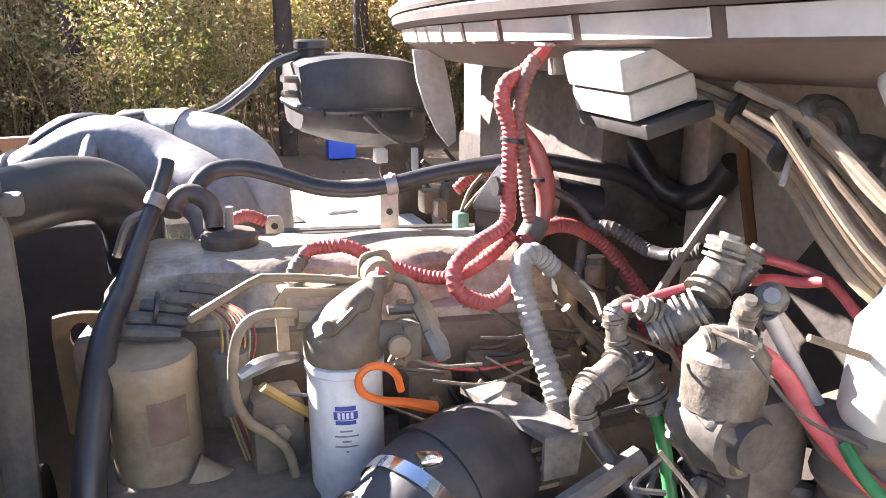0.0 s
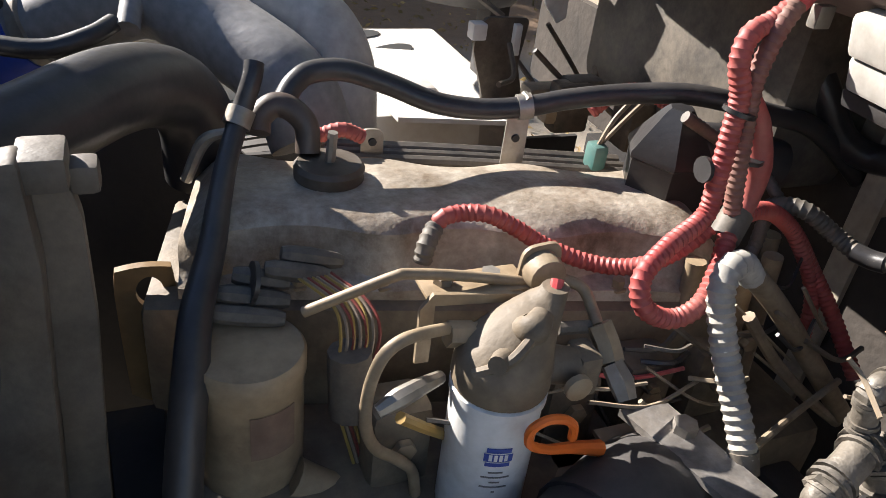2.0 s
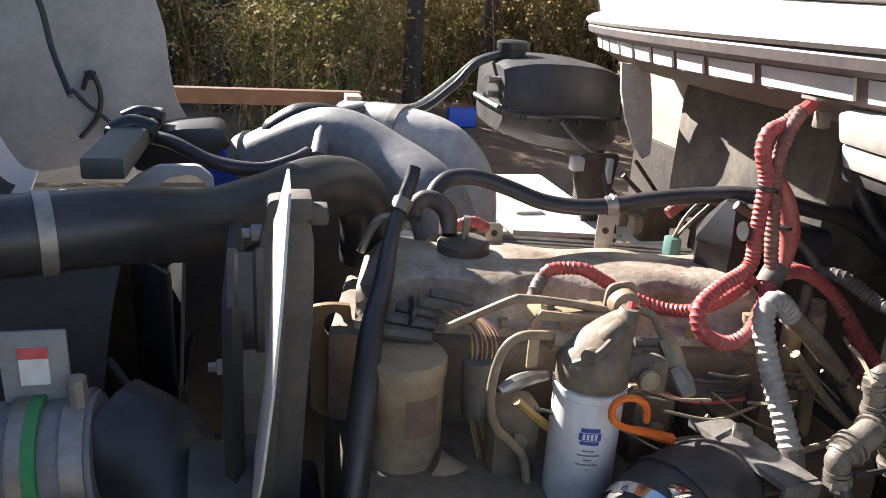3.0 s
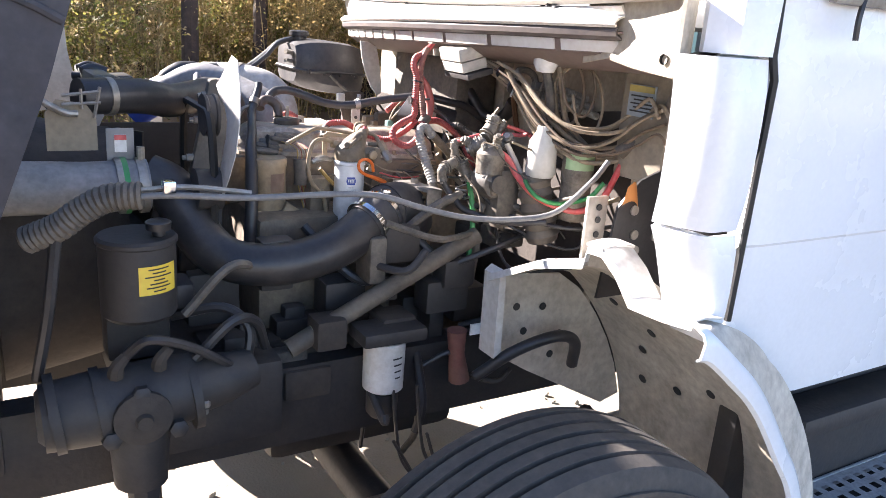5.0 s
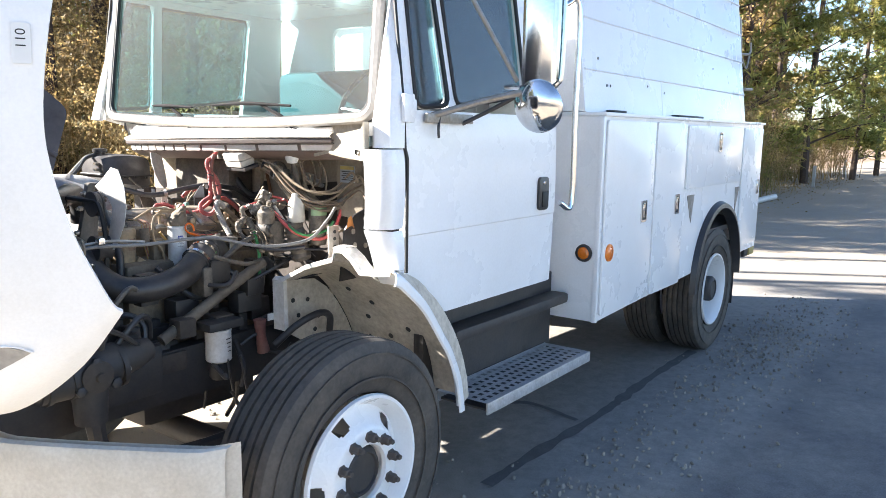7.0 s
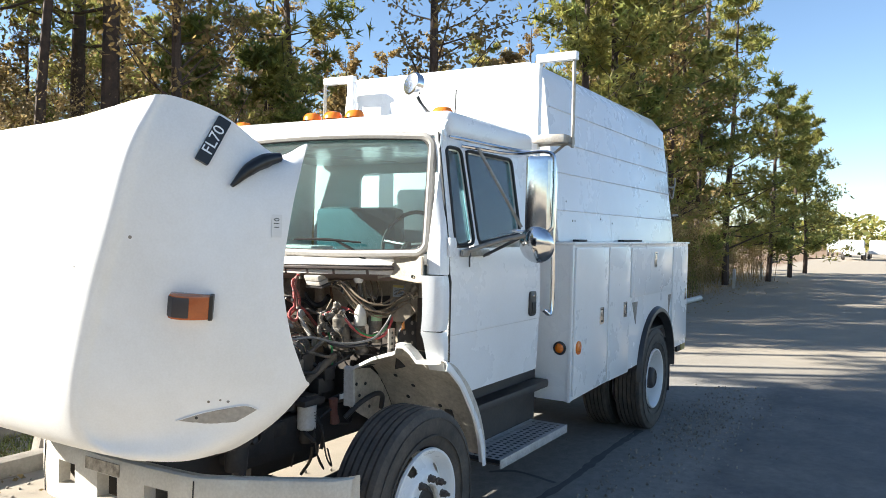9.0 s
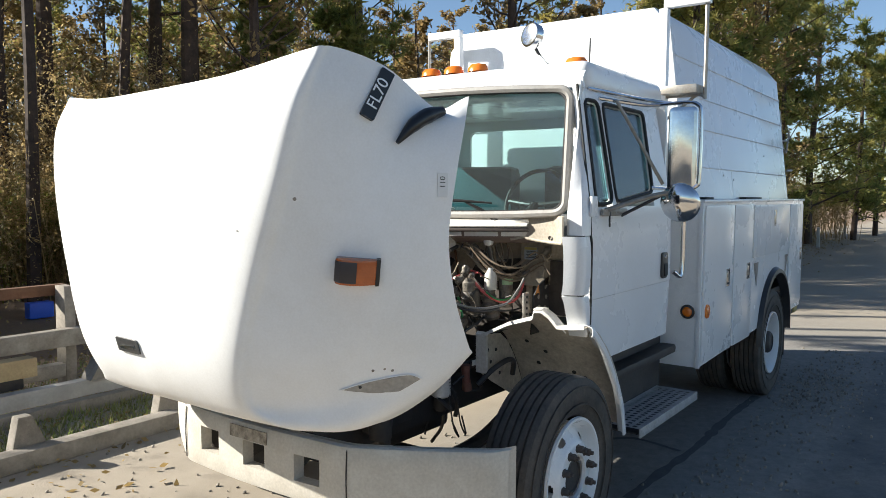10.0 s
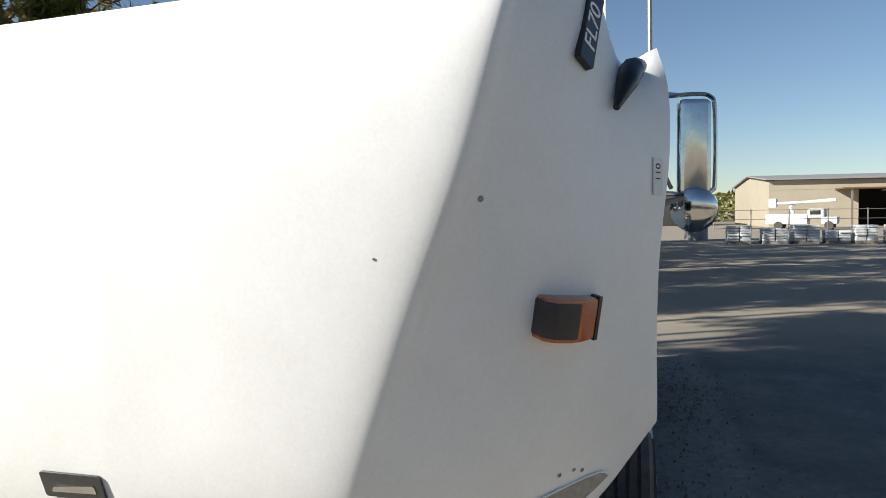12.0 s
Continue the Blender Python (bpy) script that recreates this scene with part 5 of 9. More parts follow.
# dark sheet added over the lower firewall to stand in for shade
part("insulation_mat", plate(round_poly([(-0.96, 1.21), (-0.46, 1.21), (-0.42, 0.90), (0.42, 0.90), (0.46, 1.21), (0.96, 1.21), (0.96, 1.42), (0.10, 1.42), (0.02, 1.36), (-0.14, 1.37), (-0.22, 1.49), (-0.50, 1.53), (-0.96, 1.53)], 0.02), 0.578, 0.597, "x"), M_GRIMESHADE, fw, "dark sheet added for the shade on the lower firewall")
part("firewall_rib", box((0.57, -0.62, 1.21), (0.60, -0.58, 1.63), 0.006), M_FWALL, fw)
part("firewall_rib", box((0.57, 0.02, 1.05), (0.60, 0.06, 1.63), 0.006), M_FWALL, fw)
part("floor_tunnel", tube([(0.60, 0.05, 0.95), (0.9, 0.05, 0.9)], 0.34, 20, 3), M_FRAME, fw)
# side panels between lip end and quarter panel
for s in (-1,):
    rows = [[(0.345, s * 0.60, z + 0.02 * (1 - t)), (0.345, s * 0.70, z + 0.02 * t), (0.342, s * 0.78, z + 0.008 * t), (0.332, s * 0.88, z), (0.30, s * 0.945, z), (0.262, s * 0.972, z), (0.228, s * 0.985, z)] for z, t in ((1.80, 0.0), (1.76, 0.3), (1.70, 1.0), (1.652, 1.0))]
    pn = part("cowl_side_panel", sheet(rows, thick=0.008, flip=s < 0), M_CREAMSHADE, cab, "cream painted panel under the windshield corner")
    part("cowl_side_flange", plate([(0.34, 1.30), (0.30, 1.66), (0.60, 1.66), (0.60, 1.30)], s * 0.985, s * 1.0), M_FRAME, cab)
    part("panel_lip", tube([(0.342, s * 0.70, 1.672), (0.338, s * 0.78, 1.66), (0.328, s * 0.88, 1.652), (0.296, s * 0.945, 1.652), (0.25, s * 0.975, 1.652)], 0.008, 6), M_FWALL, pn)
part("hood_rest", lathe([(0, 0.012), (0.008, 0.012), (0.011, 0.0)], at=(0.328, -0.862, 1.678), axis="x", seg=12, m=None), M_SEAL, cab)
# sticker on the firewall
part("firewall_bulge", box((0.505, -0.735, 1.38), (0.60, -0.575, 1.64), 0.012), M_GRIMEWALL, fw)
stk = part("warning_sticker", box((0.499, -0.69, 1.535), (0.5045, -0.605, 1.61)), mat("pale_sticker", (0.30, 0.34, 0.37), 0.6, second=(0.22, 0.24, 0.25), scale=20), fw, "pale sticker with a yellow heading")
part("heading", box((0.497, -0.688, 1.593), (0.4985, -0.607, 1.608)), mat("faded_yellow_print", (0.42, 0.34, 0.10), 0.6, second=(0.3, 0.25, 0.12), scale=25), stk)
for k in range(5):
    part("print_bar", box((0.497, -0.685, 1.582 - 0.009 * k), (0.4985, -0.615 - 0.01 * (k % 2), 1.5855 - 0.009 * k)), M_INK, stk)
# white control box
BXM = Matrix.Translation((0.286, -0.165, 1.636)) @ Matrix.Rotation(radians(-4), 4, "Z") @ Matrix.Rotation(radians(-16), 4, "Y") @ Matrix.Diagonal((0.72, 0.74, 1.15, 1))
M_BONE = mat("bone_plastic", (0.52, 0.50, 0.46), 0.5, second=(0.40, 0.37, 0.32), scale=12, dust=DUST, dust_amount=0.45, dust_scale=9)
wbx = part("control_box", plate(round_poly([(-0.05, -0.085), (0.06, -0.085), (0.06, 0.085), (-0.05, 0.085)], 0.010), -0.008, 0.022, "z", m=BXM, bevel=0.005), M_BONE, cab, "bone-white plastic control box under the cowl")
part("box_foot", plate(round_poly([(-0.046, -0.083), (0.06, -0.083), (0.06, 0.083), (-0.046, 0.083)], 0.008), -0.034, -0.0095, "z", m=BXM, bevel=0.004), M_BONE, wbx)
part("box_lug", plate([(0.055, -0.012), (0.068, 0.0), (0.055, 0.012)], 0.010, 0.020, "z", m=BXM), M_BONE, wbx)
part("box_bracket", box((-0.04, -0.10, -0.05), (0.07, 0.09, -0.036), 0.003, m=BXM), M_FRAME, wbx)
# wipers
M_WIPER = mat("matt_black_wiper", (0.014, 0.014, 0.015), 0.85, second=(0.022, 0.021, 0.02), spec=0.12, bump=0.05)
for arm, blade in ((((0.325, -0.515, 1.752), (0.318, -0.44, 1.815), (0.309, -0.31, 1.872)), ((0.318, 0.05, 1.872), (0.303, -0.22, 1.878), (0.315, -0.49, 1.866))),
                   (((0.330, 0.235, 1.752), (0.322, 0.29, 1.815), (0.316, 0.37, 1.862)), ((0.330, 0.55, 1.874), (0.312, 0.39, 1.872), (0.314, 0.20, 1.862)))):
    wp = part("wiper", tube(arm, [0.011, 0.008, 0.006], 8), M_WIPER, cab, "black wiper arm with a black blade")
    part("wiper_link", tube([Vector(arm[0]) + Vector((0.004, 0.045, 0.0)), Vector(arm[1]) + Vector((0.004, 0.03, 0.0)), Vector(arm[2]) + Vector((0.004, 0.01, 0.0))], 0.005, 6), M_SEAL, wp)
    part("blade", tube(blade, [0.005, 0.009, 0.005], 8), M_WIPER, wp)
    part("pivot", lathe([(0, 0.03), (0.016, 0.028), (0.020, 0.0)], at=(arm[0][0], arm[0][1], 1.745), axis="z", seg=12), M_SEAL, wp)

# coolant tank
tkr = []
for k in range(9):
    e = [0.0, 0.06, 0.2, 0.35, 0.5, 0.65, 0.8, 0.94, 1.0][k]
    q_ = math.sin(math.pi * min(max(e, 0.02), 0.98)) ** 0.10
    drop = 0.035 * e
    x_ = 0.118 + 0.262 * e
    tkr.append([(x_, 0.78 + a * 0.135 * q_, 1.535 + b * q_ - drop * (0.25 if b > 0 else 1.0)) for a, b in ((-0.55, 0.092), (-0.85, 0.086), (-0.98, 0.05), (-1.0, 0.0), (-0.96, -0.05), (-0.75, -0.078), (0.0, -0.085), (0.75, -0.078), (0.96, -0.05), (1.0, 0.0), (0.98, 0.05), (0.85, 0.086), (0.55, 0.092), (-0.55, 0.092))])
tkb = sheet(tkr)
for end in (tkr[0], tkr[-1]):
    tkb.faces.new([tkb.verts.new(p) for p in end[:-1]])
bmesh.ops.remove_doubles(tkb, verts=tkb.verts, dist=0.0005)
M_TANK = mat("dusty_black_tank", (0.022, 0.022, 0.026), 0.5, second=(0.045, 0.044, 0.046), amount=0.8, scale=7, fine=80, bump=0.12, dust=(0.17, 0.15, 0.13), dust_amount=0.34, dust_scale=9)
tk = part("coolant_tank", tkb, M_TANK, truck, "black plastic coolant expansion tank")
part("tank_seam", sweep([Vector((0.249 + 0.138 * math.copysign(abs(math.cos(a)) ** 0.35, math.cos(a)), 0.78 + 0.143 * math.copysign(abs(math.sin(a)) ** 0.35, math.sin(a)), 1.522 - 0.06 * (0.13 + 0.138 * math.cos(a)))) for a in np.linspace(0, 2 * math.pi, 49)], 0.006, 6, closed_ends=False), M_BLACK, tk)
for k in range(4):
    part("seam_bolt", lathe([(0.007, -0.006), (0.007, 0.008), (0, 0.009)], at=(0.15 + 0.062 * k, 0.640, 1.514 - 0.004 * k), axis="z", seg=8), M_BLACK, tk)
part("tank_strut", tube([(0.235, 0.642, 1.505), (0.27, 0.63, 1.47), (0.315, 0.62, 1.44)], 0.006, 6), M_DKLOOM, tk)
for z_ in (1.575, 1.545):
    part("hose_barb", tube([(0.125, 0.72, z_), (0.085, 0.70, z_ + 0.004)], 0.008, 8), M_STEEL, tk)
part("tank_cap", lathe([(0.028, -0.01), (0.028, 0.014), (0.036, 0.016), (0.036, 0.03), (0.030, 0.034), (0, 0.034)], at=(0.165, 0.785, 1.618), seg=20), M_BLACK, tk)
part("tank_neck", lathe([(0.034, -0.012), (0.030, 0.004), (0.0, 0.005)], at=(0.165, 0.785, 1.612), seg=16), M_BLACK, tk)

part("tank_bracket", plate([(0.312, 1.635), (0.372, 1.632), (0.385, 1.58), (0.400, 1.50), (0.402, 1.455), (0.386, 1.445), (0.360, 1.475), (0.336, 1.525), (0.319, 1.58)], 0.560, 0.568, bevel=0.002), M_COWL, tk, "pale curved bracket plate beside the tank")
part("tank_post", box((0.33, 0.70, 0.95), (0.37, 0.76, 1.46), 0.006), M_FRAME, tk)
# dark box added in place of the shaded recess by the firewall
hb = part("recess_shade_box", box((0.44, 0.10, 1.36), (0.60, 0.55, 1.615), 0.03), M_DKLOOM, cab, "dark dusty box standing for a shaded recess")
part("vent_hose", tube([(-0.276, 0.50, 1.474), (-0.25, 0.54, 1.518), (-0.20, 0.58, 1.526), (-0.163, 0.62, 1.523), (-0.064, 0.68, 1.512), (0.024, 0.74, 1.555), (0.08, 0.775, 1.60), (0.14, 0.785, 1.622)], 0.008, 8), M_RUBBER, tk, "thin black vent hoses")
part("vent_hose", tube([(-0.24, 0.56, 1.528), (-0.16, 0.635, 1.530), (-0.064, 0.70, 1.520), (0.024, 0.76, 1.563), (0.085, 0.785, 1.607), (0.14, 0.79, 1.625)], 0.007, 8), M_GREYLOOM, tk)

# ---- engine ----
engine = part("engine", box((-0.27, -0.14, 0.62), (0.42, 0.38, 1.20), 0.03), M_ENGINE, truck, "dusty tan six-cylinder diesel engine")
EM = Matrix.Translation((0.025, 0.124, 0)) @ Matrix.Rotation(radians(-13), 4, "Z")
part("cylinder_head", box((-0.30, -0.12, 1.19), (0.32, 0.10, 1.325), 0.015, m=EM), M_ENGINE, engine)
# valve cover with scalloped sides
rows = []
for k in range(73):
    x = -0.265 + 0.56 * k / 72
    sc = (0.5 + 0.5 * math.cos(2 * math.pi * (x + 0.235) / 0.165)) ** 1.4
    w0, w1 = 0.058 + 0.016 * sc, 0.066 + 0.024 * sc
    e = min(1.0, (x + 0.265) / 0.04, (0.295 - x) / 0.04)
    h = 1.366 + 0.030 * math.sin(max(0.02, e) * math.pi / 2)
    g = 1.352 - 0.010 * sc
    rows.append([EM @ Vector((x, y, z)) for y, z in ((0.100, 1.322), (0.100, 1.334), (w1 + 0.006, 1.337), (w1 - 0.002, g), (w0 + 0.004, h - 0.010), (w0 - 0.006, h - 0.002), (0.02, h), (-0.02, h), (-w0 + 0.006, h - 0.002), (-w0 - 0.004, h - 0.010), (-w1 + 0.002, g), (-w1 - 0.006, 1.337), (-0.100, 1.334), (-0.100, 1.322))])
vc = part("valve_cover", sheet(rows, thick=0.004, flip=True), M_ROCKER, engine, "dusty brown valve cover with scalloped sides")
part("cover_plate", box((-0.20, -0.036, 1.3965), (-0.118, 0.036, 1.3985), m=EM), mat("worn_plate", (0.30, 0.31, 0.32), 0.5, second=(0.12, 0.11, 0.1), scale=60, amount=1.0, metal=0.4), vc, "worn engraved data plate")
for k in range(7):
    for s in (-1, 1):
        p = EM @ Vector((-0.235 + 0.0825 * k, s * 0.094, 1.335))
        part("bolt", lathe([(0.011, 0), (0.011, 0.003), (0.007, 0.003), (0.007, 0.012), (0, 0.013)], at=p, seg=6), M_TAN, vc)
for k in range(3):
    p = EM @ Vector((0.02 + 0.09 * k, 0.0, 1.396))
    part("cast_rib", box((-0.03, -0.018, -0.002), (0.03, -0.012, 0.003), 0.002, m=Matrix.Translation(p) @ Matrix.Rotation(radians(-13), 4, "Z")), M_ROCKER, vc)
cap = part("oil_cap", lathe([(0.030, -0.03), (0.032, -0.012), (0.037, -0.010), (0.038, 0.006), (0.034, 0.011), (0.012, 0.012), (0, 0.014)], at=(-0.092, 0.168, 1.406), seg=28), mat("dark_oil_cap", (0.06, 0.045, 0.03), 0.5, second=(0.16, 0.14, 0.12), scale=20), vc, "black ribbed oil filler cap")
part("cap_handle", tube([(-0.092, 0.166, 1.415), (-0.090, 0.164, 1.452)], 0.0055, 8), M_STEEL, cap)
part("cap_neck", lathe([(0.036, 0.0), (0.034, 0.02), (0.030, 0.024)], at=(-0.092, 0.168, 1.372), seg=24), M_ROCKER, cap)
for p, r in (((-0.018, 0.256, 1.352), 0.0), ((0.145, 0.206, 1.37), 0.016)):
    br = part("hose_bracket", plate(round_poly([(-0.014, 0.0), (0.014, 0.0), (0.013, 0.06 + r * 2), (-0.013, 0.06 + r * 2)], 0.010), -0.002, 0.002,
                                    m=Matrix.Translation(p) @ Matrix.Rotation(radians(-14), 4, "Z")), M_STEEL, engine, "drilled steel hose bracket")
    part("hole", lathe([(0.005, -0.0035), (0.005, 0.0035), (0, 0.0035)], at=(p[0] - 0.0005, p[1] - 0.0005, p[2] + 0.044), axis="y", seg=10), M_INK, br)
# fuel rails and lines behind the cover
for d, r in ((0.0, 0.007), (0.02, 0.006), (0.035, 0.009)):
    part("pipe", tube([(-0.07, 0.262 + d, 1.375), (0.10, 0.222 + d, 1.375), (0.30, 0.170 + d, 1.372)], r, 8), M_DKLOOM, engine)
pl = part("plug", box((0.243, 0.175, 1.375), (0.263, 0.20, 1.408), 0.005), mat("teal_plug", (0.05, 0.16, 0.15), 0.5, dust=DUST, dust_amount=0.4), engine, "dusty teal wiring plug")
part("plug_wire", tube([(0.252, 0.186, 1.405), (0.268, 0.187, 1.44), (0.30, 0.195, 1.468)], 0.003, 6), M_TANLOOM, pl)
part("plug_wire", tube([(0.256, 0.188, 1.405), (0.282, 0.192, 1.43), (0.315, 0.20, 1.455)], 0.003, 6), M_TANLOOM, pl)
brt = part("breather", lathe([(0.050, -0.02), (0.050, 0.055), (0.053, 0.058), (0.053, 0.064), (0.020, 0.108), (0.014, 0.114), (0, 0.115)], at=(0.285, 0.095, 1.378), seg=6), M_BLACK, engine, "black faceted breather housing with a clamped hose")
part("breather_hose", tube([(0.30, 0.088, 1.45), (0.345, 0.075, 1.448), (0.41, 0.06, 1.43)], [0.026, 0.027, 0.03], 14), M_RUBBER, brt)
part("clamp", tube([(0.337, 0.077, 1.4485), (0.349, 0.074, 1.4475)], 0.031, 16), M_STEEL, brt)

# the big pipes on the far side
p1 = part("intake_pipe", tube([(-0.40, 0.64, 1.405), (-0.304, 0.585, 1.462), (-0.231, 0.545, 1.483), (-0.15, 0.47, 1.452), (-0.09, 0.385, 1.418), (-0.07, 0.34, 1.36)], 0.055, 20), M_PIPE, engine, "dusty grey intake pipe")
part("silicone_hose", tube([(-0.44, 0.66, 1.37), (-0.395, 0.637, 1.408)], 0.058, 20), M_BLUETAPE, p1, "blue silicone joint hose")
part("clamp", tube([(-0.385, 0.63, 1.416), (-0.372, 0.622, 1.425)], 0.060, 20), M_STEEL, p1)
p2 = part("exhaust_elbow", tube([(-0.21, 0.66, 1.482), (-0.12, 0.585, 1.487), (-0.045, 0.515, 1.470), (-0.010, 0.47, 1.42), (-0.008, 0.44, 1.33), (-0.008, 0.43, 1.2)], 0.052, 20), mat("pale_scaled_pipe", (0.40, 0.39, 0.37), 0.55, second=(0.26, 0.24, 0.22), amount=0.8, scale=10, dust=(0.5, 0.47, 0.42), dust_amount=0.5), engine, "pale grey elbow pipe with a band clamp")
part("clamp", tube([(-0.118, 0.583, 1.487), (-0.105, 0.572, 1.486)], 0.056, 20), M_STEEL, p2)
bk = part("black_duct", tube([(-0.66, -0.02, 1.49), (-0.52, 0.03, 1.488), (-0.44, 0.08, 1.472), (-0.372, 0.14, 1.474), (-0.298, 0.22, 1.480), (-0.243, 0.275, 1.462), (-0.214, 0.30, 1.415), (-0.21, 0.31, 1.34)], 0.043, 20), M_RUBBER, engine, "thick matt black rubber duct")
part("clamp", tube([(-0.60, 0.0, 1.489), (-0.585, 0.005, 1.489)], 0.046, 20), M_STEEL, bk)
tb = part("turbo_duct", tube([(-0.352, 0.60, 1.470), (-0.345, 0.60, 1.478), (-0.30, 0.60, 1.500), (-0.26, 0.60, 1.505), (-0.21, 0.61, 1.502), (-0.17, 0.63, 1.500)], [0.012, 0.030, 0.036, 0.033, 0.024, 0.014], 16), M_BLACK, engine, "black rounded duct end")
part("small_hose", tube([(-0.62, 0.54, 1.488), (-0.526, 0.50, 1.486), (-0.45, 0.46, 1.459), (-0.374, 0.44, 1.451), (-0.32, 0.45, 1.462), (-0.290, 0.48, 1.470)], 0.012, 10), M_RUBBER, engine)
part("small_hose", tube([(-0.275, 0.47, 1.465), (-0.262, 0.52, 1.50), (-0.245, 0.55, 1.525)], 0.015, 10), M_PIPE, engine)
part("battery_tray", box((0.05, 0.55, 1.18), (0.35, 1.02, 1.30), 0.01), M_PALE, truck, "pale fender bracket panel beyond the engine")
part("bracket_plate", plate([(0.10, 0.50), (0.30, 0.46), (0.30, 0.80), (0.08, 0.85)], 1.31, 1.318, "z"), M_PALE, truck)

# hoses and looms over the engine
hI = part("coolant_hose", tube([(-0.128, 0.225, 1.465), (-0.116, 0.235, 1.478), (-0.095, 0.245, 1.487), (-0.057, 0.245, 1.488), (-0.008, 0.235, 1.474), (0.042, 0.220, 1.457), (0.094, 0.210, 1.451), (0.147, 0.199, 1.456), (0.200, 0.190, 1.467), (0.263, 0.170, 1.479), (0.319, 0.140, 1.489), (0.361, 0.115, 1.489), (0.411, 0.095, 1.479), (0.473, 0.085, 1.465), (0.535, 0.080, 1.427), (0.623, 0.075, 1.357), (0.725, 0.070, 1.276)], 0.0125, 12), M_RUBBER, engine, "black coolant hose held by a clamp")
part("clamp", tube([(0.139, 0.2015, 1.4545), (0.155, 0.198, 1.4575)], 0.0155, 14), M_STEEL, hI)
part("clamp_screw", tube([(0.147, 0.19, 1.468), (0.147, 0.205, 1.47)], 0.004, 6), M_STEEL, hI)
part("small_hose", tube([(-0.161, 0.200, 1.439), (-0.157, 0.210, 1.452), (-0.141, 0.215, 1.463), (-0.124, 0.210, 1.460), (-0.110, 0.200, 1.445), (-0.110, 0.190, 1.418)], 0.0135, 12), mat("brown_rubber_hose", (0.05, 0.035, 0.03), 0.5, second=(0.09, 0.06, 0.05), dust=DUST, dust_amount=0.25), engine, "short brown rubber hose by the filler cap")
hL = part("coolant_hose", tube([(-0.160, 0.215, 1.509), (-0.165, 0.205, 1.493), (-0.180, 0.192, 1.459), (-0.198, 0.155, 1.431), (-0.212, 0.110, 1.410), (-0.226, 0.060, 1.388), (-0.246, 0.005, 1.362), (-0.257, -0.040, 1.328), (-0.267, -0.072, 1.283), (-0.275, -0.100, 1.235), (-0.282, -0.115, 1.16), (-0.288, -0.12, 1.05)], [0.0105, 0.0105, 0.0108, 0.011, 0.0120, 0.0132, 0.0148, 0.016, 0.0165, 0.0165, 0.0165, 0.0165], 12), M_RUBBER, engine, "dusty black hose running down the engine front")
part("clamp", tube([(-0.176, 0.197, 1.467), (-0.184, 0.188, 1.453)], 0.0145, 14), M_STEEL, hL)
part("hose_clip", tube([(-0.19, 0.185, 1.45), (-0.215, 0.195, 1.435), (-0.235, 0.20, 1.39)], [0.004, 0.007, 0.006], 8), M_STEEL, hL)
part("red_loom", ribbed([(-0.021, 0.030, 1.414), (-0.014, 0.030, 1.421), (0.006, 0.030, 1.423), (0.028, 0.020, 1.424), (0.055, 0.010, 1.411), (0.083, 0.000, 1.395), (0.119, -0.020, 1.385), (0.145, -0.040, 1.388), (0.163, -0.060, 1.403), (0.188, -0.068, 1.422), (0.211, -0.070, 1.444)], 0.0078), M_RED, engine, "dusty red corrugated wiring loom")
part("loom_end", ribbed([(-0.041, 0.010, 1.385), (-0.036, 0.015, 1.402), (-0.023, 0.030, 1.411)], 0.0085), M_DKLOOM, engine, "black loom end")
part("red_loom", ribbed([(0.247, -0.048, 1.644), (0.232, -0.042, 1.627), (0.210, -0.045, 1.617), (0.203, -0.050, 1.595), (0.211, -0.055, 1.566), (0.209, -0.060, 1.531), (0.206, -0.065, 1.495), (0.201, -0.070, 1.457), (0.156, -0.085, 1.439), (0.123, -0.100, 1.420), (0.124, -0.112, 1.395), (0.156, -0.115, 1.379), (0.184, -0.115, 1.390), (0.207, -0.100, 1.414), (0.226, -0.080, 1.439)], 0.0086), M_RED, engine, "looped red corrugated wiring loom")
part("red_loom", ribbed([(0.245, -0.050, 1.645), (0.231, -0.052, 1.619), (0.224, -0.053, 1.583), (0.226, -0.055, 1.550), (0.229, -0.060, 1.513), (0.232, -0.065, 1.475), (0.238, -0.070, 1.441)], 0.0078), mat("dusty_dark_red_loom", (0.20, 0.05, 0.045), 0.65, second=(0.1, 0.06, 0.05), dust=DUST, dust_amount=0.55, dust_scale=10), engine, "dust-caked red loom")
part("red_cable", tube([(0.227, -0.050, 1.569), (0.249, -0.050, 1.536), (0.260, -0.055, 1.497), (0.258, -0.060, 1.464), (0.245, -0.068, 1.442)], [0.006, 0.011, 0.013, 0.010, 0.008], 10), M_RED, engine)
part("cable_lug", tube([(0.247, -0.049, 1.644), (0.262, -0.050, 1.660)], [0.009, 0.006], 8), M_REDHOSE, engine)
part("terminal", plate(round_poly([(0.248, -0.068), (0.282, -0.068), (0.282, -0.036), (0.248, -0.036)], 0.006), 1.658, 1.662, "z"), M_STEEL, engine)
part("terminal", box((0.262, -0.060, 1.625), (0.280, -0.048, 1.645), 0.003), M_STEEL, engine)
part("tape_wrap", tube([(0.226, -0.076, 1.432), (0.246, -0.064, 1.452)], 0.0155, 10), M_DKLOOM, engine)
part("cable_tie", tube([(0.214, -0.056, 1.550), (0.215, -0.056, 1.554)], 0.015, 10), M_BLACK, engine)
part("cable_tie", tube([(0.246, -0.056, 1.502), (0.246, -0.056, 1.506)], 0.013, 10), M_BLACK, engine)
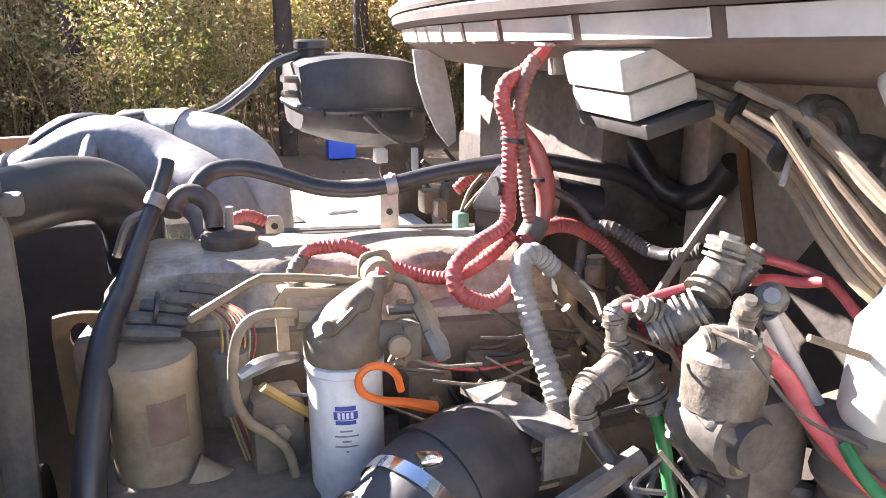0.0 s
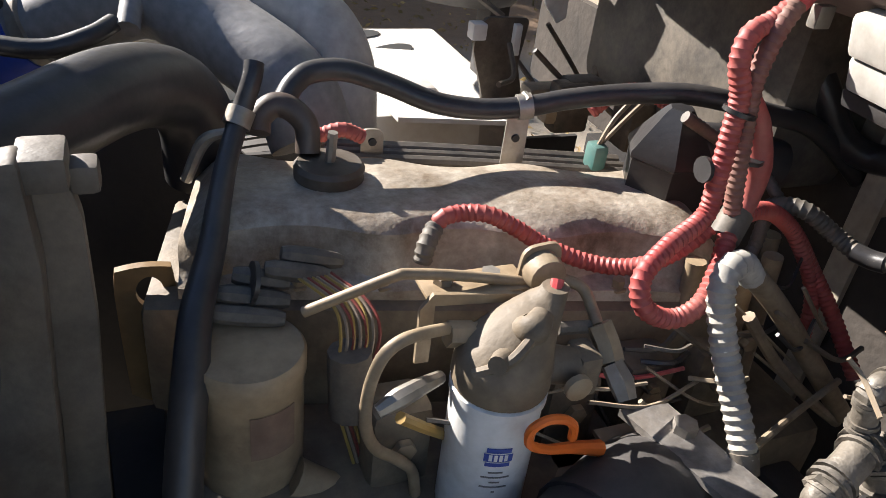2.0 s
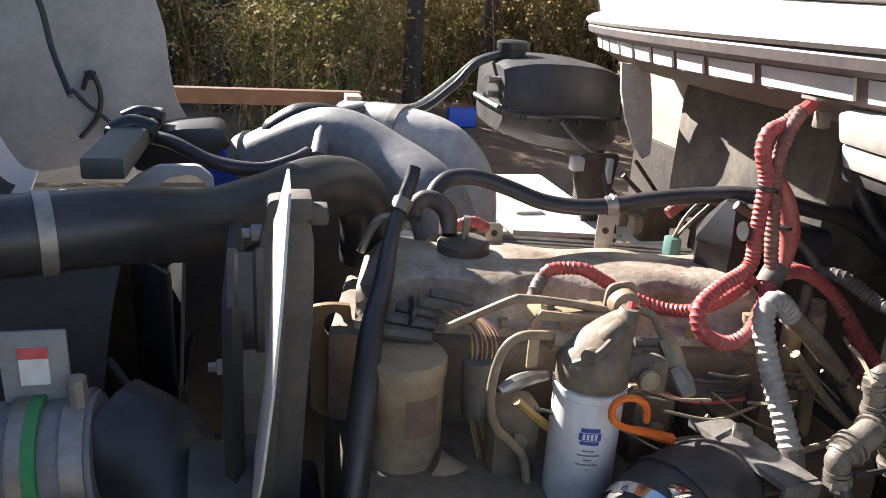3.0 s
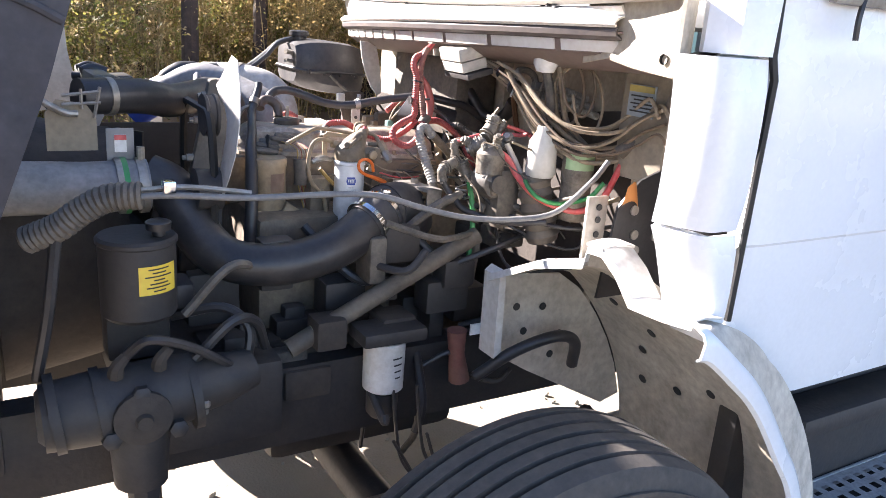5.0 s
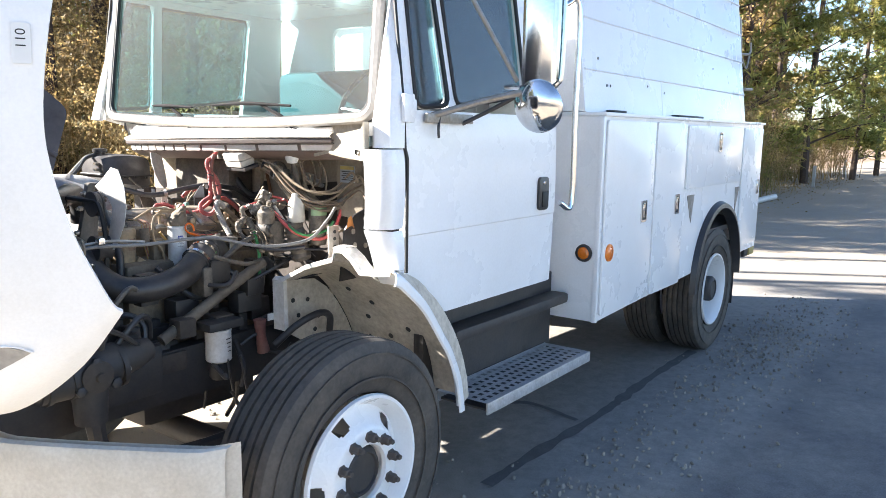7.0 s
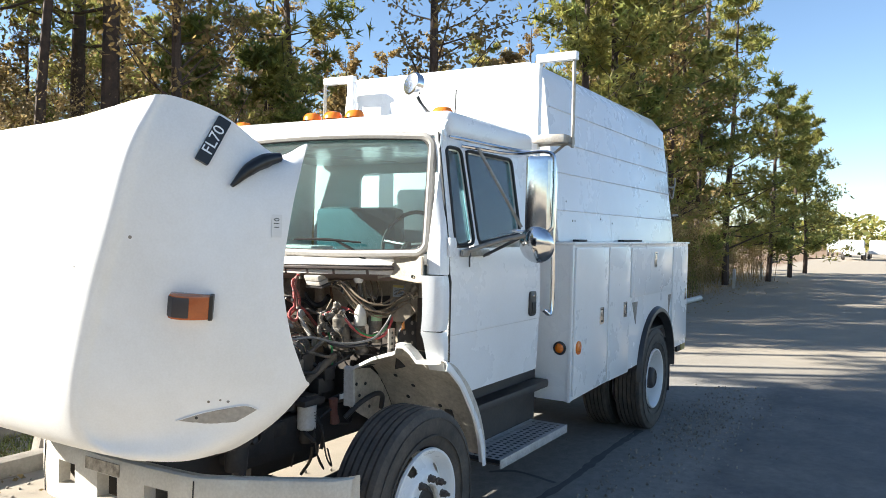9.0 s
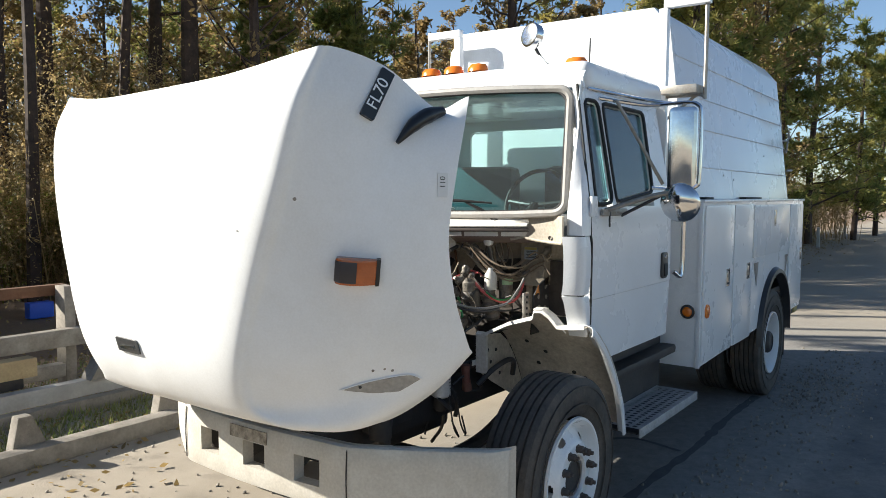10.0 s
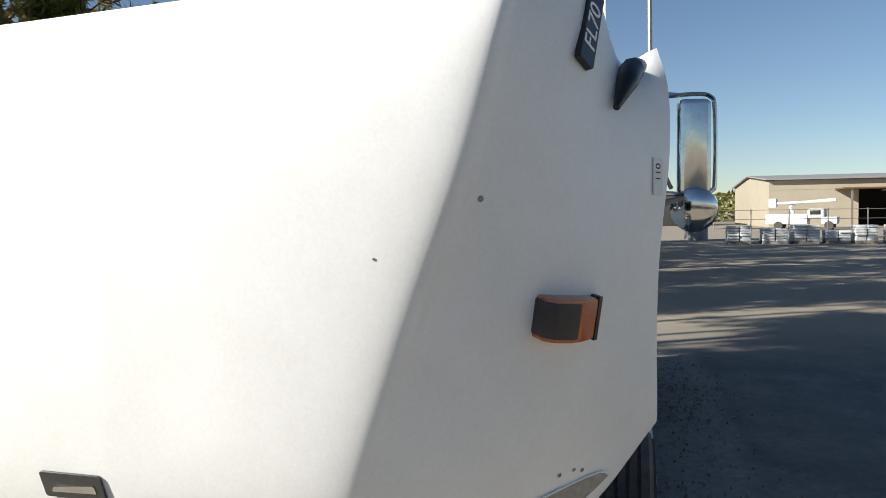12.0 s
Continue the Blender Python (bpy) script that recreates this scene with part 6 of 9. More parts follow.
part("red_loom", ribbed([(0.237, -0.070, 1.441), (0.264, -0.055, 1.441), (0.295, -0.045, 1.439), (0.336, -0.033, 1.422), (0.378, -0.030, 1.391), (0.411, -0.040, 1.349), (0.438, -0.070, 1.300), (0.448, -0.120, 1.247)], 0.0085), M_RED, engine)
part("red_loom", ribbed([(0.372, -0.030, 1.396), (0.402, -0.040, 1.354), (0.420, -0.050, 1.312), (0.420, -0.060, 1.262)], 0.0078), M_RED, engine)
part("black_loom", ribbed([(0.261, 0.060, 1.497), (0.305, 0.050, 1.473), (0.352, 0.030, 1.449), (0.368, 0.000, 1.421)], 0.0065), M_DKLOOM, engine)
part("black_loom", ribbed([(0.356, 0.000, 1.412), (0.363, -0.015, 1.422), (0.376, -0.035, 1.423), (0.400, -0.055, 1.406), (0.408, -0.090, 1.399), (0.415, -0.120, 1.406), (0.427, -0.150, 1.420)], 0.0088), M_DKLOOM, engine, "dark dusty corrugated loom")
part("tape_wrap", tube([(0.404, -0.083, 1.400), (0.410, -0.100, 1.400), (0.413, -0.115, 1.404)], 0.0105, 10), M_RUBBER, engine)
part("black_loom", ribbed([(0.347, -0.010, 1.404), (0.342, -0.015, 1.376), (0.337, -0.020, 1.357), (0.351, -0.030, 1.309)], 0.007), M_DKLOOM, engine)
part("grey_loom", ribbed([(0.247, -0.105, 1.405), (0.221, -0.112, 1.428), (0.201, -0.118, 1.428), (0.194, -0.125, 1.408), (0.196, -0.140, 1.375), (0.200, -0.165, 1.336), (0.202, -0.190, 1.304), (0.201, -0.210, 1.279)], 0.0118, 0.009), M_GREYLOOM, engine, "thick grey corrugated loom bending over")
part("loom_sleeve", tube([(0.201, -0.203, 1.288), (0.201, -0.213, 1.270)], 0.0145, 12), M_DKLOOM, engine)
part("tan_tube", tube([(0.253, -0.100, 1.404), (0.310, -0.100, 1.352), (0.376, -0.110, 1.279), (0.458, -0.120, 1.189)], 0.0118, 10), M_TANLOOM, engine, "dusty tan rubber tube")
part("tan_tube", tube([(0.270, -0.100, 1.351), (0.328, -0.105, 1.285), (0.397, -0.115, 1.222), (0.455, -0.120, 1.177)], 0.0065, 8), M_TANLOOM, engine)
part("tan_tube", tube([(0.218, -0.200, 1.282), (0.314, -0.160, 1.264), (0.405, -0.130, 1.262)], 0.004, 8), M_TANLOOM, engine)
part("red_loom", ribbed([(-0.085, 0.245, 1.412), (-0.06, 0.24, 1.42), (-0.035, 0.245, 1.408)], 0.008), M_RED, engine)
for k, (x, y) in enumerate(((0.30, -0.05), (0.345, -0.04), (0.375, 0.0), (0.25, -0.03))):
    part("brown_pipe", tube([(x, y, 1.375), (x + 0.005, y - 0.005, 1.28), (x + 0.01, y - 0.02, 1.1)], 0.013 - 0.002 * (k % 2), 10), M_TAN, engine)

# lifting eye
eye_hole = [(-0.281 + 0.013 * math.cos(a), 1.321 + 0.018 * math.sin(a)) for a in np.linspace(0, 2 * math.pi, 25)[:-1]]
eye_out = []
for a in np.linspace(0, 2 * math.pi, 25)[:-1]:
    c_, s_ = math.cos(a), math.sin(a)
    k_ = 1 / max(abs(c_), abs(s_)) ** 0.7
    eye_out.append((-0.285 + 0.028 * c_ * k_, 1.321 + (0.030 if s_ > 0 else 0.14) * s_ * k_))
part("lifting_eye", ring_plate(eye_out, eye_hole, 0.105, 0.114), mat("rusty_tan_bracket", (0.20, 0.12, 0.045), 0.6, second=(0.11, 0.07, 0.035), scale=14, fine=80, bump=0.3), engine, "rusty tan lifting bracket with an oval hole")
# canisters on the near side
c1 = part("canister", lathe([(0, -0.30), (0.048, -0.30), (0.049, -0.03), (0.051, -0.022), (0.051, -0.004), (0.048, 0.0), (0, 0.001)], at=(-0.207, -0.018, 1.339), seg=40), M_TAN, engine, "dusty tan cylindrical canister")
part("canister_label", sheet([[(-0.207 + 0.0495 * math.cos(a), -0.018 + 0.0495 * math.sin(a), z) for a in np.linspace(radians(262), radians(312), 8)] for z in (1.300, 1.25)], thick=0.0004), mat("faded_red_label", (0.17, 0.10, 0.07), 0.7, dust=DUST, dust_amount=0.6), c1)
part("outlet_elbow", tube([(-0.175, -0.055, 1.205), (-0.150, -0.06, 1.19), (-0.129, -0.062, 1.185), (-0.099, -0.070, 1.182), (-0.085, -0.075, 1.153), (-0.083, -0.076, 1.10)], [0.020, 0.018, 0.014, 0.012, 0.012, 0.012], 12), M_TAN, c1)
part("canister_foot", box((-0.26, -0.07, 1.02), (-0.15, 0.04, 1.05), 0.01), M_ENGINE, c1)
nf = part("fuel_filter", lathe([(0, -0.235), (0.034, -0.235), (0.0395, -0.225), (0.0405, -0.20), (0.0405, -0.012), (0.0425, -0.010), (0.0425, -0.002), (0.039, 0.0), (0, 0.0)], at=(-0.012, -0.117, 1.345), seg=36), M_FILTER, engine, "white spin-on fuel filter with blue printing")


def on_can(c, r, ang, z):
    a = radians(ang)
    n = Vector((math.cos(a), math.sin(a), 0))
    return frame_at(Vector((c[0], c[1], z)) + n * r, Vector((-math.sin(a), math.cos(a), 0)), n)


def on_can_band(c, r, a0, a1, z0, z1, name, material, parent, n=8):
    return part(name, sheet([[(c[0] + r * math.cos(radians(a)), c[1] + r * math.sin(radians(a)), z) for a in np.linspace(a0, a1, n)] for z in (z0, z1)], thick=0.0004, flip=True), material, parent)


NC = (-0.012, -0.117)
badge_ = on_can_band(NC, 0.0411, 240, 270, 1.2835, 1.3045, "printed_badge", M_BLUE, nf, 12)
for a0, a1 in ((237.5, 240), (270, 272.5)):
    on_can_band(NC, 0.0411, a0, a1, 1.2895, 1.2985, "printed_mark", M_BLUE, nf, 3)
for z0, z1 in ((1.2885, 1.2892), (1.2988, 1.2995)):
    on_can_band(NC, 0.0416, 238, 272, z0, z1, "pale_line", M_FILTER, nf, 12)
for k in range(4):
    on_can_band(NC, 0.0416, 243.5 + 6.2 * k, 247.5 + 6.2 * k, 1.2905, 1.2975, "pale_bar", M_FILTER, nf, 3)
for k, (a0, a1) in enumerate(((246, 264), (238, 273), (249, 262), (238, 272), (254, 258))):
    on_can_band(NC, 0.0411, a0, a1, 1.275 - 0.006 * k, 1.2765 - 0.006 * k, "print_line", M_GREYCAST, nf)
# filter head and its fittings
rings_ = []
for z, cx, cy, r in ((1.346, -0.012, -0.117, 0.0415), (1.352, -0.012, -0.117, 0.043), (1.366, -0.012, -0.117, 0.0425), (1.374, -0.011, -0.117, 0.0415), (1.386, -0.006, -0.115, 0.036), (1.398, 0.004, -0.112, 0.029), (1.408, 0.014, -0.109, 0.023), (1.416, 0.024, -0.106, 0.017), (1.420, 0.030, -0.105, 0.013), (1.426, 0.033, -0.104, 0.0115), (1.4265, 0.033, -0.104, 0.001)):
    rings_.append([(cx + r * math.cos(a), cy + r * math.sin(a), z) for a in np.linspace(0, 2 * math.pi, 29)])
fh = part("filter_head", sheet(rings_), M_ENGINE, engine, "dusty cast filter head")
part("head_boss", tube([(-0.022, -0.135, 1.384), (-0.034, -0.146, 1.389)], [0.011, 0.008], 12), M_ENGINE, fh)
part("head_boss", tube([(0.000, -0.122, 1.398), (0.004, -0.130, 1.408), (0.014, -0.122, 1.414)], [0.014, 0.0135, 0.009], 14), M_ENGINE, fh)
part("head_rib", tube([(-0.046, -0.133, 1.372), (-0.020, -0.145, 1.392), (0.018, -0.125, 1.415)], 0.005, 8), M_ENGINE, fh)
part("outlet_port", tube([(0.020, -0.128, 1.366), (0.045, -0.136, 1.364), (0.052, -0.138, 1.363)], [0.017, 0.0165, 0.014], 14), M_ENGINE, fh)
part("port_block", box((0.044, -0.150, 1.338), (0.066, -0.118, 1.380), 0.006), M_ENGINE, fh)
part("port_plug", lathe([(0.012, 0), (0.012, 0.006), (0.009, 0.008), (0, 0.009)], at=(0.036, -0.158, 1.364), axis="y", seg=12), M_TAN, fh)
part("sensor_stub", tube([(0.04, -0.11, 1.385), (0.075, -0.112, 1.383)], 0.006, 8), M_DKLOOM, fh)
part("banjo", lathe([(0.018, -0.010), (0.019, 0.0), (0.017, 0.010), (0.008, 0.014), (0, 0.014)], at=(0.042, -0.068, 1.415), axis="y", seg=18), M_TAN, fh)
part("banjo_plate", plate(round_poly([(0.020, 1.385), (0.024, 1.436), (0.060, 1.440), (0.066, 1.40), (0.06, 1.385)], 0.012), -0.060, -0.056), M_TAN, fh)
part("red_tip", tube([(0.036, -0.100, 1.430), (0.031, -0.108, 1.418)], 0.0055, 8), M_REDHOSE, fh, "red rubber tip")
part("fuel_line", tube([(-0.160, -0.025, 1.373), (-0.120, -0.040, 1.399), (-0.090, -0.050, 1.417), (-0.076, -0.052, 1.419), (-0.028, -0.058, 1.414), (0.034, -0.065, 1.403)], 0.0050, 10), M_TAN, engine, "tan steel fuel line")
part("fuel_line", tube([(0.033, -0.068, 1.402), (0.040, -0.070, 1.418), (0.061, -0.075, 1.409), (0.075, -0.085, 1.404), (0.079, -0.100, 1.391), (0.075, -0.118, 1.387)], 0.0055, 10), M_TAN, engine)
part("line_nut", tube([(0.075, -0.118, 1.390), (0.079, -0.130, 1.377), (0.079, -0.143, 1.366)], 0.0115, 6), M_TAN, engine)
part("line_nut", tube([(0.077, -0.145, 1.368), (0.081, -0.158, 1.357), (0.082, -0.170, 1.347)], [0.010, 0.0115, 0.009], 6), M_STEEL, engine)
part("fuel_line", tube([(-0.046, -0.090, 1.387), (-0.083, -0.105, 1.398), (-0.104, -0.110, 1.397), (-0.118, -0.112, 1.384), (-0.126, -0.112, 1.355), (-0.127, -0.112, 1.317), (-0.116, -0.110, 1.284), (-0.093, -0.105, 1.258), (-0.075, -0.100, 1.232), (-0.068, -0.100, 1.194)], 0.0055, 10), M_TAN, engine)
part("line_nut", tube([(-0.056, -0.095, 1.385), (-0.034, -0.095, 1.381)], 0.0115, 6), M_TAN, engine)
part("line_collar", tube([(-0.034, -0.095, 1.381), (-0.014, -0.094, 1.382)], 0.0095, 12), M_TAN, engine)
part("head_bracket", plate([(-0.075, 1.342), (-0.062, 1.342), (-0.062, 1.402), (0.02, 1.394), (0.02, 1.402), (-0.064, 1.414), (-0.075, 1.40)], -0.078, -0.074), M_TAN, engine, "folded steel filter bracket")
part("head_bracket", box((-0.066, -0.074, 1.400), (0.03, -0.035, 1.4045), 0.002), M_TAN, engine)
for x_ in (-0.045, 0.0):
    part("bracket_bolt", lathe([(0.009, 0), (0.009, 0.006), (0, 0.007)], at=(x_, -0.05, 1.4045), seg=6), M_STEEL, engine)
part("yellow_line", tube([(-0.100, -0.120, 1.325), (-0.073, -0.110, 1.297), (-0.042, -0.100, 1.268)], 0.0055, 8), mat("ochre_line", (0.40, 0.24, 0.05), 0.5, dust=DUST, dust_amount=0.3), engine, "ochre plastic fuel line")
part("valve_tap", tube([(-0.122, -0.125, 1.342), (-0.104, -0.122, 1.349), (-0.085, -0.115, 1.350), (-0.059, -0.100, 1.343)], [0.006, 0.009, 0.008, 0.006], 8), M_STEEL, engine)
part("orange_cord", tube([(0.032, -0.175, 1.322), (0.026, -0.180, 1.342), (0.014, -0.182, 1.354), (-0.002, -0.182, 1.357), (-0.013, -0.180, 1.347), (-0.010, -0.178, 1.329), (0.009, -0.175, 1.315), (0.040, -0.170, 1.303), (0.073, -0.165, 1.288)], [0.0042] * 7 + [0.0055, 0.0075], 8), M_ORANGE, engine, "orange plastic pull cord")
# connectors and wires by the canister
random.seed(3)
for (x_, y_, z_), (u_, v_, w_) in (((-0.225, 0.030, 1.364), (-0.163, 0.020, 1.353)), ((-0.182, 0.040, 1.378), (-0.124, 0.032, 1.368)), ((-0.165, 0.050, 1.386), (-0.108, 0.045, 1.373)), ((-0.21, 0.045, 1.372), (-0.16, 0.035, 1.362)), ((-0.235, 0.02, 1.352), (-0.17, 0.005, 1.345))):
    a, b = Vector((x_, y_, z_)), Vector((u_, v_, w_))
    part("connector", tube([a, a.lerp(b, 0.15), a.lerp(b, 0.5), a.lerp(b, 0.85), b], [0.007, 0.0095, 0.010, 0.0085, 0.006], 8), M_DKLOOM, engine, "dusty dark wiring connector")
part("cable_tie", tube([(-0.196, 0.03, 1.372), (-0.192, 0.03, 1.371)], 0.020, 10), M_BLACK, engine)
for k in range(9):
    c = [(0.32, 0.22, 0.06), (0.25, 0.2, 0.15), (0.22, 0.05, 0.04)][k % 3]
    x = -0.135 + 0.004 * k
    part("wire", tube([(x - 0.02, 0.03, 1.372), (x + 0.004, -0.01, 1.365), (x + 0.006 + 0.002 * (k % 3), -0.035, 1.345), (x, -0.045, 1.29), (x + 0.02, -0.05, 1.20)], 0.0016, 5), mat("wire", c, 0.5, bump=0), engine)
part("wire_wrap", tube([(-0.122, -0.04, 1.335), (-0.120, -0.045, 1.265)], 0.020, 10), M_DKLOOM, engine)
part("injector_line", tube([(0.10, -0.075, 1.297), (0.135, -0.085, 1.287), (0.173, -0.088, 1.282), (0.22, -0.09, 1.285)], 0.0025, 6), M_REDHOSE, engine)
for k in range(5):
    x = -0.11 + 0.09 * k
    part("manifold_boss", box((x, -0.085, 1.19), (x + 0.06, -0.035, 1.29), 0.012), M_ENGINE, engine)
    part("bolt", lathe([(0.011, 0), (0.011, 0.008), (0.006, 0.009), (0, 0.009)], at=(x + 0.03, -0.086, 1.25), axis="y", seg=6), M_TAN, engine)
# plate with a bolt beside the compressor
pb = part("support_bracket", plate([(0.120, -0.125), (0.172, -0.130), (0.200, -0.252), (0.155, -0.256)], 1.277, 1.285, "z"), M_GREYCAST, engine, "bright steel support bracket")
part("bracket_side", plate([(0.155, 1.235), (0.195, 1.235), (0.200, 1.284), (0.155, 1.284)], -0.260, -0.255), M_GREYCAST, pb)
part("bolt", lathe([(0.012, 0), (0.012, 0.01), (0, 0.011)], at=(0.165, -0.165, 1.285), seg=6), M_STEEL, pb)
comp = part("compressor", box((0.06, -0.16, 1.02), (0.24, -0.06, 1.20), 0.02), M_TAN, engine, "tan cast air compressor")
for k in range(5):
    part("cooling_fin", box((0.10, -0.235, 1.205 + 0.012 * k), (0.19, -0.12, 1.211 + 0.012 * k), 0.002), M_TAN, comp)

# charge-air pipe and its hoses on the near side
cac = part("charge_pipe", tube([(-0.53, -0.10, 1.31), (-0.479, -0.125, 1.285), (-0.450, -0.175, 1.223), (-0.415, -0.225, 1.166), (-0.360, -0.270, 1.135), (-0.258, -0.300, 1.130), (-0.156, -0.300, 1.147), (-0.075, -0.278, 1.172), (-0.010, -0.253, 1.203)], [0.060, 0.058, 0.056, 0.054, 0.052, 0.052, 0.053, 0.055, 0.057], 22), M_RUBBER, engine, "large black charge-air pipe")
part("rubber_elbow", tube([(-0.024, -0.258, 1.196), (0.012, -0.245, 1.214), (0.042, -0.228, 1.226), (0.075, -0.215, 1.231), (0.11, -0.195, 1.226), (0.15, -0.165, 1.20), (0.18, -0.14, 1.16)], [0.060, 0.063, 0.066, 0.068, 0.067, 0.063, 0.060], 24), M_TANK, cac, "black rubber elbow with band clamps")
for a, b in (((-0.020, -0.2565, 1.198), (-0.008, -0.252, 1.204)), ((0.020, -0.241, 1.2175), (0.032, -0.234, 1.2225))):
    part("band_clamp", tube([a, b], 0.0672, 24), M_CHROME, cac)
part("clamp_bolt", box((0.022, -0.262, 1.279), (0.045, -0.243, 1.291), 0.003), M_CHROME, cac)
part("elbow_rib", tube([(0.052, -0.224, 1.2285), (0.059, -0.221, 1.2295)], 0.0705, 24), M_TANK, cac)
rp = part("radiator_pipe", tube([(-0.86, -0.12, 1.30), (-0.748, -0.12, 1.298), (-0.65, -0.12, 1.295), (-0.53, -0.12, 1.30)], 0.060, 22), M_PIPE, truck, "dusty grey metal radiator pipe")
for x in (-0.60, -0.555):
    part("hose_clamp", tube([(x, -0.12, 1.297), (x + 0.02, -0.12, 1.298)], 0.066, 24), M_STEEL, rp)
part("clamp_screw", lathe([(0.009, 0), (0.009, 0.03), (0, 0.03)], at=(-0.545, -0.13, 1.36), seg=8), M_STEEL, rp)
part("paint_mark", tube([(-0.587, -0.12, 1.2975), (-0.575, -0.12, 1.298)], 0.0665, 24), M_GREEN, rp)

# steering reservoir
ps = part("steering_reservoir", lathe([(0, -0.175), (0.070, -0.175), (0.079, -0.165), (0.080, -0.01), (0.084, -0.006), (0.084, 0.002), (0.078, 0.008), (0, 0.012)], at=(-0.59, -0.32, 1.228), seg=36), M_FRAME, truck, "black steel power-steering reservoir with a yellow sticker")
part("filler_cap", lathe([(0.014, 0), (0.014, 0.012), (0.026, 0.014), (0.027, 0.03), (0.02, 0.034), (0, 0.034)], at=(-0.55, -0.35, 1.238), seg=18), M_BLACK, ps)
sk = part("sticker", sheet([[(-0.59 + 0.0806 * math.cos(a), -0.32 + 0.0806 * math.sin(a), z) for a in np.linspace(radians(262), radians(325), 12)] for z in (1.185, 1.122)], thick=0.0005), M_YELLOW, ps, "yellow printed instruction sticker")
for k, w in enumerate((34, 22, 44, 18, 30, 40, 20)):
    part("print_bar", sheet([[(-0.59 + 0.0811 * math.cos(a), -0.32 + 0.0811 * math.sin(a), z) for a in np.linspace(radians(293 - w / 2), radians(293 + w / 2), 6)] for z in (1.179 - 0.008 * k, 1.176 - 0.008 * k)], thick=0.0003), M_INK, sk)
part("mount", box((-0.66, -0.30, 0.93), (-0.52, -0.22, 1.06), 0.02), M_FRAME, ps)
gb = tube([(-0.80, -0.43, 0.895), (-0.70, -0.43, 0.90), (-0.55, -0.43, 0.91), (-0.50, -0.43, 0.915)], [0.070, 0.078, 0.078, 0.070], 24)
tube([(-0.50, -0.43, 0.915), (-0.44, -0.43, 0.92), (-0.37, -0.42, 0.93)], [0.066, 0.058, 0.045], 18, 3, gb)
tube([(-0.62, -0.45, 0.92), (-0.62, -0.45, 0.80), (-0.62, -0.45, 0.72)], [0.075, 0.06, 0.055], 16, 3, gb)
sb = part("steering_box", gb, M_FRAME, truck, "greasy black steering gear box")
part("gear_cap", lathe([(0, 0), (0.07, 0), (0.07, 0.05), (0.05, 0.07), (0, 0.07)], at=(-0.74, -0.43, 0.90), axis="x", seg=18, m=Matrix.Translation((-0.74, -0.43, 0.9)) @ Matrix.Rotation(math.pi, 4, "Z") @ Matrix.Translation((0.74, 0.43, -0.9))), M_FRAME, sb)
for p in ((-0.62, -0.50, 0.95), (-0.55, -0.50, 0.86), (-0.68, -0.5, 0.86)):
    part("gear_bolt", lathe([(0.02, 0), (0.02, 0.015), (0.012, 0.02), (0, 0.02)], at=p, axis="y", seg=6), M_FRAME, sb)
for x_ in (-0.785, -0.70, -0.60, -0.515):
    part("gear_band", tube([(x_, -0.43, 0.9), (x_ + 0.018, -0.43, 0.902)], 0.084, 20, 1), M_FRAME, sb)
for k in range(6):
    a_ = radians(200 + 28 * k)
    part("cover_bolt", lathe([(0, 0), (0.011, 0), (0.011, 0.012), (0.007, 0.016), (0, 0.016)], at=(-0.497, -0.43 + 0.062 * math.cos(a_), 0.915 + 0.062 * math.sin(a_)), axis="x", seg=6), M_STEEL, sb)
for x_, z_ in ((-0.66, 0.985), (-0.575, 0.99)):
    part("port_fitting", tube([(x_, -0.45, z_ - 0.02), (x_, -0.46, z_ + 0.01), (x_ + 0.02, -0.46, z_ + 0.035)], [0.018, 0.015, 0.011], 8), M_GRIMESHADE, sb)
part("side_cover", lathe([(0, 0), (0.058, 0), (0.058, 0.012), (0.040, 0.020), (0.018, 0.022), (0.015, 0.034), (0, 0.035)], seg=20, m=Matrix.Translation((-0.62, -0.505, 0.90)) @ Matrix.Rotation(radians(90), 4, "X")), M_GRIMESHADE, sb, "greasy round gear cover")
part("power_hose", tube([(-0.64, -0.46, 1.02), (-0.60, -0.49, 1.06), (-0.52, -0.48, 1.03), (-0.44, -0.46, 0.97), (-0.36, -0.42, 0.90)], 0.010, 8), M_RUBBER, sb)
part("pitman_arm", tube([(-0.62, -0.46, 0.82), (-0.60, -0.48, 0.62), (-0.45, -0.50, 0.50)], [0.04, 0.03, 0.03], 8), M_FRAME, sb)
part("power_hose", tube([(-0.50, -0.44, 0.98), (-0.42, -0.45, 1.06), (-0.36, -0.42, 1.04), (-0.32, -0.36, 0.95)], 0.012, 8), M_RUBBER, sb)
part("power_hose", tube([(-0.52, -0.30, 1.03), (-0.42, -0.36, 1.06), (-0.37, -0.40, 1.02), (-0.38, -0.42, 0.94)], 0.012, 8), M_RUBBER, sb)
part("corrugated_sleeve", ribbed([(-0.80, -0.33, 1.24), (-0.74, -0.36, 1.272), (-0.70, -0.375, 1.305), (-0.65, -0.395, 1.335), (-0.59, -0.415, 1.342)], 0.026, 0.012), M_DKLOOM, truck, "dark corrugated hose sleeve")
part("washer_hose", tube([(-0.80, -0.36, 0.95), (-0.77, -0.37, 1.10), (-0.745, -0.36, 1.26)], 0.012, 8), M_RUBBER, truck)
M_HOSEGREY = mat("grey_slack_hose", (0.14, 0.14, 0.145), 0.5, second=(0.09, 0.09, 0.09), scale=14, fine=80, dust=(0.4, 0.37, 0.32), dust_amount=0.3, dust_scale=10)
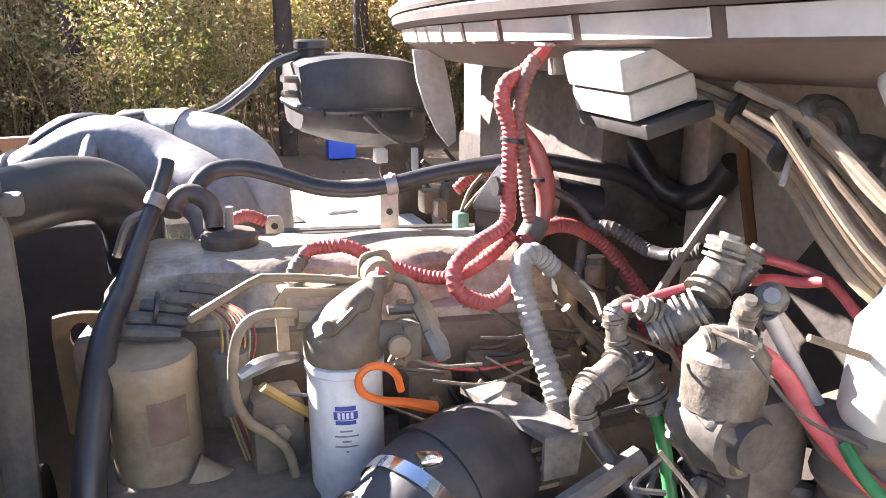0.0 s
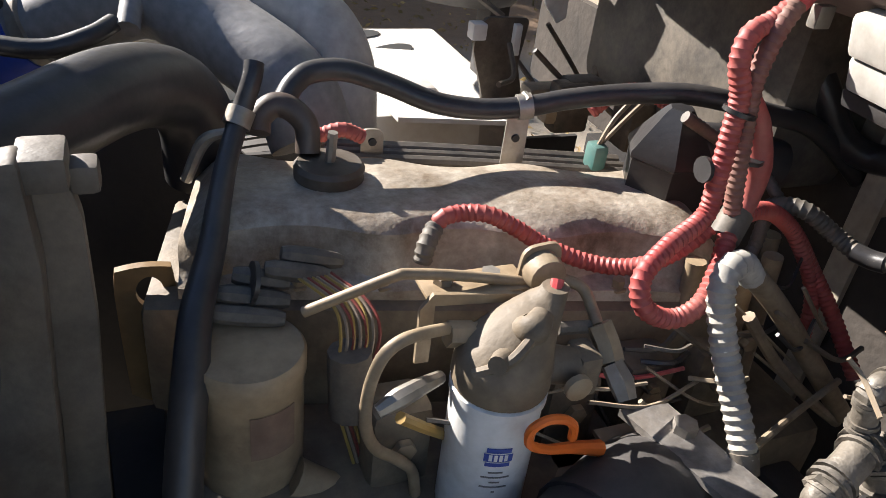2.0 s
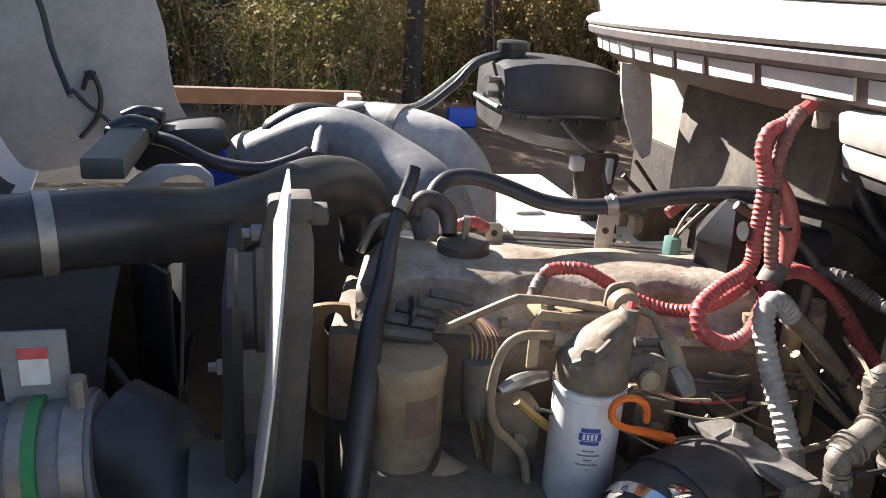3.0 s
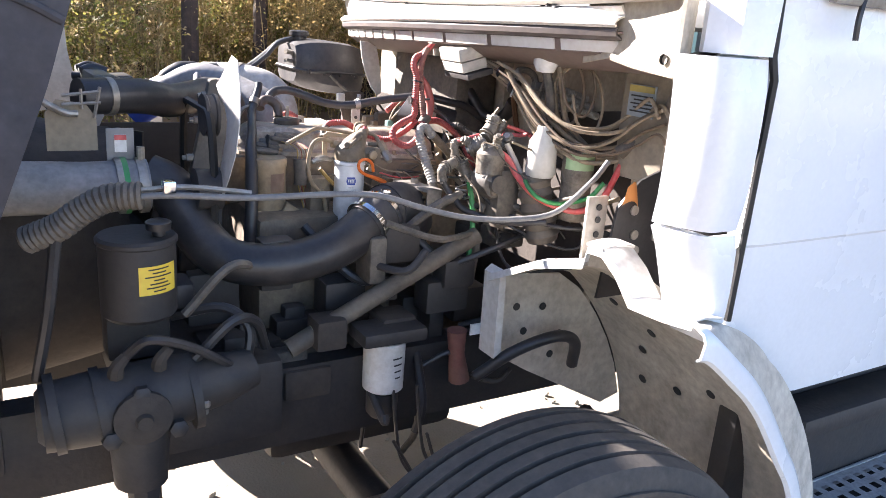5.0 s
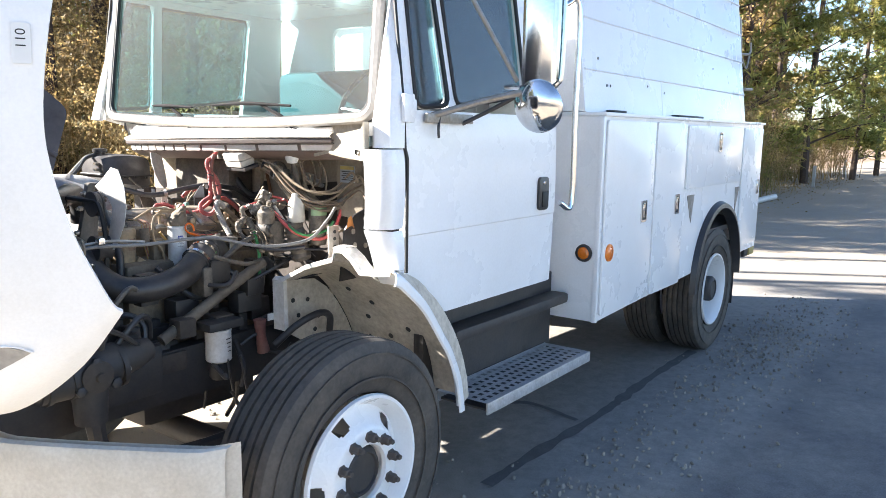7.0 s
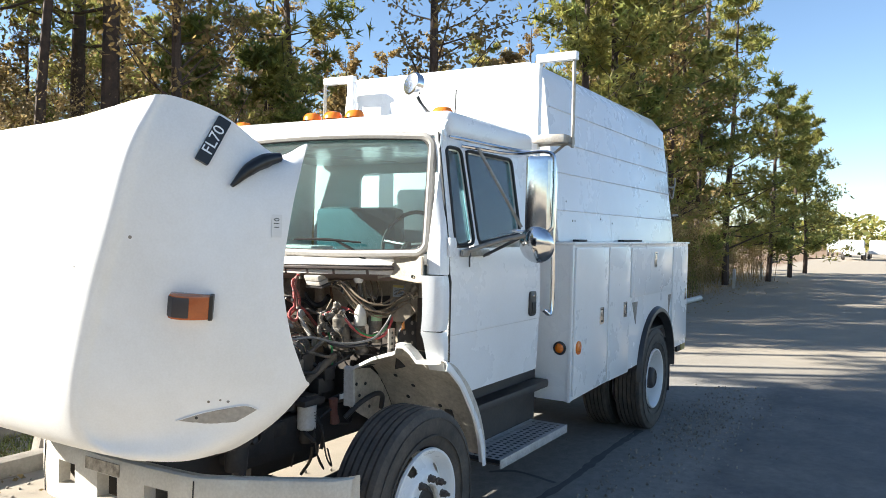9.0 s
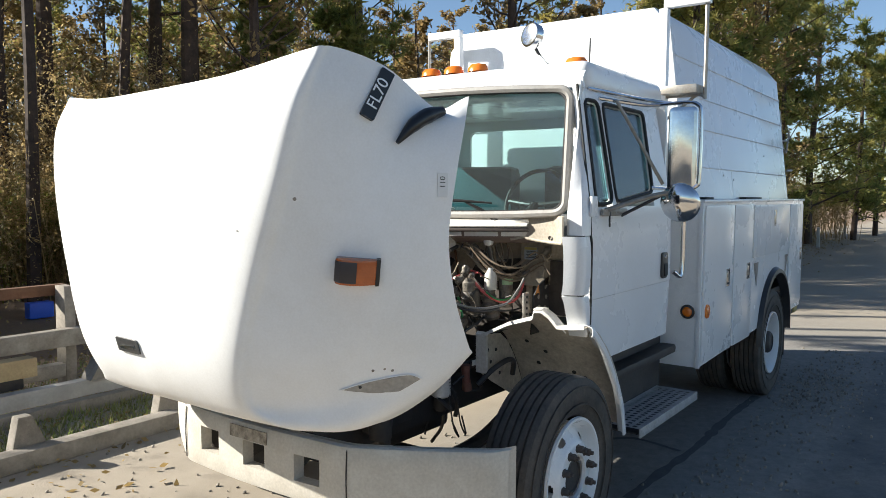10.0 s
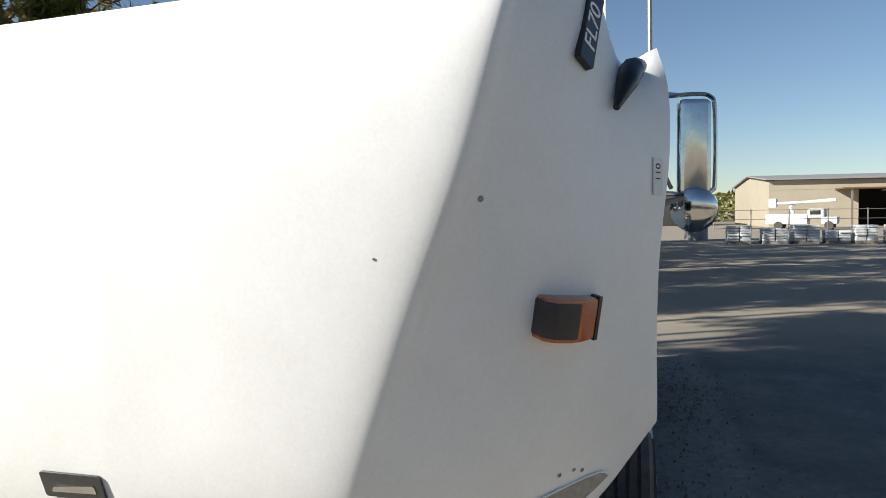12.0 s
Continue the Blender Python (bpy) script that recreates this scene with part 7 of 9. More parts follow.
lh = part("long_hose", tube([(-0.60, -0.42, 1.34), (-0.535, -0.44, 1.345), (-0.383, -0.46, 1.337), (-0.206, -0.48, 1.341), (-0.102, -0.50, 1.336), (-0.001, -0.52, 1.307), (0.107, -0.54, 1.283), (0.213, -0.58, 1.283), (0.302, -0.62, 1.305), (0.383, -0.64, 1.378), (0.42, -0.65, 1.43)], 0.0068, 10), M_HOSEGREY, truck, "long slack grey hose across the engine bay")
part("metal_line", tube([(-0.60, -0.41, 1.352), (-0.50, -0.43, 1.358), (-0.38, -0.45, 1.345)], 0.006, 8), M_STEEL, lh)
part("tee", box((-0.555, -0.45, 1.35), (-0.53, -0.42, 1.375), 0.005), M_CHROME, lh)
M_STRUT = mat("dusty_strut_paint", (0.10, 0.085, 0.068), 0.7, second=(0.05, 0.042, 0.035), amount=0.8, scale=9, fine=70, bump=0.15, dust=(0.28, 0.225, 0.16), dust_amount=0.4, dust_scale=6)
part("strut_tube", tube([(-0.25, -0.33, 0.915), (0.02, -0.335, 1.05), (0.272, -0.34, 1.173)], 0.024, 14), M_STRUT, truck, "dusty brown hood-lift strut tube")
part("strut_label", tube([(-0.185, -0.331, 0.947), (-0.14, -0.332, 0.969)], 0.0248, 14), mat("stained_label", (0.33, 0.29, 0.16), 0.7), truck)
ff = part("primary_filter", lathe([(0, -0.135), (0.04, -0.135), (0.054, -0.125), (0.055, 0.0), (0.057, 0.004), (0.055, 0.010), (0, 0.010)], at=(-0.005, -0.37, 0.915), seg=30), M_FILTER, truck, "white spin-on filter with printing, low on the frame")
part("filter_bowl", lathe([(0, -0.075), (0.03, -0.075), (0.042, -0.06), (0.043, 0.0), (0, 0.0)], at=(-0.005, -0.37, 0.779), seg=24), M_FRAME, ff)
part("mounting_head", box((-0.09, -0.43, 0.927), (0.09, -0.32, 0.965), 0.012), M_FRAME, ff)
for k in range(4):
    on_can_band((-0.005, -0.37), 0.0556, 268 + 3 * k, 300 - 2 * k, 0.885 - 0.018 * k, 0.889 - 0.018 * k, "print_line", M_INK, ff)
rs = part("red_spring_bracket", tube([(0.195, -0.40, 0.93), (0.20, -0.40, 0.86), (0.215, -0.40, 0.78)], [0.028, 0.022, 0.03], 10), mat("oxide_red_paint", (0.16, 0.055, 0.045), 0.7, dust=DUST, dust_amount=0.4), truck, "oxide-red bracket with a white tag")
part("tag", box((0.215, -0.435, 0.925), (0.262, -0.43, 0.955)), M_FILTER, rs)

# right-hand air valves
valves = part("air_valve", lathe([(0, -0.03), (0.030, -0.03), (0.038, -0.02), (0.038, 0.03), (0.03, 0.04), (0.02, 0.05), (0, 0.05)], at=(0.28, -0.36, 1.37), seg=16), M_DIRTYCAST, truck, "grey cast air-brake valve cluster")
random.seed(11)


def fitting(path, r0, r1, parent=valves, material=None):
    path = [Vector(p) for p in path]
    part("fitting", tube(path, [r0 * 0.8, r1 * 0.95, r0 * 0.8], 16, 6), material or M_DIRTYCAST, parent)
    for p, q, f in ((path[0], path[1], 0.25), (path[0], path[1], 0.55), (path[1], path[2], 0.6), (path[1], path[2], 0.85)):
        m = p.lerp(q, f)
        u = (q - p).normalized() * 0.0018
        part("collar", tube([m - u, m + u], max(r0, r1) * (1.0 if f > 0.5 else 1.1), 14, 2), M_DIRTYCAST, parent)
    e = (path[-1] - path[-2]).normalized()
    part("fitting_nut", tube([path[-1] - e * 0.003, path[-1] + e * 0.001, path[-1] + e * 0.006, path[-1] + e * 0.008], [r1 * 0.9, r1 * 1.06, r1 * 1.06, r1 * 0.8], 6, 1), M_DIRTYCAST, parent)
    part("stub", tube([path[-1] + e * 0.006, path[-1] + e * 0.013], r1 * 0.55, 10, 1), M_STEEL, parent)


fitting([(0.285, -0.318, 1.435), (0.305, -0.312, 1.455), (0.314, -0.311, 1.480)], 0.018, 0.021)
fitting([(0.305, -0.312, 1.450), (0.328, -0.312, 1.446), (0.340, -0.315, 1.468)], 0.014, 0.012)
fitting([(0.275, -0.305, 1.425), (0.262, -0.298, 1.415), (0.242, -0.292, 1.422)], 0.013, 0.012)
fitting([(0.292, -0.315, 1.425), (0.276, -0.305, 1.412), (0.258, -0.295, 1.402)], 0.019, 0.022)
fitting([(0.226, -0.272, 1.375), (0.224, -0.270, 1.392), (0.222, -0.268, 1.408)], 0.012, 0.011)
fitting([(0.222, -0.268, 1.408), (0.229, -0.266, 1.416), (0.246, -0.262, 1.414)], 0.012, 0.010)
fitting([(0.232, -0.278, 1.366), (0.205, -0.288, 1.360), (0.178, -0.296, 1.350)], 0.018, 0.015)
fitting([(0.178, -0.296, 1.352), (0.170, -0.299, 1.343), (0.172, -0.302, 1.324)], 0.013, 0.013)
fitting([(0.234, -0.283, 1.366), (0.245, -0.290, 1.345), (0.252, -0.296, 1.325)], 0.020, 0.017)
fitting([(0.25, -0.36, 1.415), (0.268, -0.365, 1.418), (0.285, -0.375, 1.415)], 0.012, 0.011, material=M_STEEL)
fitting([(0.30, -0.345, 1.40), (0.298, -0.355, 1.42), (0.297, -0.36, 1.438)], 0.012, 0.012, material=M_STEEL)
fitting([(0.33, -0.335, 1.41), (0.345, -0.34, 1.432), (0.335, -0.35, 1.44)], 0.016, 0.014)
for k in range(18):
    c = Vector((random.uniform(0.22, 0.40), random.uniform(-0.41, -0.30), random.uniform(1.22, 1.375)))
    d = Vector((random.gauss(0, 1), random.gauss(0, 1), random.gauss(0, 1))).normalized() * random.uniform(0.012, 0.026)
    r_ = random.uniform(0.008, 0.015)
    part("fitting", tube([c - d, c - d * 0.3, c + d * 0.3, c + d], [r_ * 0.7, r_, r_ * 1.15, r_ * 0.6], 8, 3), random.choice((M_DIRTYCAST, M_DKLOOM, M_DIRTYCAST, M_ENGINE)), valves)
part("valve_body", box((0.285, -0.40, 1.20), (0.36, -0.30, 1.365), 0.025), M_DKLOOM, valves)
part("valve_body", lathe([(0, -0.04), (0.040, -0.04), (0.046, 0.0), (0.038, 0.026), (0.026, 0.028), (0.024, 0.040), (0, 0.041)], at=(0.285, -0.365, 1.325), axis="y", seg=20), M_DKLOOM, valves)


def airline(points, r, material, label=""):
    return part("air_line", tube(points, r, 10), material, valves, label)


airline([(0.285, -0.366, 1.408), (0.305, -0.376, 1.400), (0.318, -0.395, 1.382), (0.325, -0.425, 1.350), (0.355, -0.48, 1.305), (0.432, -0.54, 1.279), (0.479, -0.58, 1.317), (0.512, -0.60, 1.409)], 0.0085, M_REDHOSE, "red nylon air line")
airline([(0.330, -0.356, 1.424), (0.340, -0.366, 1.400), (0.348, -0.385, 1.372), (0.36, -0.41, 1.33), (0.37, -0.45, 1.26)], 0.0075, mat("pale_line", (0.55, 0.52, 0.47), 0.5, dust=DUST, dust_amount=0.3), "pale plastic air line")
airline([(0.359, -0.300, 1.463), (0.382, -0.310, 1.457), (0.406, -0.330, 1.448), (0.415, -0.350, 1.439), (0.418, -0.380, 1.417)], 0.0055, M_REDHOSE)
airline([(0.345, -0.310, 1.443), (0.378, -0.310, 1.440), (0.393, -0.330, 1.441), (0.399, -0.350, 1.448)], 0.0055, M_REDHOSE)
airline([(0.228, -0.270, 1.418), (0.237, -0.280, 1.421), (0.260, -0.280, 1.428), (0.288, -0.290, 1.437)], 0.005, M_REDHOSE)
airline([(0.250, -0.298, 1.325), (0.259, -0.303, 1.300), (0.265, -0.312, 1.259), (0.265, -0.325, 1.205), (0.25, -0.34, 1.10)], 0.0075, M_GREEN, "green nylon air line")
airline([(0.332, -0.45, 1.343), (0.324, -0.48, 1.330), (0.335, -0.51, 1.312), (0.38, -0.53, 1.300), (0.45, -0.56, 1.317), (0.48, -0.58, 1.36)], 0.0058, M_GREEN, "green nylon air line")
airline([(0.172, -0.302, 1.324), (0.185, -0.31, 1.297), (0.198, -0.33, 1.276), (0.216, -0.36, 1.25), (0.28, -0.44, 1.235), (0.36, -0.52, 1.25)], 0.0085, M_RUBBER)
for k in range(11):
    a = Vector((random.uniform(0.22, 0.34), random.uniform(-0.38, -0.28), random.uniform(1.20, 1.34)))
    b = Vector((random.uniform(0.36, 0.58), random.uniform(-0.60, -0.25), random.uniform(1.12, 1.34)))
    m_ = a.lerp(b, 0.5) + Vector((random.gauss(0, 0.04), random.gauss(0, 0.04), random.uniform(-0.10, 0.02)))
    airline([a, m_, b], random.uniform(0.0035, 0.0065), random.choice((M_DKLOOM, M_RUBBER, M_RUBBER, M_TANLOOM)))
# tan cable bundle from the cowl to the side
for k in range(7):
    o = Vector((random.gauss(0, 0.008), random.gauss(0, 0.012), random.gauss(0, 0.010)))
    pts = [(0.318, -0.190, 1.630), (0.345, -0.205, 1.617), (0.372, -0.235, 1.598), (0.382, -0.285, 1.578), (0.388, -0.33, 1.550), (0.390, -0.37, 1.515), (0.400, -0.42, 1.475), (0.45, -0.50, 1.425), (0.54, -0.56, 1.44), (0.56, -0.65, 1.52), (0.53, -0.74, 1.575)]
    part("cable", tube([Vector(p) + o * min(1.8, 0.3 + 0.32 * i) for i, p in enumerate(pts)], random.uniform(0.0045, 0.0065), 8, 6), M_TANLOOM, valves, "dusty tan cable")
for k in range(5):
    o = Vector((random.gauss(0, 0.008), random.gauss(0, 0.008), 0))
    part("cable", tube([Vector((0.40, -0.44, 1.64)) + o, Vector((0.415, -0.445, 1.57)) + o * 2, Vector((0.44, -0.45, 1.49)) + o * 2, Vector((0.50, -0.50, 1.42)) + o], 0.006, 8, 5), M_TANLOOM, valves)
# brown hoses coiled and tied beside the bundle
COILS = (
    [(0.319, -0.30, 1.623), (0.344, -0.36, 1.593), (0.368, -0.44, 1.525), (0.399, -0.52, 1.482), (0.470, -0.58, 1.480), (0.510, -0.62, 1.515), (0.49, -0.70, 1.56), (0.48, -0.75, 1.52)],
    [(0.390, -0.41, 1.57), (0.410, -0.42, 1.62), (0.438, -0.44, 1.652), (0.469, -0.48, 1.635), (0.479, -0.50, 1.564), (0.452, -0.50, 1.503), (0.408, -0.48, 1.530), (0.403, -0.45, 1.60)],
    [(0.323, -0.34, 1.606), (0.360, -0.44, 1.490), (0.405, -0.54, 1.445), (0.480, -0.58, 1.461), (0.49, -0.66, 1.522), (0.48, -0.74, 1.56)])
for pts in COILS:
    for k in range(3):
        o = Vector((random.gauss(0, 0.006), random.gauss(0, 0.010), random.gauss(0, 0.013)))
        part("coiled_hose", tube([Vector(p) + o * (0.5 + 0.2 * i) for i, p in enumerate(pts)], random.uniform(0.0035, 0.0055), 8, 6), random.choice((M_COIL, M_COIL, M_TANLOOM)), valves, "dusty brown coiled hose")
part("cable_loop", tube([(0.349, -0.360, 1.590), (0.346, -0.350, 1.611), (0.387, -0.330, 1.613), (0.413, -0.330, 1.601), (0.417, -0.340, 1.579)], 0.009, 8), M_DKLOOM, valves)
for p_, q_ in (((0.352, -0.335, 1.57), (0.335, -0.345, 1.545)), ((0.353, -0.33, 1.58), (0.345, -0.335, 1.605)), ((0.356, -0.33, 1.578), (0.338, -0.325, 1.56))):
    part("tie_tail", tube([p_, q_], 0.003, 6), M_GREYLOOM, valves)
part("cable_tie", tube([(0.356, -0.254, 1.604), (0.358, -0.258, 1.602)], 0.017, 12), M_BLACK, valves)
for k in range(3):
    y_ = -0.345 - 0.025 * k
    part("connector", tube([(0.405 + 0.01 * k, y_, 1.575 - 0.02 * k), (0.428, y_ - 0.004, 1.573 - 0.02 * k), (0.45, y_ - 0.008, 1.570 - 0.02 * k)], [0.012, 0.013, 0.009], 10), M_GREYCAST, valves)
    part("loom_run", ribbed([(0.45, y_ - 0.008, 1.570 - 0.02 * k), (0.50, y_ - 0.02, 1.565 - 0.02 * k), (0.57, y_ - 0.03, 1.545 - 0.02 * k)], 0.009), M_GREYLOOM, valves)
part("dark_loop", tube([(0.50, -0.60, 1.44), (0.53, -0.66, 1.50), (0.52, -0.74, 1.58), (0.50, -0.76, 1.60), (0.52, -0.72, 1.55), (0.56, -0.64, 1.42)], 0.018, 10), M_DKLOOM, valves)
part("sensor_cap", lathe([(0, 0.036), (0.014, 0.034), (0.026, 0.024), (0.032, 0.006), (0.031, -0.012), (0.022, -0.03), (0, -0.034)], at=(0.365, -0.44, 1.648), seg=20), M_FILTER, valves, "white round sensor cap")
part("sensor_stem", tube([(0.37, -0.44, 1.62), (0.39, -0.44, 1.56), (0.40, -0.44, 1.50)], 0.012, 8), M_DKLOOM, valves)
part("heater_hose", tube([(0.494, 0.120, 1.523), (0.508, 0.100, 1.487), (0.533, 0.080, 1.445), (0.563, 0.050, 1.431), (0.570, 0.000, 1.454), (0.564, -0.040, 1.498)], 0.019, 10), M_RUBBER, cab, "black heater hose on the firewall")
part("bracket_bar", tube([(0.510, -0.100, 1.565), (0.528, -0.100, 1.488), (0.551, -0.100, 1.402)], 0.008, 6), M_RUST, cab)
part("dip_stick", tube([(0.326, -0.200, 1.395), (0.363, -0.200, 1.446), (0.404, -0.200, 1.497)], 0.005, 6), M_TANLOOM, engine)
bt = part("fluid_bottle", lathe([(0, -0.07), (0.035, -0.07), (0.04, -0.06), (0.036, 0.02), (0.02, 0.045), (0.018, 0.06), (0, 0.06)], at=(0.375, -0.452, 1.425), seg=20), mat("milky_plastic", (0.60, 0.59, 0.54), 0.4, dust=DUST, dust_amount=0.25), truck, "milky plastic fluid bottle")
gc = part("filter_can", lathe([(0, -0.12), (0.036, -0.12), (0.039, -0.11), (0.039, -0.02), (0.041, -0.018), (0.041, 0.06), (0.036, 0.068), (0, 0.068)], at=(0.45, -0.51, 1.37), seg=26), M_DIRTYCAST, truck, "grey metal can with a pale green label")
on_can_band((0.45, -0.51), 0.0416, 180, 300, 1.385, 1.43, "label_band", mat("pale_green_label", (0.28, 0.42, 0.22), 0.5, dust=(0.5, 0.5, 0.4), dust_amount=0.3), gc, 14)
sp2 = part("spring_chamber", ribbed([(0.37, -0.43, 1.36), (0.385, -0.44, 1.28), (0.41, -0.45, 1.18)], 0.040, 0.035, 18, 0.18), mat("grey_rubber_bellows", (0.07, 0.065, 0.06), 0.6, dust=DUST, dust_amount=0.4), truck, "grey rubber bellows")
fb = part("fender_bracket", box((0.325, -0.705, 1.19), (0.385, -0.695, 1.36), 0.003), mat("zinc_plate", (0.40, 0.38, 0.35), 0.45, metal=0.4, dust=DUST, dust_amount=0.4), truck, "drilled zinc bracket above the fender")
for z in (1.235, 1.27, 1.305, 1.335):
    part("bracket_hole", lathe([(0.008, 0), (0.008, 0.003), (0, 0.003)], at=(0.357, -0.706, z), axis="y", seg=10), M_INK, fb)
pp = part("perforated_plate", plate([(0.36, 1.12), (0.39, 1.34), (0.45, 1.40), (0.56, 1.44), (0.58, 1.12)], -0.735, -0.728), M_BLACK, truck, "black perforated inner plate")
for x, z in ((0.44, 1.33), (0.45, 1.27), (0.46, 1.23), (0.52, 1.38), (0.53, 1.32), (0.52, 1.26)):
    part("plate_hole", lathe([(0.012, 0), (0.012, 0.004), (0, 0.004)], at=(x, -0.7355, z), axis="y", seg=12), M_STEEL, pp)
part("dry_leaf", sheet([[(0.395 + 0.05 * u, -0.74 - 0.012 * math.sin(3 * u + v), 1.345 + 0.045 * v + 0.012 * math.sin(4 * u)) for u in np.linspace(0, 1, 7)] for v in np.linspace(0, 1, 6)]), mat("dry_leaf", (0.50, 0.20, 0.05), 0.7, second=(0.36, 0.14, 0.04), scale=30), truck, "dry orange leaf caught by the bracket")
# front dress: radiator, shroud, fan, pulleys
rad = part("radiator", box((-0.96, -0.34, 0.72), (-0.87, 0.62, 1.46), 0.02), M_FRAME, truck, "black radiator with a pale top tank")
part("top_tank", box((-0.98, -0.30, 1.44), (-0.86, 0.60, 1.52), 0.025), M_PIPE, rad)
part("side_plate", plate([(-0.735, 1.375), (-0.735, 1.46), (-0.71, 1.49), (-0.65, 1.48), (-0.63, 1.45), (-0.63, 1.375)], -0.085, -0.075), mat("tan_plate", (0.26, 0.22, 0.16), 0.6, dust=DUST, dust_amount=0.5), rad, "tan bracket plate")
part("plate_handle", tube([(-0.76, -0.09, 1.50), (-0.70, -0.10, 1.465), (-0.67, -0.095, 1.46)], 0.008, 8), M_STEEL, rad)
for a, b in (((-0.70, -0.09, 1.50), (-0.62, -0.09, 1.51)), ((-0.70, -0.09, 1.48), (-0.62, -0.09, 1.485)), ((-0.62, -0.09, 1.52), (-0.635, -0.09, 1.45)), ((-0.66, -0.09, 1.515), (-0.66, -0.09, 1.47))):
    part("wire_guard", tube([a, b], 0.004, 6), M_STEEL, rad)
lbx = part("expansion_box", box((-0.615, -0.11, 1.345), (-0.555, -0.105, 1.43), 0.002), mat("dull_label", (0.25, 0.25, 0.25), 0.6, dust=DUST, dust_amount=0.3), rad, "dull grey box with a small label")
part("label", box((-0.598, -0.1125, 1.375), (-0.572, -0.1105, 1.415)), M_FILTER, lbx)
part("label_band", box((-0.598, -0.1135, 1.403), (-0.572, -0.1126, 1.415)), M_REDHOSE, lbx)
sh = [[(x, 0.27 + r * math.cos(a), 1.06 + r * math.sin(a)) for a in np.linspace(radians(-60), radians(250), 40)] for x, r in ((-0.86, 0.36), (-0.68, 0.33), (-0.60, 0.315), (-0.56, 0.315))]
part("fan_shroud", sheet(sh, thick=0.008), M_GRIMESHADE, rad, "black fan shroud")
fan = part("fan", lathe([(0, -0.03), (0.08, -0.03), (0.09, 0.0), (0.08, 0.03), (0, 0.03)], at=(-0.52, 0.20, 1.10), axis="x", seg=20), M_BLACK, truck, "black cooling fan at rest")
for k in range(8):
    m = Matrix.Translation((-0.52, 0.20, 1.10)) @ Matrix.Rotation(2 * math.pi * k / 8, 4, "X") @ Matrix.Translation((0, 0.15, 0)) @ Matrix.Rotation(radians(35), 4, "Y")
    part("blade", box((-0.004, -0.14, -0.05), (0.004, 0.13, 0.05), 0.003, m=m), M_BLACK, fan)
for (x, y, z), r, w in (((-0.388, -0.135, 1.465), 0.050, 0.016), ((-0.40, 0.1, 1.05), 0.10, 0.05), ((-0.41, -0.20, 1.30), 0.05, 0.03)):
    pu = part("pulley", lathe([(0, -w), (r, -w), (r, -w * 0.6), (r * 0.93, -w * 0.4), (r * 0.93, w * 0.4), (r, w * 0.6), (r, w), (r * 0.6, w * 0.8), (0, w * 0.8)], at=(x, y, z), axis="x", seg=26), M_FRAME, engine, "dark steel belt pulley")
part("belt", sweep([Vector((-0.40, -0.16 + 0.065 * math.cos(a) + (0.20 if math.cos(a) > 0 else 0.0), 1.30 + (0.18 if math.sin(a) > 0 else -0.25) * abs(math.sin(a)))) for a in np.linspace(0, 2 * math.pi, 30)], 0.010, 6, closed_ends=False), M_SEAL, engine)
# plate with a crescent edge, ahead of the engine, leaning forward at its foot
WB = [(-0.275, 1.612), (-0.325, 1.605), (-0.375, 1.54), (-0.398, 1.47), (-0.392, 1.40), (-0.365, 1.345), (-0.335, 1.30), (-0.30, 1.30), (-0.285, 1.335), (-0.295, 1.39), (-0.305, 1.43), (-0.298, 1.465), (-0.265, 1.495), (-0.225, 1.505), (-0.17, 1.535), (-0.205, 1.555)]
M_GUARD = mat("dull_brown_steel", (0.11, 0.095, 0.08), 0.6, second=(0.045, 0.04, 0.034), amount=0.8, scale=14, fine=80, bump=0.25, dust=DUST, dust_amount=0.25, dust_scale=12)
LEAN = Matrix.Translation((0.014, 0.075, 1.597)) @ Matrix(((1, 0, 0.12, 0), (0, 1, 0, 0), (0, 0, 1, 0), (0, 0, 0, 1))) @ Matrix.Translation((0, 0, -1.6))
cp = part("crescent_plate", plate([(y, z) for y, z in WB], -0.3675, -0.365, "x", bevel=0.0008, m=LEAN), mat("pale_grey_paint", (0.55, 0.54, 0.52), 0.5, dust=DUST, dust_amount=0.3), engine, "pale curved steel guard plate")
gp = part("guard_post", plate(round_poly([(-0.366, 1.540), (-0.347, 1.543), (-0.345, 1.46), (-0.357, 1.30), (-0.375, 1.05), (-0.45, 1.05), (-0.417, 1.302), (-0.383, 1.458)], 0.006), -0.055, -0.025, bevel=0.004), M_GUARD, engine, "dusty steel channel post ahead of the engine")
part("post_web", plate(round_poly([(-0.352, 1.520), (-0.322, 1.512), (-0.317, 1.485), (-0.318, 1.397), (-0.328, 1.25), (-0.34, 1.05), (-0.38, 1.05), (-0.357, 1.30)], 0.006), -0.030, -0.012, bevel=0.003), M_GUARD, gp)
part("post_cap", box((-0.352, -0.05, 1.515), (-0.320, -0.008, 1.541), 0.005), M_GUARD, gp)
part("post_ear", box((-0.322, -0.035, 1.505), (-0.302, -0.010, 1.527), 0.005), M_GUARD, gp)
for x_, z_ in ((-0.405, 1.44), (-0.425, 1.345), (-0.385, 1.50)):
    part("post_bolt", lathe([(0, 0), (0.010, 0), (0.010, 0.020), (0.006, 0.022), (0.006, 0.03), (0, 0.03)], seg=6, m=Matrix.Translation((x_ + 0.022, -0.04, z_)) @ Matrix.Rotation(radians(-90), 4, "Y")), M_STEEL, gp)
# pale splash panel beyond the engine, and the dark intake duct on it
sp = [(-1.0, 1.25), (-0.52, 1.33), (-0.53, 1.38), (-0.565, 1.44), (-0.58, 1.52), (-0.585, 1.62), (-0.62, 1.74), (-1.0, 1.78)]
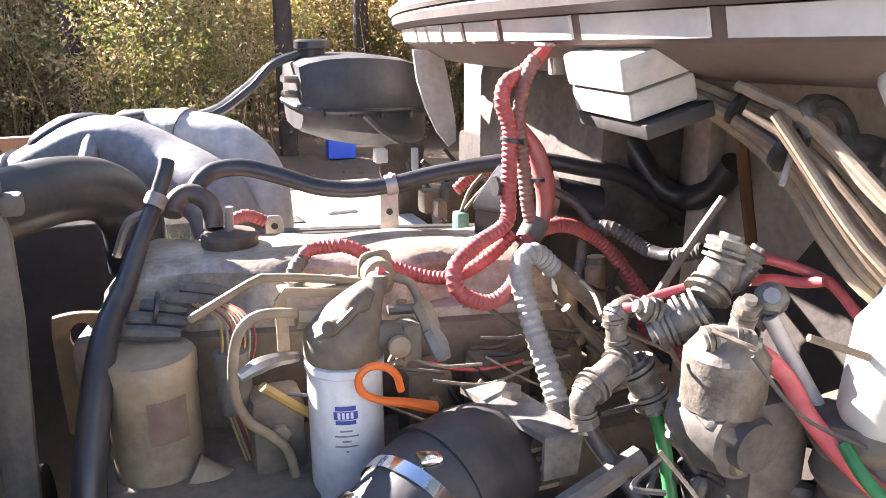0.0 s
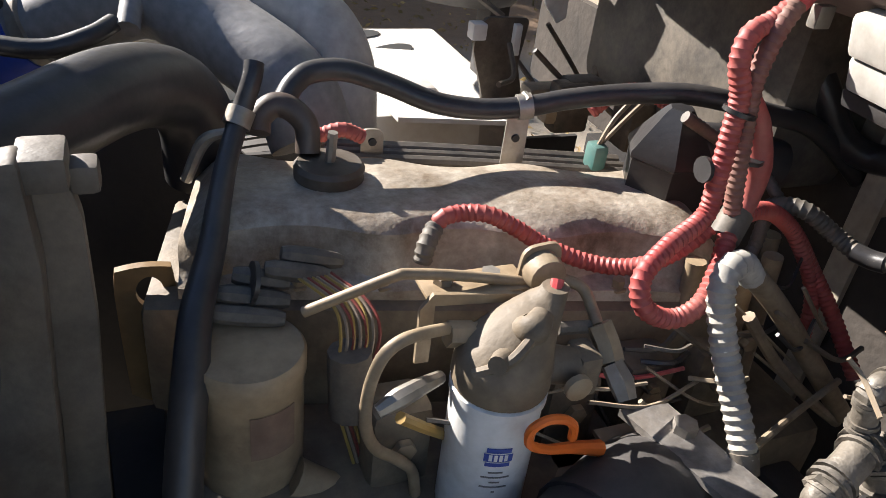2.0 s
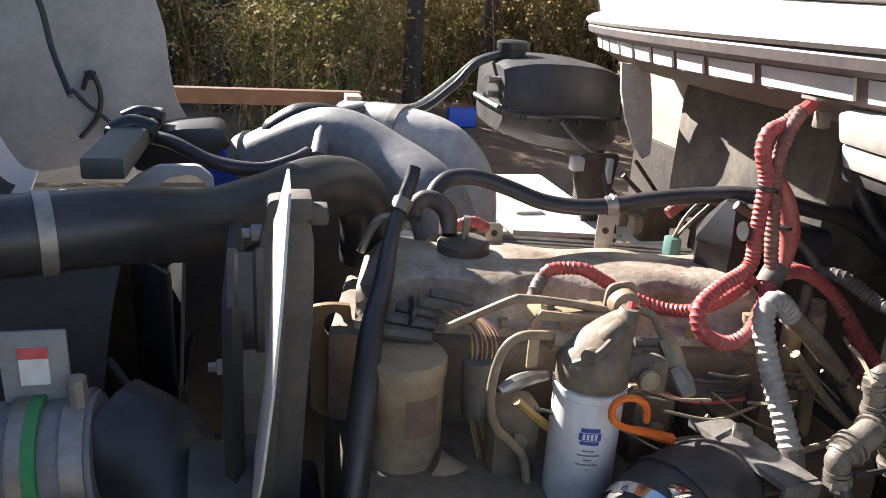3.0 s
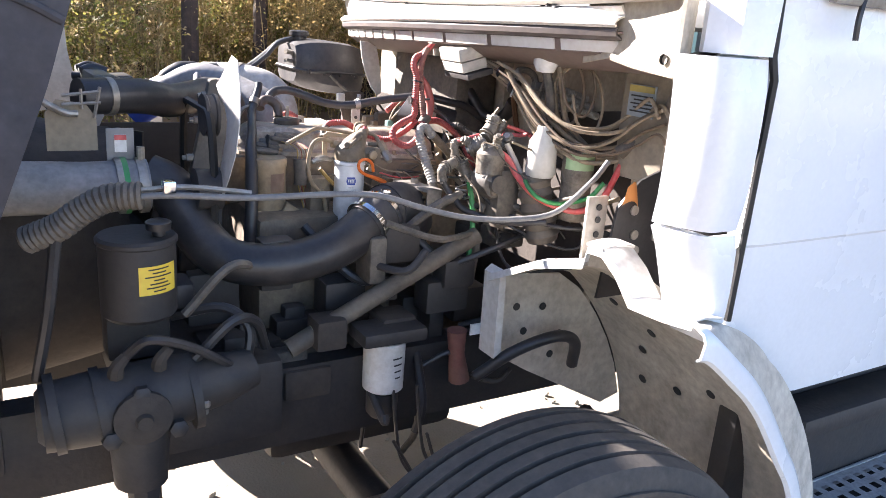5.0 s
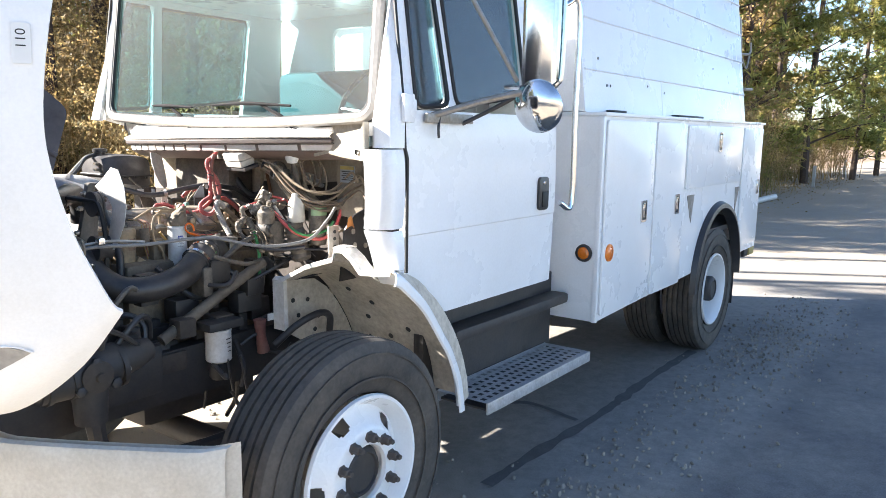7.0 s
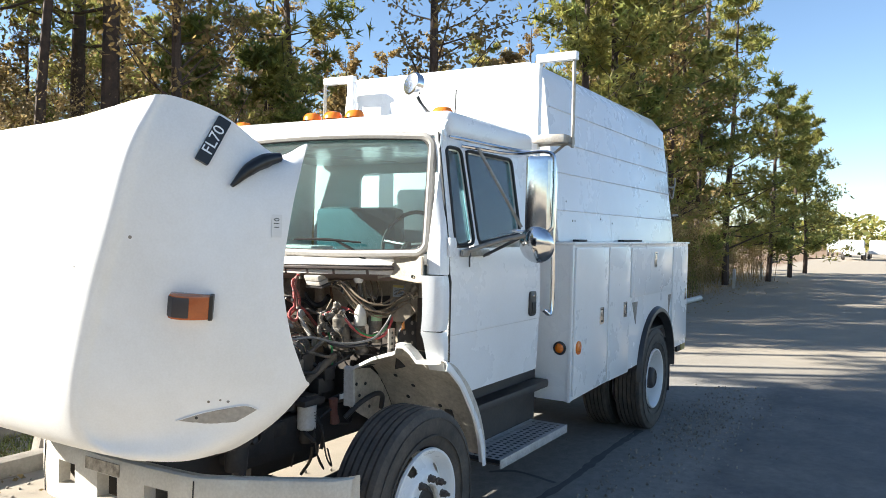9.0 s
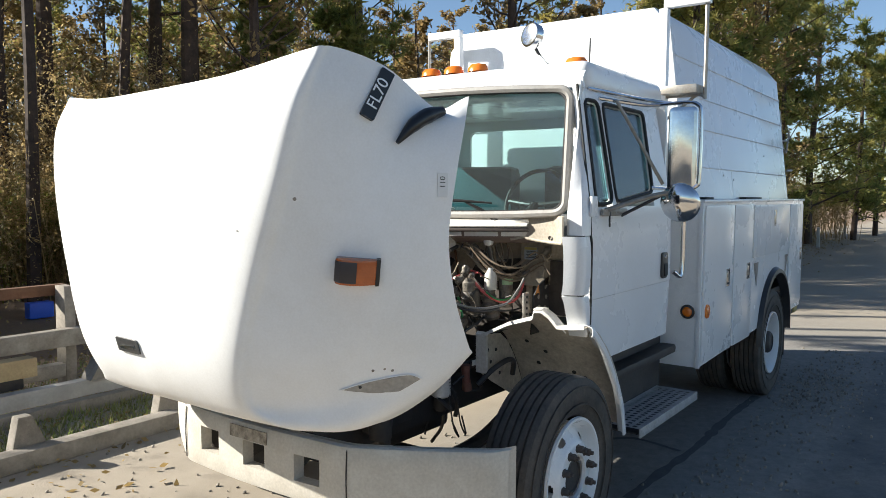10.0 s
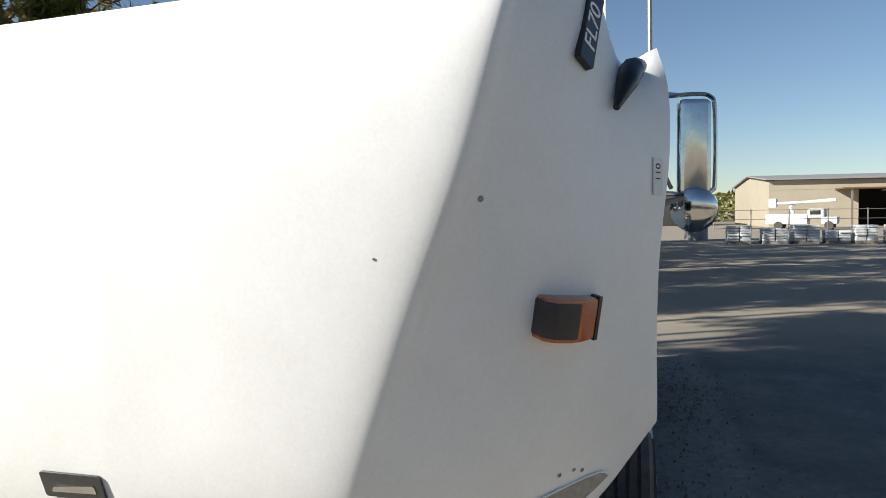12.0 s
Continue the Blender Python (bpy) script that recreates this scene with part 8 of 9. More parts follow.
part("splash_panel", plate(round_poly(sp, 0.03), 1.15, 1.162), mat("pale_spotted_panel", (0.52, 0.50, 0.46), 0.6, second=(0.30, 0.28, 0.25), amount=0.6, scale=10, fine=60, dust=DUST, dust_amount=0.25), hood, "pale stained inner hood panel")
part("panel_cable", tube([(-0.775, 1.142, 1.47), (-0.762, 1.14, 1.503), (-0.751, 1.138, 1.509), (-0.738, 1.138, 1.47), (-0.740, 1.14, 1.43), (-0.756, 1.142, 1.394), (-0.791, 1.144, 1.354)], 0.006, 7), M_RUBBER, hood, "thin black cable looped on the panel")
part("panel_cable", tube([(-0.80, 1.144, 1.47), (-0.765, 1.142, 1.43), (-0.721, 1.138, 1.394), (-0.69, 1.12, 1.351), (-0.66, 1.08, 1.32)], 0.005, 7), M_RUBBER, hood)
part("cable_clip", box((-0.768, 1.135, 1.494), (-0.744, 1.149, 1.514), 0.003), M_FRAME, hood)
part("intake_duct", plate(round_poly([(-0.60, 1.40), (-0.59, 1.465), (-0.52, 1.482), (-0.44, 1.486), (-0.42, 1.45), (-0.41, 1.40)], 0.02), 0.62, 0.74, bevel=0.01), M_BLACK, engine, "dull black intake duct")
arch = [(-0.66, 1.30), (-0.62, 1.375), (-0.594, 1.422), (-0.555, 1.460), (-0.521, 1.479), (-0.463, 1.480), (-0.442, 1.462), (-0.438, 1.40), (-0.446, 1.40), (-0.452, 1.450), (-0.470, 1.466), (-0.505, 1.461), (-0.530, 1.440), (-0.560, 1.400), (-0.585, 1.350), (-0.61, 1.30)]
part("shroud_ring", plate(round_poly(arch, 0.008), 0.345, 0.36, bevel=0.002), mat("pale_shroud", (0.52, 0.52, 0.53), 0.5, second=(0.36, 0.35, 0.34), dust=DUST, dust_amount=0.25), engine, "pale curved shroud arch")
bar = part("radiator_bar", box((-0.60, 0.18, 1.475), (-0.545, 0.66, 1.505), 0.006, m=Matrix.Translation((0, 0, 0.02)) @ Matrix.Rotation(radians(-1.5), 4, "X")), mat("dark_green_grey_paint", (0.06, 0.075, 0.068), 0.5, second=(0.10, 0.11, 0.10), scale=9, dust=DUST, dust_amount=0.3), engine, "dark bar over the radiator")
for k, (y_, r_) in enumerate(((0.47, 0.016), (0.58, 0.013))):
    part("bar_fitting", tube([(-0.60, y_, 1.505), (-0.57, y_ + 0.01, 1.515), (-0.535, y_ + 0.005, 1.505)], r_, 10), M_BLACK, bar)
# low engine clutter in the shade
random.seed(23)
lo = part("oil_pan", box((-0.25, -0.18, 0.50), (0.35, 0.25, 0.66), 0.04), M_FRAME, engine)
for k in range(34):
    c = Vector((random.uniform(-0.5, 0.42), random.uniform(-0.34, -0.16), random.uniform(0.78, 1.16)))
    s = Vector((random.uniform(0.02, 0.07), random.uniform(0.02, 0.05), random.uniform(0.02, 0.07)))
    part("casting", box(c - s, c + s, 0.012), random.choice((M_FRAME, M_FRAME, M_GRIMESHADE, M_DKLOOM)), engine)
for k in range(16):
    a = Vector((random.uniform(-0.45, 0.3), random.uniform(-0.40, -0.25), random.uniform(0.75, 1.2)))
    b = a + Vector((random.uniform(-0.3, 0.35), random.uniform(-0.1, 0.1), random.uniform(-0.35, 0.15)))
    part("hose", tube([a, a.lerp(b, 0.5) + Vector((0, -0.04, random.uniform(-0.08, 0.08))), b], random.uniform(0.006, 0.014), 8), random.choice((M_RUBBER, M_DKLOOM, M_FRAME)), engine)
for k in range(2):
    x = 0.0 + 0.07 * k
    part("hanging_wire", tube([(x, -0.42, 0.80), (x + 0.02, -0.44, 0.62), (x + 0.06, -0.45, 0.55), (x + 0.03 * k, -0.44, 0.66)], 0.005, 6), M_RUBBER, truck)
part("wheel_well_hose", tube([(0.22, -0.47, 0.82), (0.30, -0.52, 0.90), (0.40, -0.56, 0.945), (0.47, -0.56, 0.92), (0.49, -0.54, 0.84)], 0.016, 10), M_RUBBER, truck, "black hose in the wheel well")
# holes in the wheel-well wall and arch
for x, z in ((0.28, 1.045), (0.34, 1.0), (0.372, 0.925), (0.43, 0.99), (0.50, 0.90), (0.475, 0.84)):
    part("liner_hole", lathe([(0.011, 0), (0.011, 0.0025), (0, 0.0025)], at=(x, -0.459, z), axis="y", seg=10), M_INK, truck)
for y, i in ((0.60, 12), (0.62, 17), (0.72, 20), (0.70, 14), (0.85, 18), (0.58, 21), (0.9, 23)):
    r = fender_row(y)
    a, b = Vector((r[i][0], -r[i][1], r[i][2])), Vector((r[i + 1][0], -r[i + 1][1], r[i + 1][2]))
    n = Vector(((b - a).z, 0, -(b - a).x)).normalized()
    n = n if n.dot(Vector((FC[0], 0, FC[1])) - Vector((a.x, 0, a.z))) > 0 else -n
    part("liner_hole", lathe([(0.014, 0), (0.014, 0.002), (0, 0.002)], seg=10, m=frame_at(a + n * 0.001, (0, 1, 0), n)), M_INK, truck)

# inner wheel-well panel that tilts with the hood
ip = [(-0.67, 1.82), (-0.715, 1.675), (-0.75, 1.56), (-0.785, 1.47), (-0.835, 1.34), (-0.90, 1.18), (-1.02, 1.04), (-1.30, 1.06), (-1.44, 1.17), (-1.53, 1.4), (-1.56, 1.7), (-1.55, 2.0), (-1.47, 2.25), (-1.15, 2.16), (-0.85, 1.97)]
pnl = part("inner_panel", plate(round_poly(ip, 0.03), -0.515, -0.50, bevel=0.003), M_HOODIN, hood, "dark felt-covered inner hood panel")
part("panel_bead", tube([(-1.05, -0.516, 1.98), (-0.93, -0.516, 1.86), (-0.905, -0.516, 1.80), (-0.88, -0.516, 1.75), (-0.812, -0.516, 1.716), (-0.76, -0.516, 1.693), (-0.72, -0.516, 1.672)], 0.009, 8), M_HOODIN, pnl)
part("panel_bead", tube([(-1.30, -0.516, 1.50), (-1.0, -0.516, 1.40), (-0.86, -0.516, 1.35)], 0.008, 8), M_HOODIN, pnl)
# dark far-side wall added to block light; low cross member in the engine bay
part("far_well_wall", plate([(-0.70, 0.34), (-0.86, 0.62), (-1.02, 0.86), (-1.02, 1.34), (-0.25, 1.34), (-0.12, 1.22), (0.5, 1.22), (0.5, 0.62)], 0.60, 0.61), M_FRAME, truck, "dark wall added to keep the far engine bay dark")
part("low_cross_member", box((-0.62, -0.39, 0.72), (-0.28, 0.39, 0.92), 0.02), M_FRAME, truck, "greasy cross member")

# flange bolts, ties and small wires over the engine
random.seed(41)
for k in range(26):
    a = Vector((random.uniform(-0.08, 0.36), random.uniform(-0.135, -0.06), random.uniform(1.28, 1.37)))
    b = a + Vector((random.uniform(0.04, 0.14), random.uniform(-0.03, 0.03), random.uniform(-0.09, 0.03)))
    part("thin_wire", tube([a, a.lerp(b, 0.5) + Vector((0, -0.012, random.uniform(-0.03, 0.01))), b], random.uniform(0.0016, 0.0032), 5), random.choice((M_TANLOOM, M_DKLOOM, M_DKLOOM, M_RUBBER)), engine)
for k in range(14):
    a = Vector((random.uniform(0.16, 0.45), random.uniform(-0.45, -0.24), random.uniform(1.28, 1.46)))
    b = a + Vector((random.uniform(-0.06, 0.12), random.uniform(-0.07, 0.05), random.uniform(-0.16, 0.0)))
    part("thin_wire", tube([a, a.lerp(b, 0.5) + Vector((random.gauss(0, 0.015), random.gauss(0, 0.015), 0.0)), b], random.uniform(0.0018, 0.0036), 5), random.choice((M_TANLOOM, M_DKLOOM, M_RUBBER, M_RUBBER)), valves)
for p, q, r in (((0.19, -0.06, 1.50), (0.194, -0.06, 1.50), 0.012), ((0.353, -0.328, 1.5735), (0.3535, -0.333, 1.571), 0.022), ((0.375, -0.437, 1.473), (0.380, -0.442, 1.468), 0.024)):
    part("cable_tie", tube([p, q], r, 12), M_BLACK, valves)
for x, z in ((0.06, 1.31), (0.19, 1.26), (0.30, 1.30)):
    part("bolt", lathe([(0.012, 0), (0.012, 0.004), (0.008, 0.004), (0.008, 0.014), (0, 0.015)], at=(x, -0.078, z), axis="y", seg=6), M_TAN, engine)
for x, y, a in ((0.12, 0.66, 20), (0.20, 0.86, 35), (0.15, 0.97, 10)):
    part("tray_slot", lathe([(0.03, 0), (0.03, 0.002), (0, 0.002)], seg=20, m=Matrix.Translation((x, y, 1.3005)) @ Matrix.Rotation(radians(a), 4, "Z") @ Matrix.Scale(2.2, 4, (1, 0, 0))), M_INK, truck)
# dark brackets and lines below the coolant tank
M_GRIME = mat("grimy_brown_metal", (0.075, 0.055, 0.04), 0.55, second=(0.03, 0.025, 0.02), amount=0.9, scale=16, fine=90, bump=0.4, dust=DUST, dust_amount=0.35, dust_scale=14)
tb2 = part("tank_bracket_frame", plate(round_poly([(0.27, 1.22), (0.262, 1.33), (0.235, 1.41), (0.25, 1.458), (0.33, 1.458), (0.32, 1.38), (0.345, 1.30), (0.35, 1.22)], 0.012), 0.55, 0.558), M_GRIME, truck, "grimy brown bracket below the coolant tank")
part("bracket_lug", box((0.225, 0.535, 1.425), (0.25, 0.56, 1.452), 0.004), M_PALE, tb2)
part("bracket_lug", box((0.30, 0.536, 1.40), (0.312, 0.549, 1.45), 0.002), M_PALE, tb2)
part("bracket_lug", box((0.14, 0.60, 1.302), (0.20, 0.68, 1.325), 0.004), M_PALE, tb2)
random.seed(77)
for k in range(5):
    a = Vector((random.uniform(0.24, 0.42), random.uniform(0.42, 0.60), random.uniform(1.36, 1.46)))
    b = a + Vector((random.uniform(-0.05, 0.14), random.uniform(-0.12, 0.02), random.uniform(-0.12, -0.02)))
    part("bracket_line", tube([a, a.lerp(b, 0.5) + Vector((0.02, 0, -0.02)), b], random.uniform(0.003, 0.006), 7), random.choice((M_GRIME, M_GRIME, M_TANLOOM)), tb2)
for k in range(8):
    c = Vector((random.uniform(0.30, 0.48), random.uniform(0.30, 0.52), random.uniform(1.27, 1.40)))
    d = Vector((random.uniform(0.015, 0.035), random.uniform(0.01, 0.03), random.uniform(0.015, 0.04)))
    part("grimy_fitting", box(c - d, c + d, 0.008), random.choice((M_GRIME, M_DKLOOM, M_GRIME, M_TAN)), tb2)
part("red_loom", ribbed([(0.265, 0.235, 1.43), (0.30, 0.235, 1.455), (0.335, 0.21, 1.46), (0.36, 0.17, 1.44)], 0.009), M_RED, engine)

# ---- trees ----
M_BARK = mat("pine_bark", (0.085, 0.055, 0.04), 0.9, second=(0.04, 0.03, 0.024), amount=0.8, scale=7, fine=40, bump=0.6, vary=0.25)


def leaf_mat(name, a, b, trans=0.4):
    m = mat(name, a, 0.6, second=b, amount=1.0, scale=0.8, fine=12, bump=0.0, vary=0.35, island=True)
    n, l = m.node_tree.nodes, m.node_tree.links
    bsdf = n["Principled BSDF"]
    out = [x for x in n if x.type == "OUTPUT_MATERIAL"][0]
    tl = n.new("ShaderNodeBsdfTranslucent")
    src = bsdf.inputs["Base Color"].links[0].from_socket
    l.new(src, tl.inputs["Color"])
    mx = n.new("ShaderNodeMixShader")
    mx.inputs["Fac"].default_value = trans
    l.new(bsdf.outputs["BSDF"], mx.inputs[1])
    l.new(tl.outputs["BSDF"], mx.inputs[2])
    l.new(mx.outputs["Shader"], out.inputs["Surface"])
    return m


M_PINE = leaf_mat("pine_needles", (0.21, 0.25, 0.065), (0.42, 0.34, 0.10), 0.55)
M_LEAF = leaf_mat("autumn_leaves", (0.36, 0.26, 0.10), (0.22, 0.145, 0.065), 0.5)
M_BRUSH = leaf_mat("dry_brush", (0.46, 0.35, 0.16), (0.27, 0.19, 0.09), 0.5)
M_SHRUB = leaf_mat("green_shrub", (0.15, 0.18, 0.04), (0.30, 0.23, 0.06), 0.5)
rng = random.Random(7)


def quad_leaf(bm, p, size, flat=0.6, long=2.0):
    d = Vector((rng.gauss(0, 1), rng.gauss(0, 1), rng.gauss(0, flat))).normalized()
    e = d.cross(Vector((rng.gauss(0, 1), rng.gauss(0, 1), rng.gauss(0, 1)))).normalized()
    d, e = d * size * long, e * size
    v = [bm.verts.new(p + q) for q in (-d, e * 0.6, d, -e * 0.6)]
    bm.faces.new(v)


def tuft(bm, p, size, n=9):
    """A brush of needles."""
    ax = Vector((rng.gauss(0, 1), rng.gauss(0, 1), rng.gauss(0.5, 0.6))).normalized()
    for _ in range(n):
        d = (ax + Vector((rng.gauss(0, 0.6), rng.gauss(0, 0.6), rng.gauss(0, 0.6)))).normalized()
        e = d.cross(Vector((rng.random() - 0.5, rng.random() - 0.5, rng.random() - 0.5))).normalized() * size * 0.10
        v = [bm.verts.new(p + q) for q in (e, d * size, -e)]
        bm.faces.new(v)


def tree(kind, h, seed, r0=0.0):
    rng.seed(seed)
    ob = empty("tree", (0, 0, 0), {"bushy": "broad full pine with bright yellow-green needles", "pine": "tall pine with a bare dark trunk and ragged green crown", "mast": "tall straight pine bare up to its high crown", "leafy": "slim autumn tree with thinning yellow-brown leaves"}[kind], "tree", "trees at the wood's edge")
    r0 = r0 or 0.012 * h + 0.02
    lean = Vector((rng.uniform(-0.03, 0.03), rng.uniform(-0.03, 0.03), 1))
    pts = [lean * (h * t) + Vector((rng.gauss(0, 0.03), rng.gauss(0, 0.03), 0)) * h * 0.15 for t in (0, 0.25, 0.5, 0.75, 1.0)]
    pts[0] = Vector((0, 0, -0.1))
    tb = tube(pts, [r0, r0 * 0.8, r0 * 0.62, r0 * 0.4, r0 * 0.1], 8, 4)
    path = spline(pts, 10)
    cb = bmesh.new()
    start = {"mast": 0.66, "pine": 0.38, "bushy": 0.12, "leafy": 0.22}[kind]
    nl = {"mast": 26, "pine": 38, "bushy": 52, "leafy": 40}[kind]
    needles = kind != "leafy"
    for i in range(nl):
        t = start + (1 - start) * (i + rng.random()) / nl
        base = path[min(int(t * (len(path) - 1)), len(path) - 1)]
        ang = rng.uniform(0, 2 * math.pi)
        reach = (0.24 if needles else 0.22) * h * (1.12 - t) ** 0.8 * rng.uniform(0.55, 1.15) + 0.2
        up = rng.uniform(0.0, 0.45) if needles else rng.uniform(0.3, 1.0)
        d = Vector((math.cos(ang), math.sin(ang), up)).normalized()
        mid = base + d * reach * 0.55 + Vector((0, 0, rng.uniform(-0.1, 0.1) * reach))
        tip = base + d * reach + Vector((0, 0, rng.uniform(-0.05, 0.2) * reach))
        tube([base, mid, tip], [r0 * 0.28 * (1.1 - t), r0 * 0.15 * (1.1 - t), 0.008], 5, 3, tb)
        k = 34 if needles else 85
        for _ in range(k):
            s = rng.uniform(0.35, 1.05)
            p = base.lerp(mid, s * 1.8) if s < 0.55 else mid.lerp(tip, (s - 0.55) / 0.45)
            p = p + Vector((rng.gauss(0, 0.13), rng.gauss(0, 0.13), rng.gauss(0.03, 0.09))) * reach * 0.9
            if needles:
                tuft(cb, p, rng.uniform(0.18, 0.36), 8)
            else:
                quad_leaf(cb, p, rng.uniform(0.04, 0.075), 0.8, 1.3)
    part("trunk", tb, M_BARK, ob)
    part("crown", cb, M_PINE if needles else M_LEAF, ob, smooth=False)
    return ob


protos = [tree("pine", 15, 11), tree("pine", 12, 12), tree("pine", 17, 13), tree("leafy", 9, 14), tree("leafy", 7, 15), tree("leafy", 11, 16), tree("pine", 6.5, 17, 0.10), tree("leafy", 5.5, 18, 0.07), tree("bushy", 12, 19, 0.16), tree("bushy", 9, 20, 0.13), tree("pine", 20, 25)]
SPOTS = []
rng.seed(5)


def blocks_sun(x, y, h):
    """Whether a tree would shade the truck: the sun's way past it crosses the truck below the crown."""
    q = x * 0.854 + y * 0.52
    dist = y * 0.854 - x * 0.52
    if 9.0 <= q < 16.0 and rng.random() < 0.25:
        return False
    return -6.5 < q < 16.0 and h > (dist - (6.0 if q < 2 else 3.0)) * math.tan(radians(SUN_EL)) + 0.6


HEIGHT = (15, 12, 17, 9, 7, 11, 6.5, 5.5, 12, 9, 20)
for row, (y0, count) in enumerate(((8.5, 30), (11.0, 32), (14.5, 30), (19, 28), (25, 30), (32, 36), (40, 40), (48, 40))):
    for i in range(count):
        x = -26 + (66.0 * (i + rng.uniform(0.1, 0.9)) / count)
        y = y0 + rng.uniform(-1.2, 1.5)
        if x > 7:
            y = y0 - 4.4 + rng.uniform(-0.6, 1.4)
        k = rng.choice((0, 1, 2, 3, 5, 6) if row < 3 else ((0, 2, 5, 1, 5) if row < 5 else (2, 10, 5, 5, 0)))
        if x > 4 and y > 9:
            k = rng.choice((3, 5, 5, 4, 1))
        r = (x + 4.3) / (y + 3.9)
        if x > 14 and row >= 3 and r > 2.0:
            continue
        if r > 4.2:
            continue
        low = 1.9 + (y + 3.9) * (0.40 + 0.24 * (r - 1.2)) if 1.15 < r < 2.4 else 99.0
        for alt in (k, 2, 1, 3, 5, 4, 6, 7):
            if HEIGHT[alt] > low:
                continue
            if not blocks_sun(x, y, HEIGHT[alt] + 0.5):
                SPOTS.append((x, y, alt))
                break
SPOTS += [(16.6, 4.4, 8), (19.5, 4.0, 8), (22.5, 3.6, 5), (25.5, 3.4, 9), (29.5, 3.0, 8), (34.0, 2.0, 9), (39.0, 1.7, 9), (45.0, 1.6, 9), (10.0, 5.2, 5)]
# bare-stemmed pines close behind the yard
MASTS = [(-1.64, 11.0), (-1.53, 14.0), (-0.82, 9.5), (-0.52, 13.0), (0.01, 9.8), (0.91, 11.5), (1.93, 15.0), (1.62, 9.2), (2.91, 12.5), (3.01, 10.5), (-2.6, 12.2), (-3.3, 15.0), (4.0, 13.5), (5.2, 11.0)]
protos.append(tree("mast", 14.5, 33, 0.125))
protos.append(tree("mast", 16.5, 34, 0.105))
rng.seed(6)
SPOTS += [(x, y, len(protos) - 1 - k % 2) for k, (x, y) in enumerate(MASTS)]
used = set()
for x, y, i in SPOTS:
    m = Matrix.Translation((x, y, 0)) @ Matrix.Rotation(rng.uniform(0, 6.28), 4, "Z") 
    if i not in used:
        used.add(i)
        protos[i].matrix_basis = m
    else:
        copy_thing(protos[i], m)


for k, ob in enumerate(protos):
    if k not in used:
        ob.matrix_basis = Matrix.Translation((-14 - 3 * k, 12, 0))


def brush(seed, w, h, n, size):
    rng.seed(seed)
    bm = bmesh.new()
    for _ in range(13):
        a = Vector((rng.gauss(0, w * 0.4), rng.gauss(0, w * 0.3), 0))
        b = a + Vector((rng.gauss(0, 0.3), rng.gauss(0, 0.3), h * rng.uniform(0.6, 1.15)))
        sweep([a, a.lerp(b, 0.5) + Vector((rng.gauss(0, 0.08), rng.gauss(0, 0.08), 0)), b], [0.012, 0.008, 0.003], 4, bm)
        for _ in range(5):
            q = a.lerp(b, rng.uniform(0.3, 0.95))
            e = q + Vector((rng.gauss(0, 0.22), rng.gauss(0, 0.22), rng.uniform(0.0, 0.3)))
            sweep([q, q.lerp(e, 0.5) + Vector((0, 0, rng.uniform(-0.02, 0.06))), e], [0.005, 0.004, 0.002], 3, bm)
            for _ in range(26):
                quad_leaf(bm, q.lerp(e, rng.uniform(0.3, 1.1)) + Vector((rng.gauss(0, 0.05), rng.gauss(0, 0.05), rng.gauss(0, 0.05))), size * rng.uniform(0.7, 1.5), 0.9, 1.4)
    for _ in range(n):
        t = rng.random() ** 0.8
        p = Vector((rng.gauss(0, w * 0.45), rng.gauss(0, w * 0.4), 0.05 + h * t * (1.0 + rng.gauss(0, 0.12))))
        quad_leaf(bm, p, size * rng.uniform(0.6, 1.3), 0.9, 1.4)
    return bm


bushes = [(brush(21, 1.2, 1.9, 2200, 0.017), M_BRUSH), (brush(22, 1.0, 2.6, 2000, 0.018), M_BRUSH), (brush(23, 1.1, 2.0, 2400, 0.02), M_SHRUB), (brush(24, 0.9, 3.2, 2200, 0.022), M_LEAF), (brush(26, 1.5, 4.6, 3200, 0.026), M_BRUSH)]
meshes = [mesh_of(b, "brush", m, False) for b, m in bushes]
wood = tagged(new("undergrowth"), "dense dry brown and yellow-green undergrowth at the wood's edge", "undergrowth", kind="stuff")
rng.seed(9)
for i in range(430):
    x = -22 + 60 * rng.random()
    y = 6.2 + abs(rng.gauss(0, 8.0)) - (3.6 if x > 7 else 0)
    if x < 7 and y < 6.0:
        continue
    q = x * 0.854 + y * 0.52
    if x < 9 and y < 11 and rng.random() < 0.55:
        continue
    if -8 < q < 3 and y < 10 and rng.random() < 0.65:
        continue
    if 0.3 < x < 3.6 and y < 9.6:
        continue
    ob = new("brush", meshes[rng.choice((0, 1, 1, 2, 3) if y < 9.5 else (1, 3, 4, 4, 4))])
    ob.parent = wood
    ob.location, ob.rotation_euler = (x, y, 0), (0, 0, rng.uniform(0, 6.28))

# a thicker sunlit fringe behind the yard
for i in range(46):
    x, y = rng.uniform(-3.5, 7.0), rng.uniform(9.9, 13.5)
    ob = new("brush", meshes[rng.choice((0, 1, 1, 2, 3))])
    ob.parent = wood
    ob.location, ob.rotation_euler = (x, y, 0), (0, 0, rng.uniform(0, 6.28))

# ---- the yard round the truck ----
M_WOOD = mat("weathered_timber", (0.30, 0.265, 0.22), 0.85, second=(0.18, 0.155, 0.125), amount=0.9, scale=6, fine=50, bump=0.5, vary=0.15)
M_WOODY = mat("fresh_timber", (0.46, 0.35, 0.19), 0.8, second=(0.36, 0.26, 0.14), amount=0.8, scale=7, fine=50, bump=0.4)


def beam(lo, hi, label, material=M_WOOD, name="timber_beam", bevel=0.008):
    return thing(name, box(lo, hi, bevel), material, label, "beam", "timbers beside the truck")


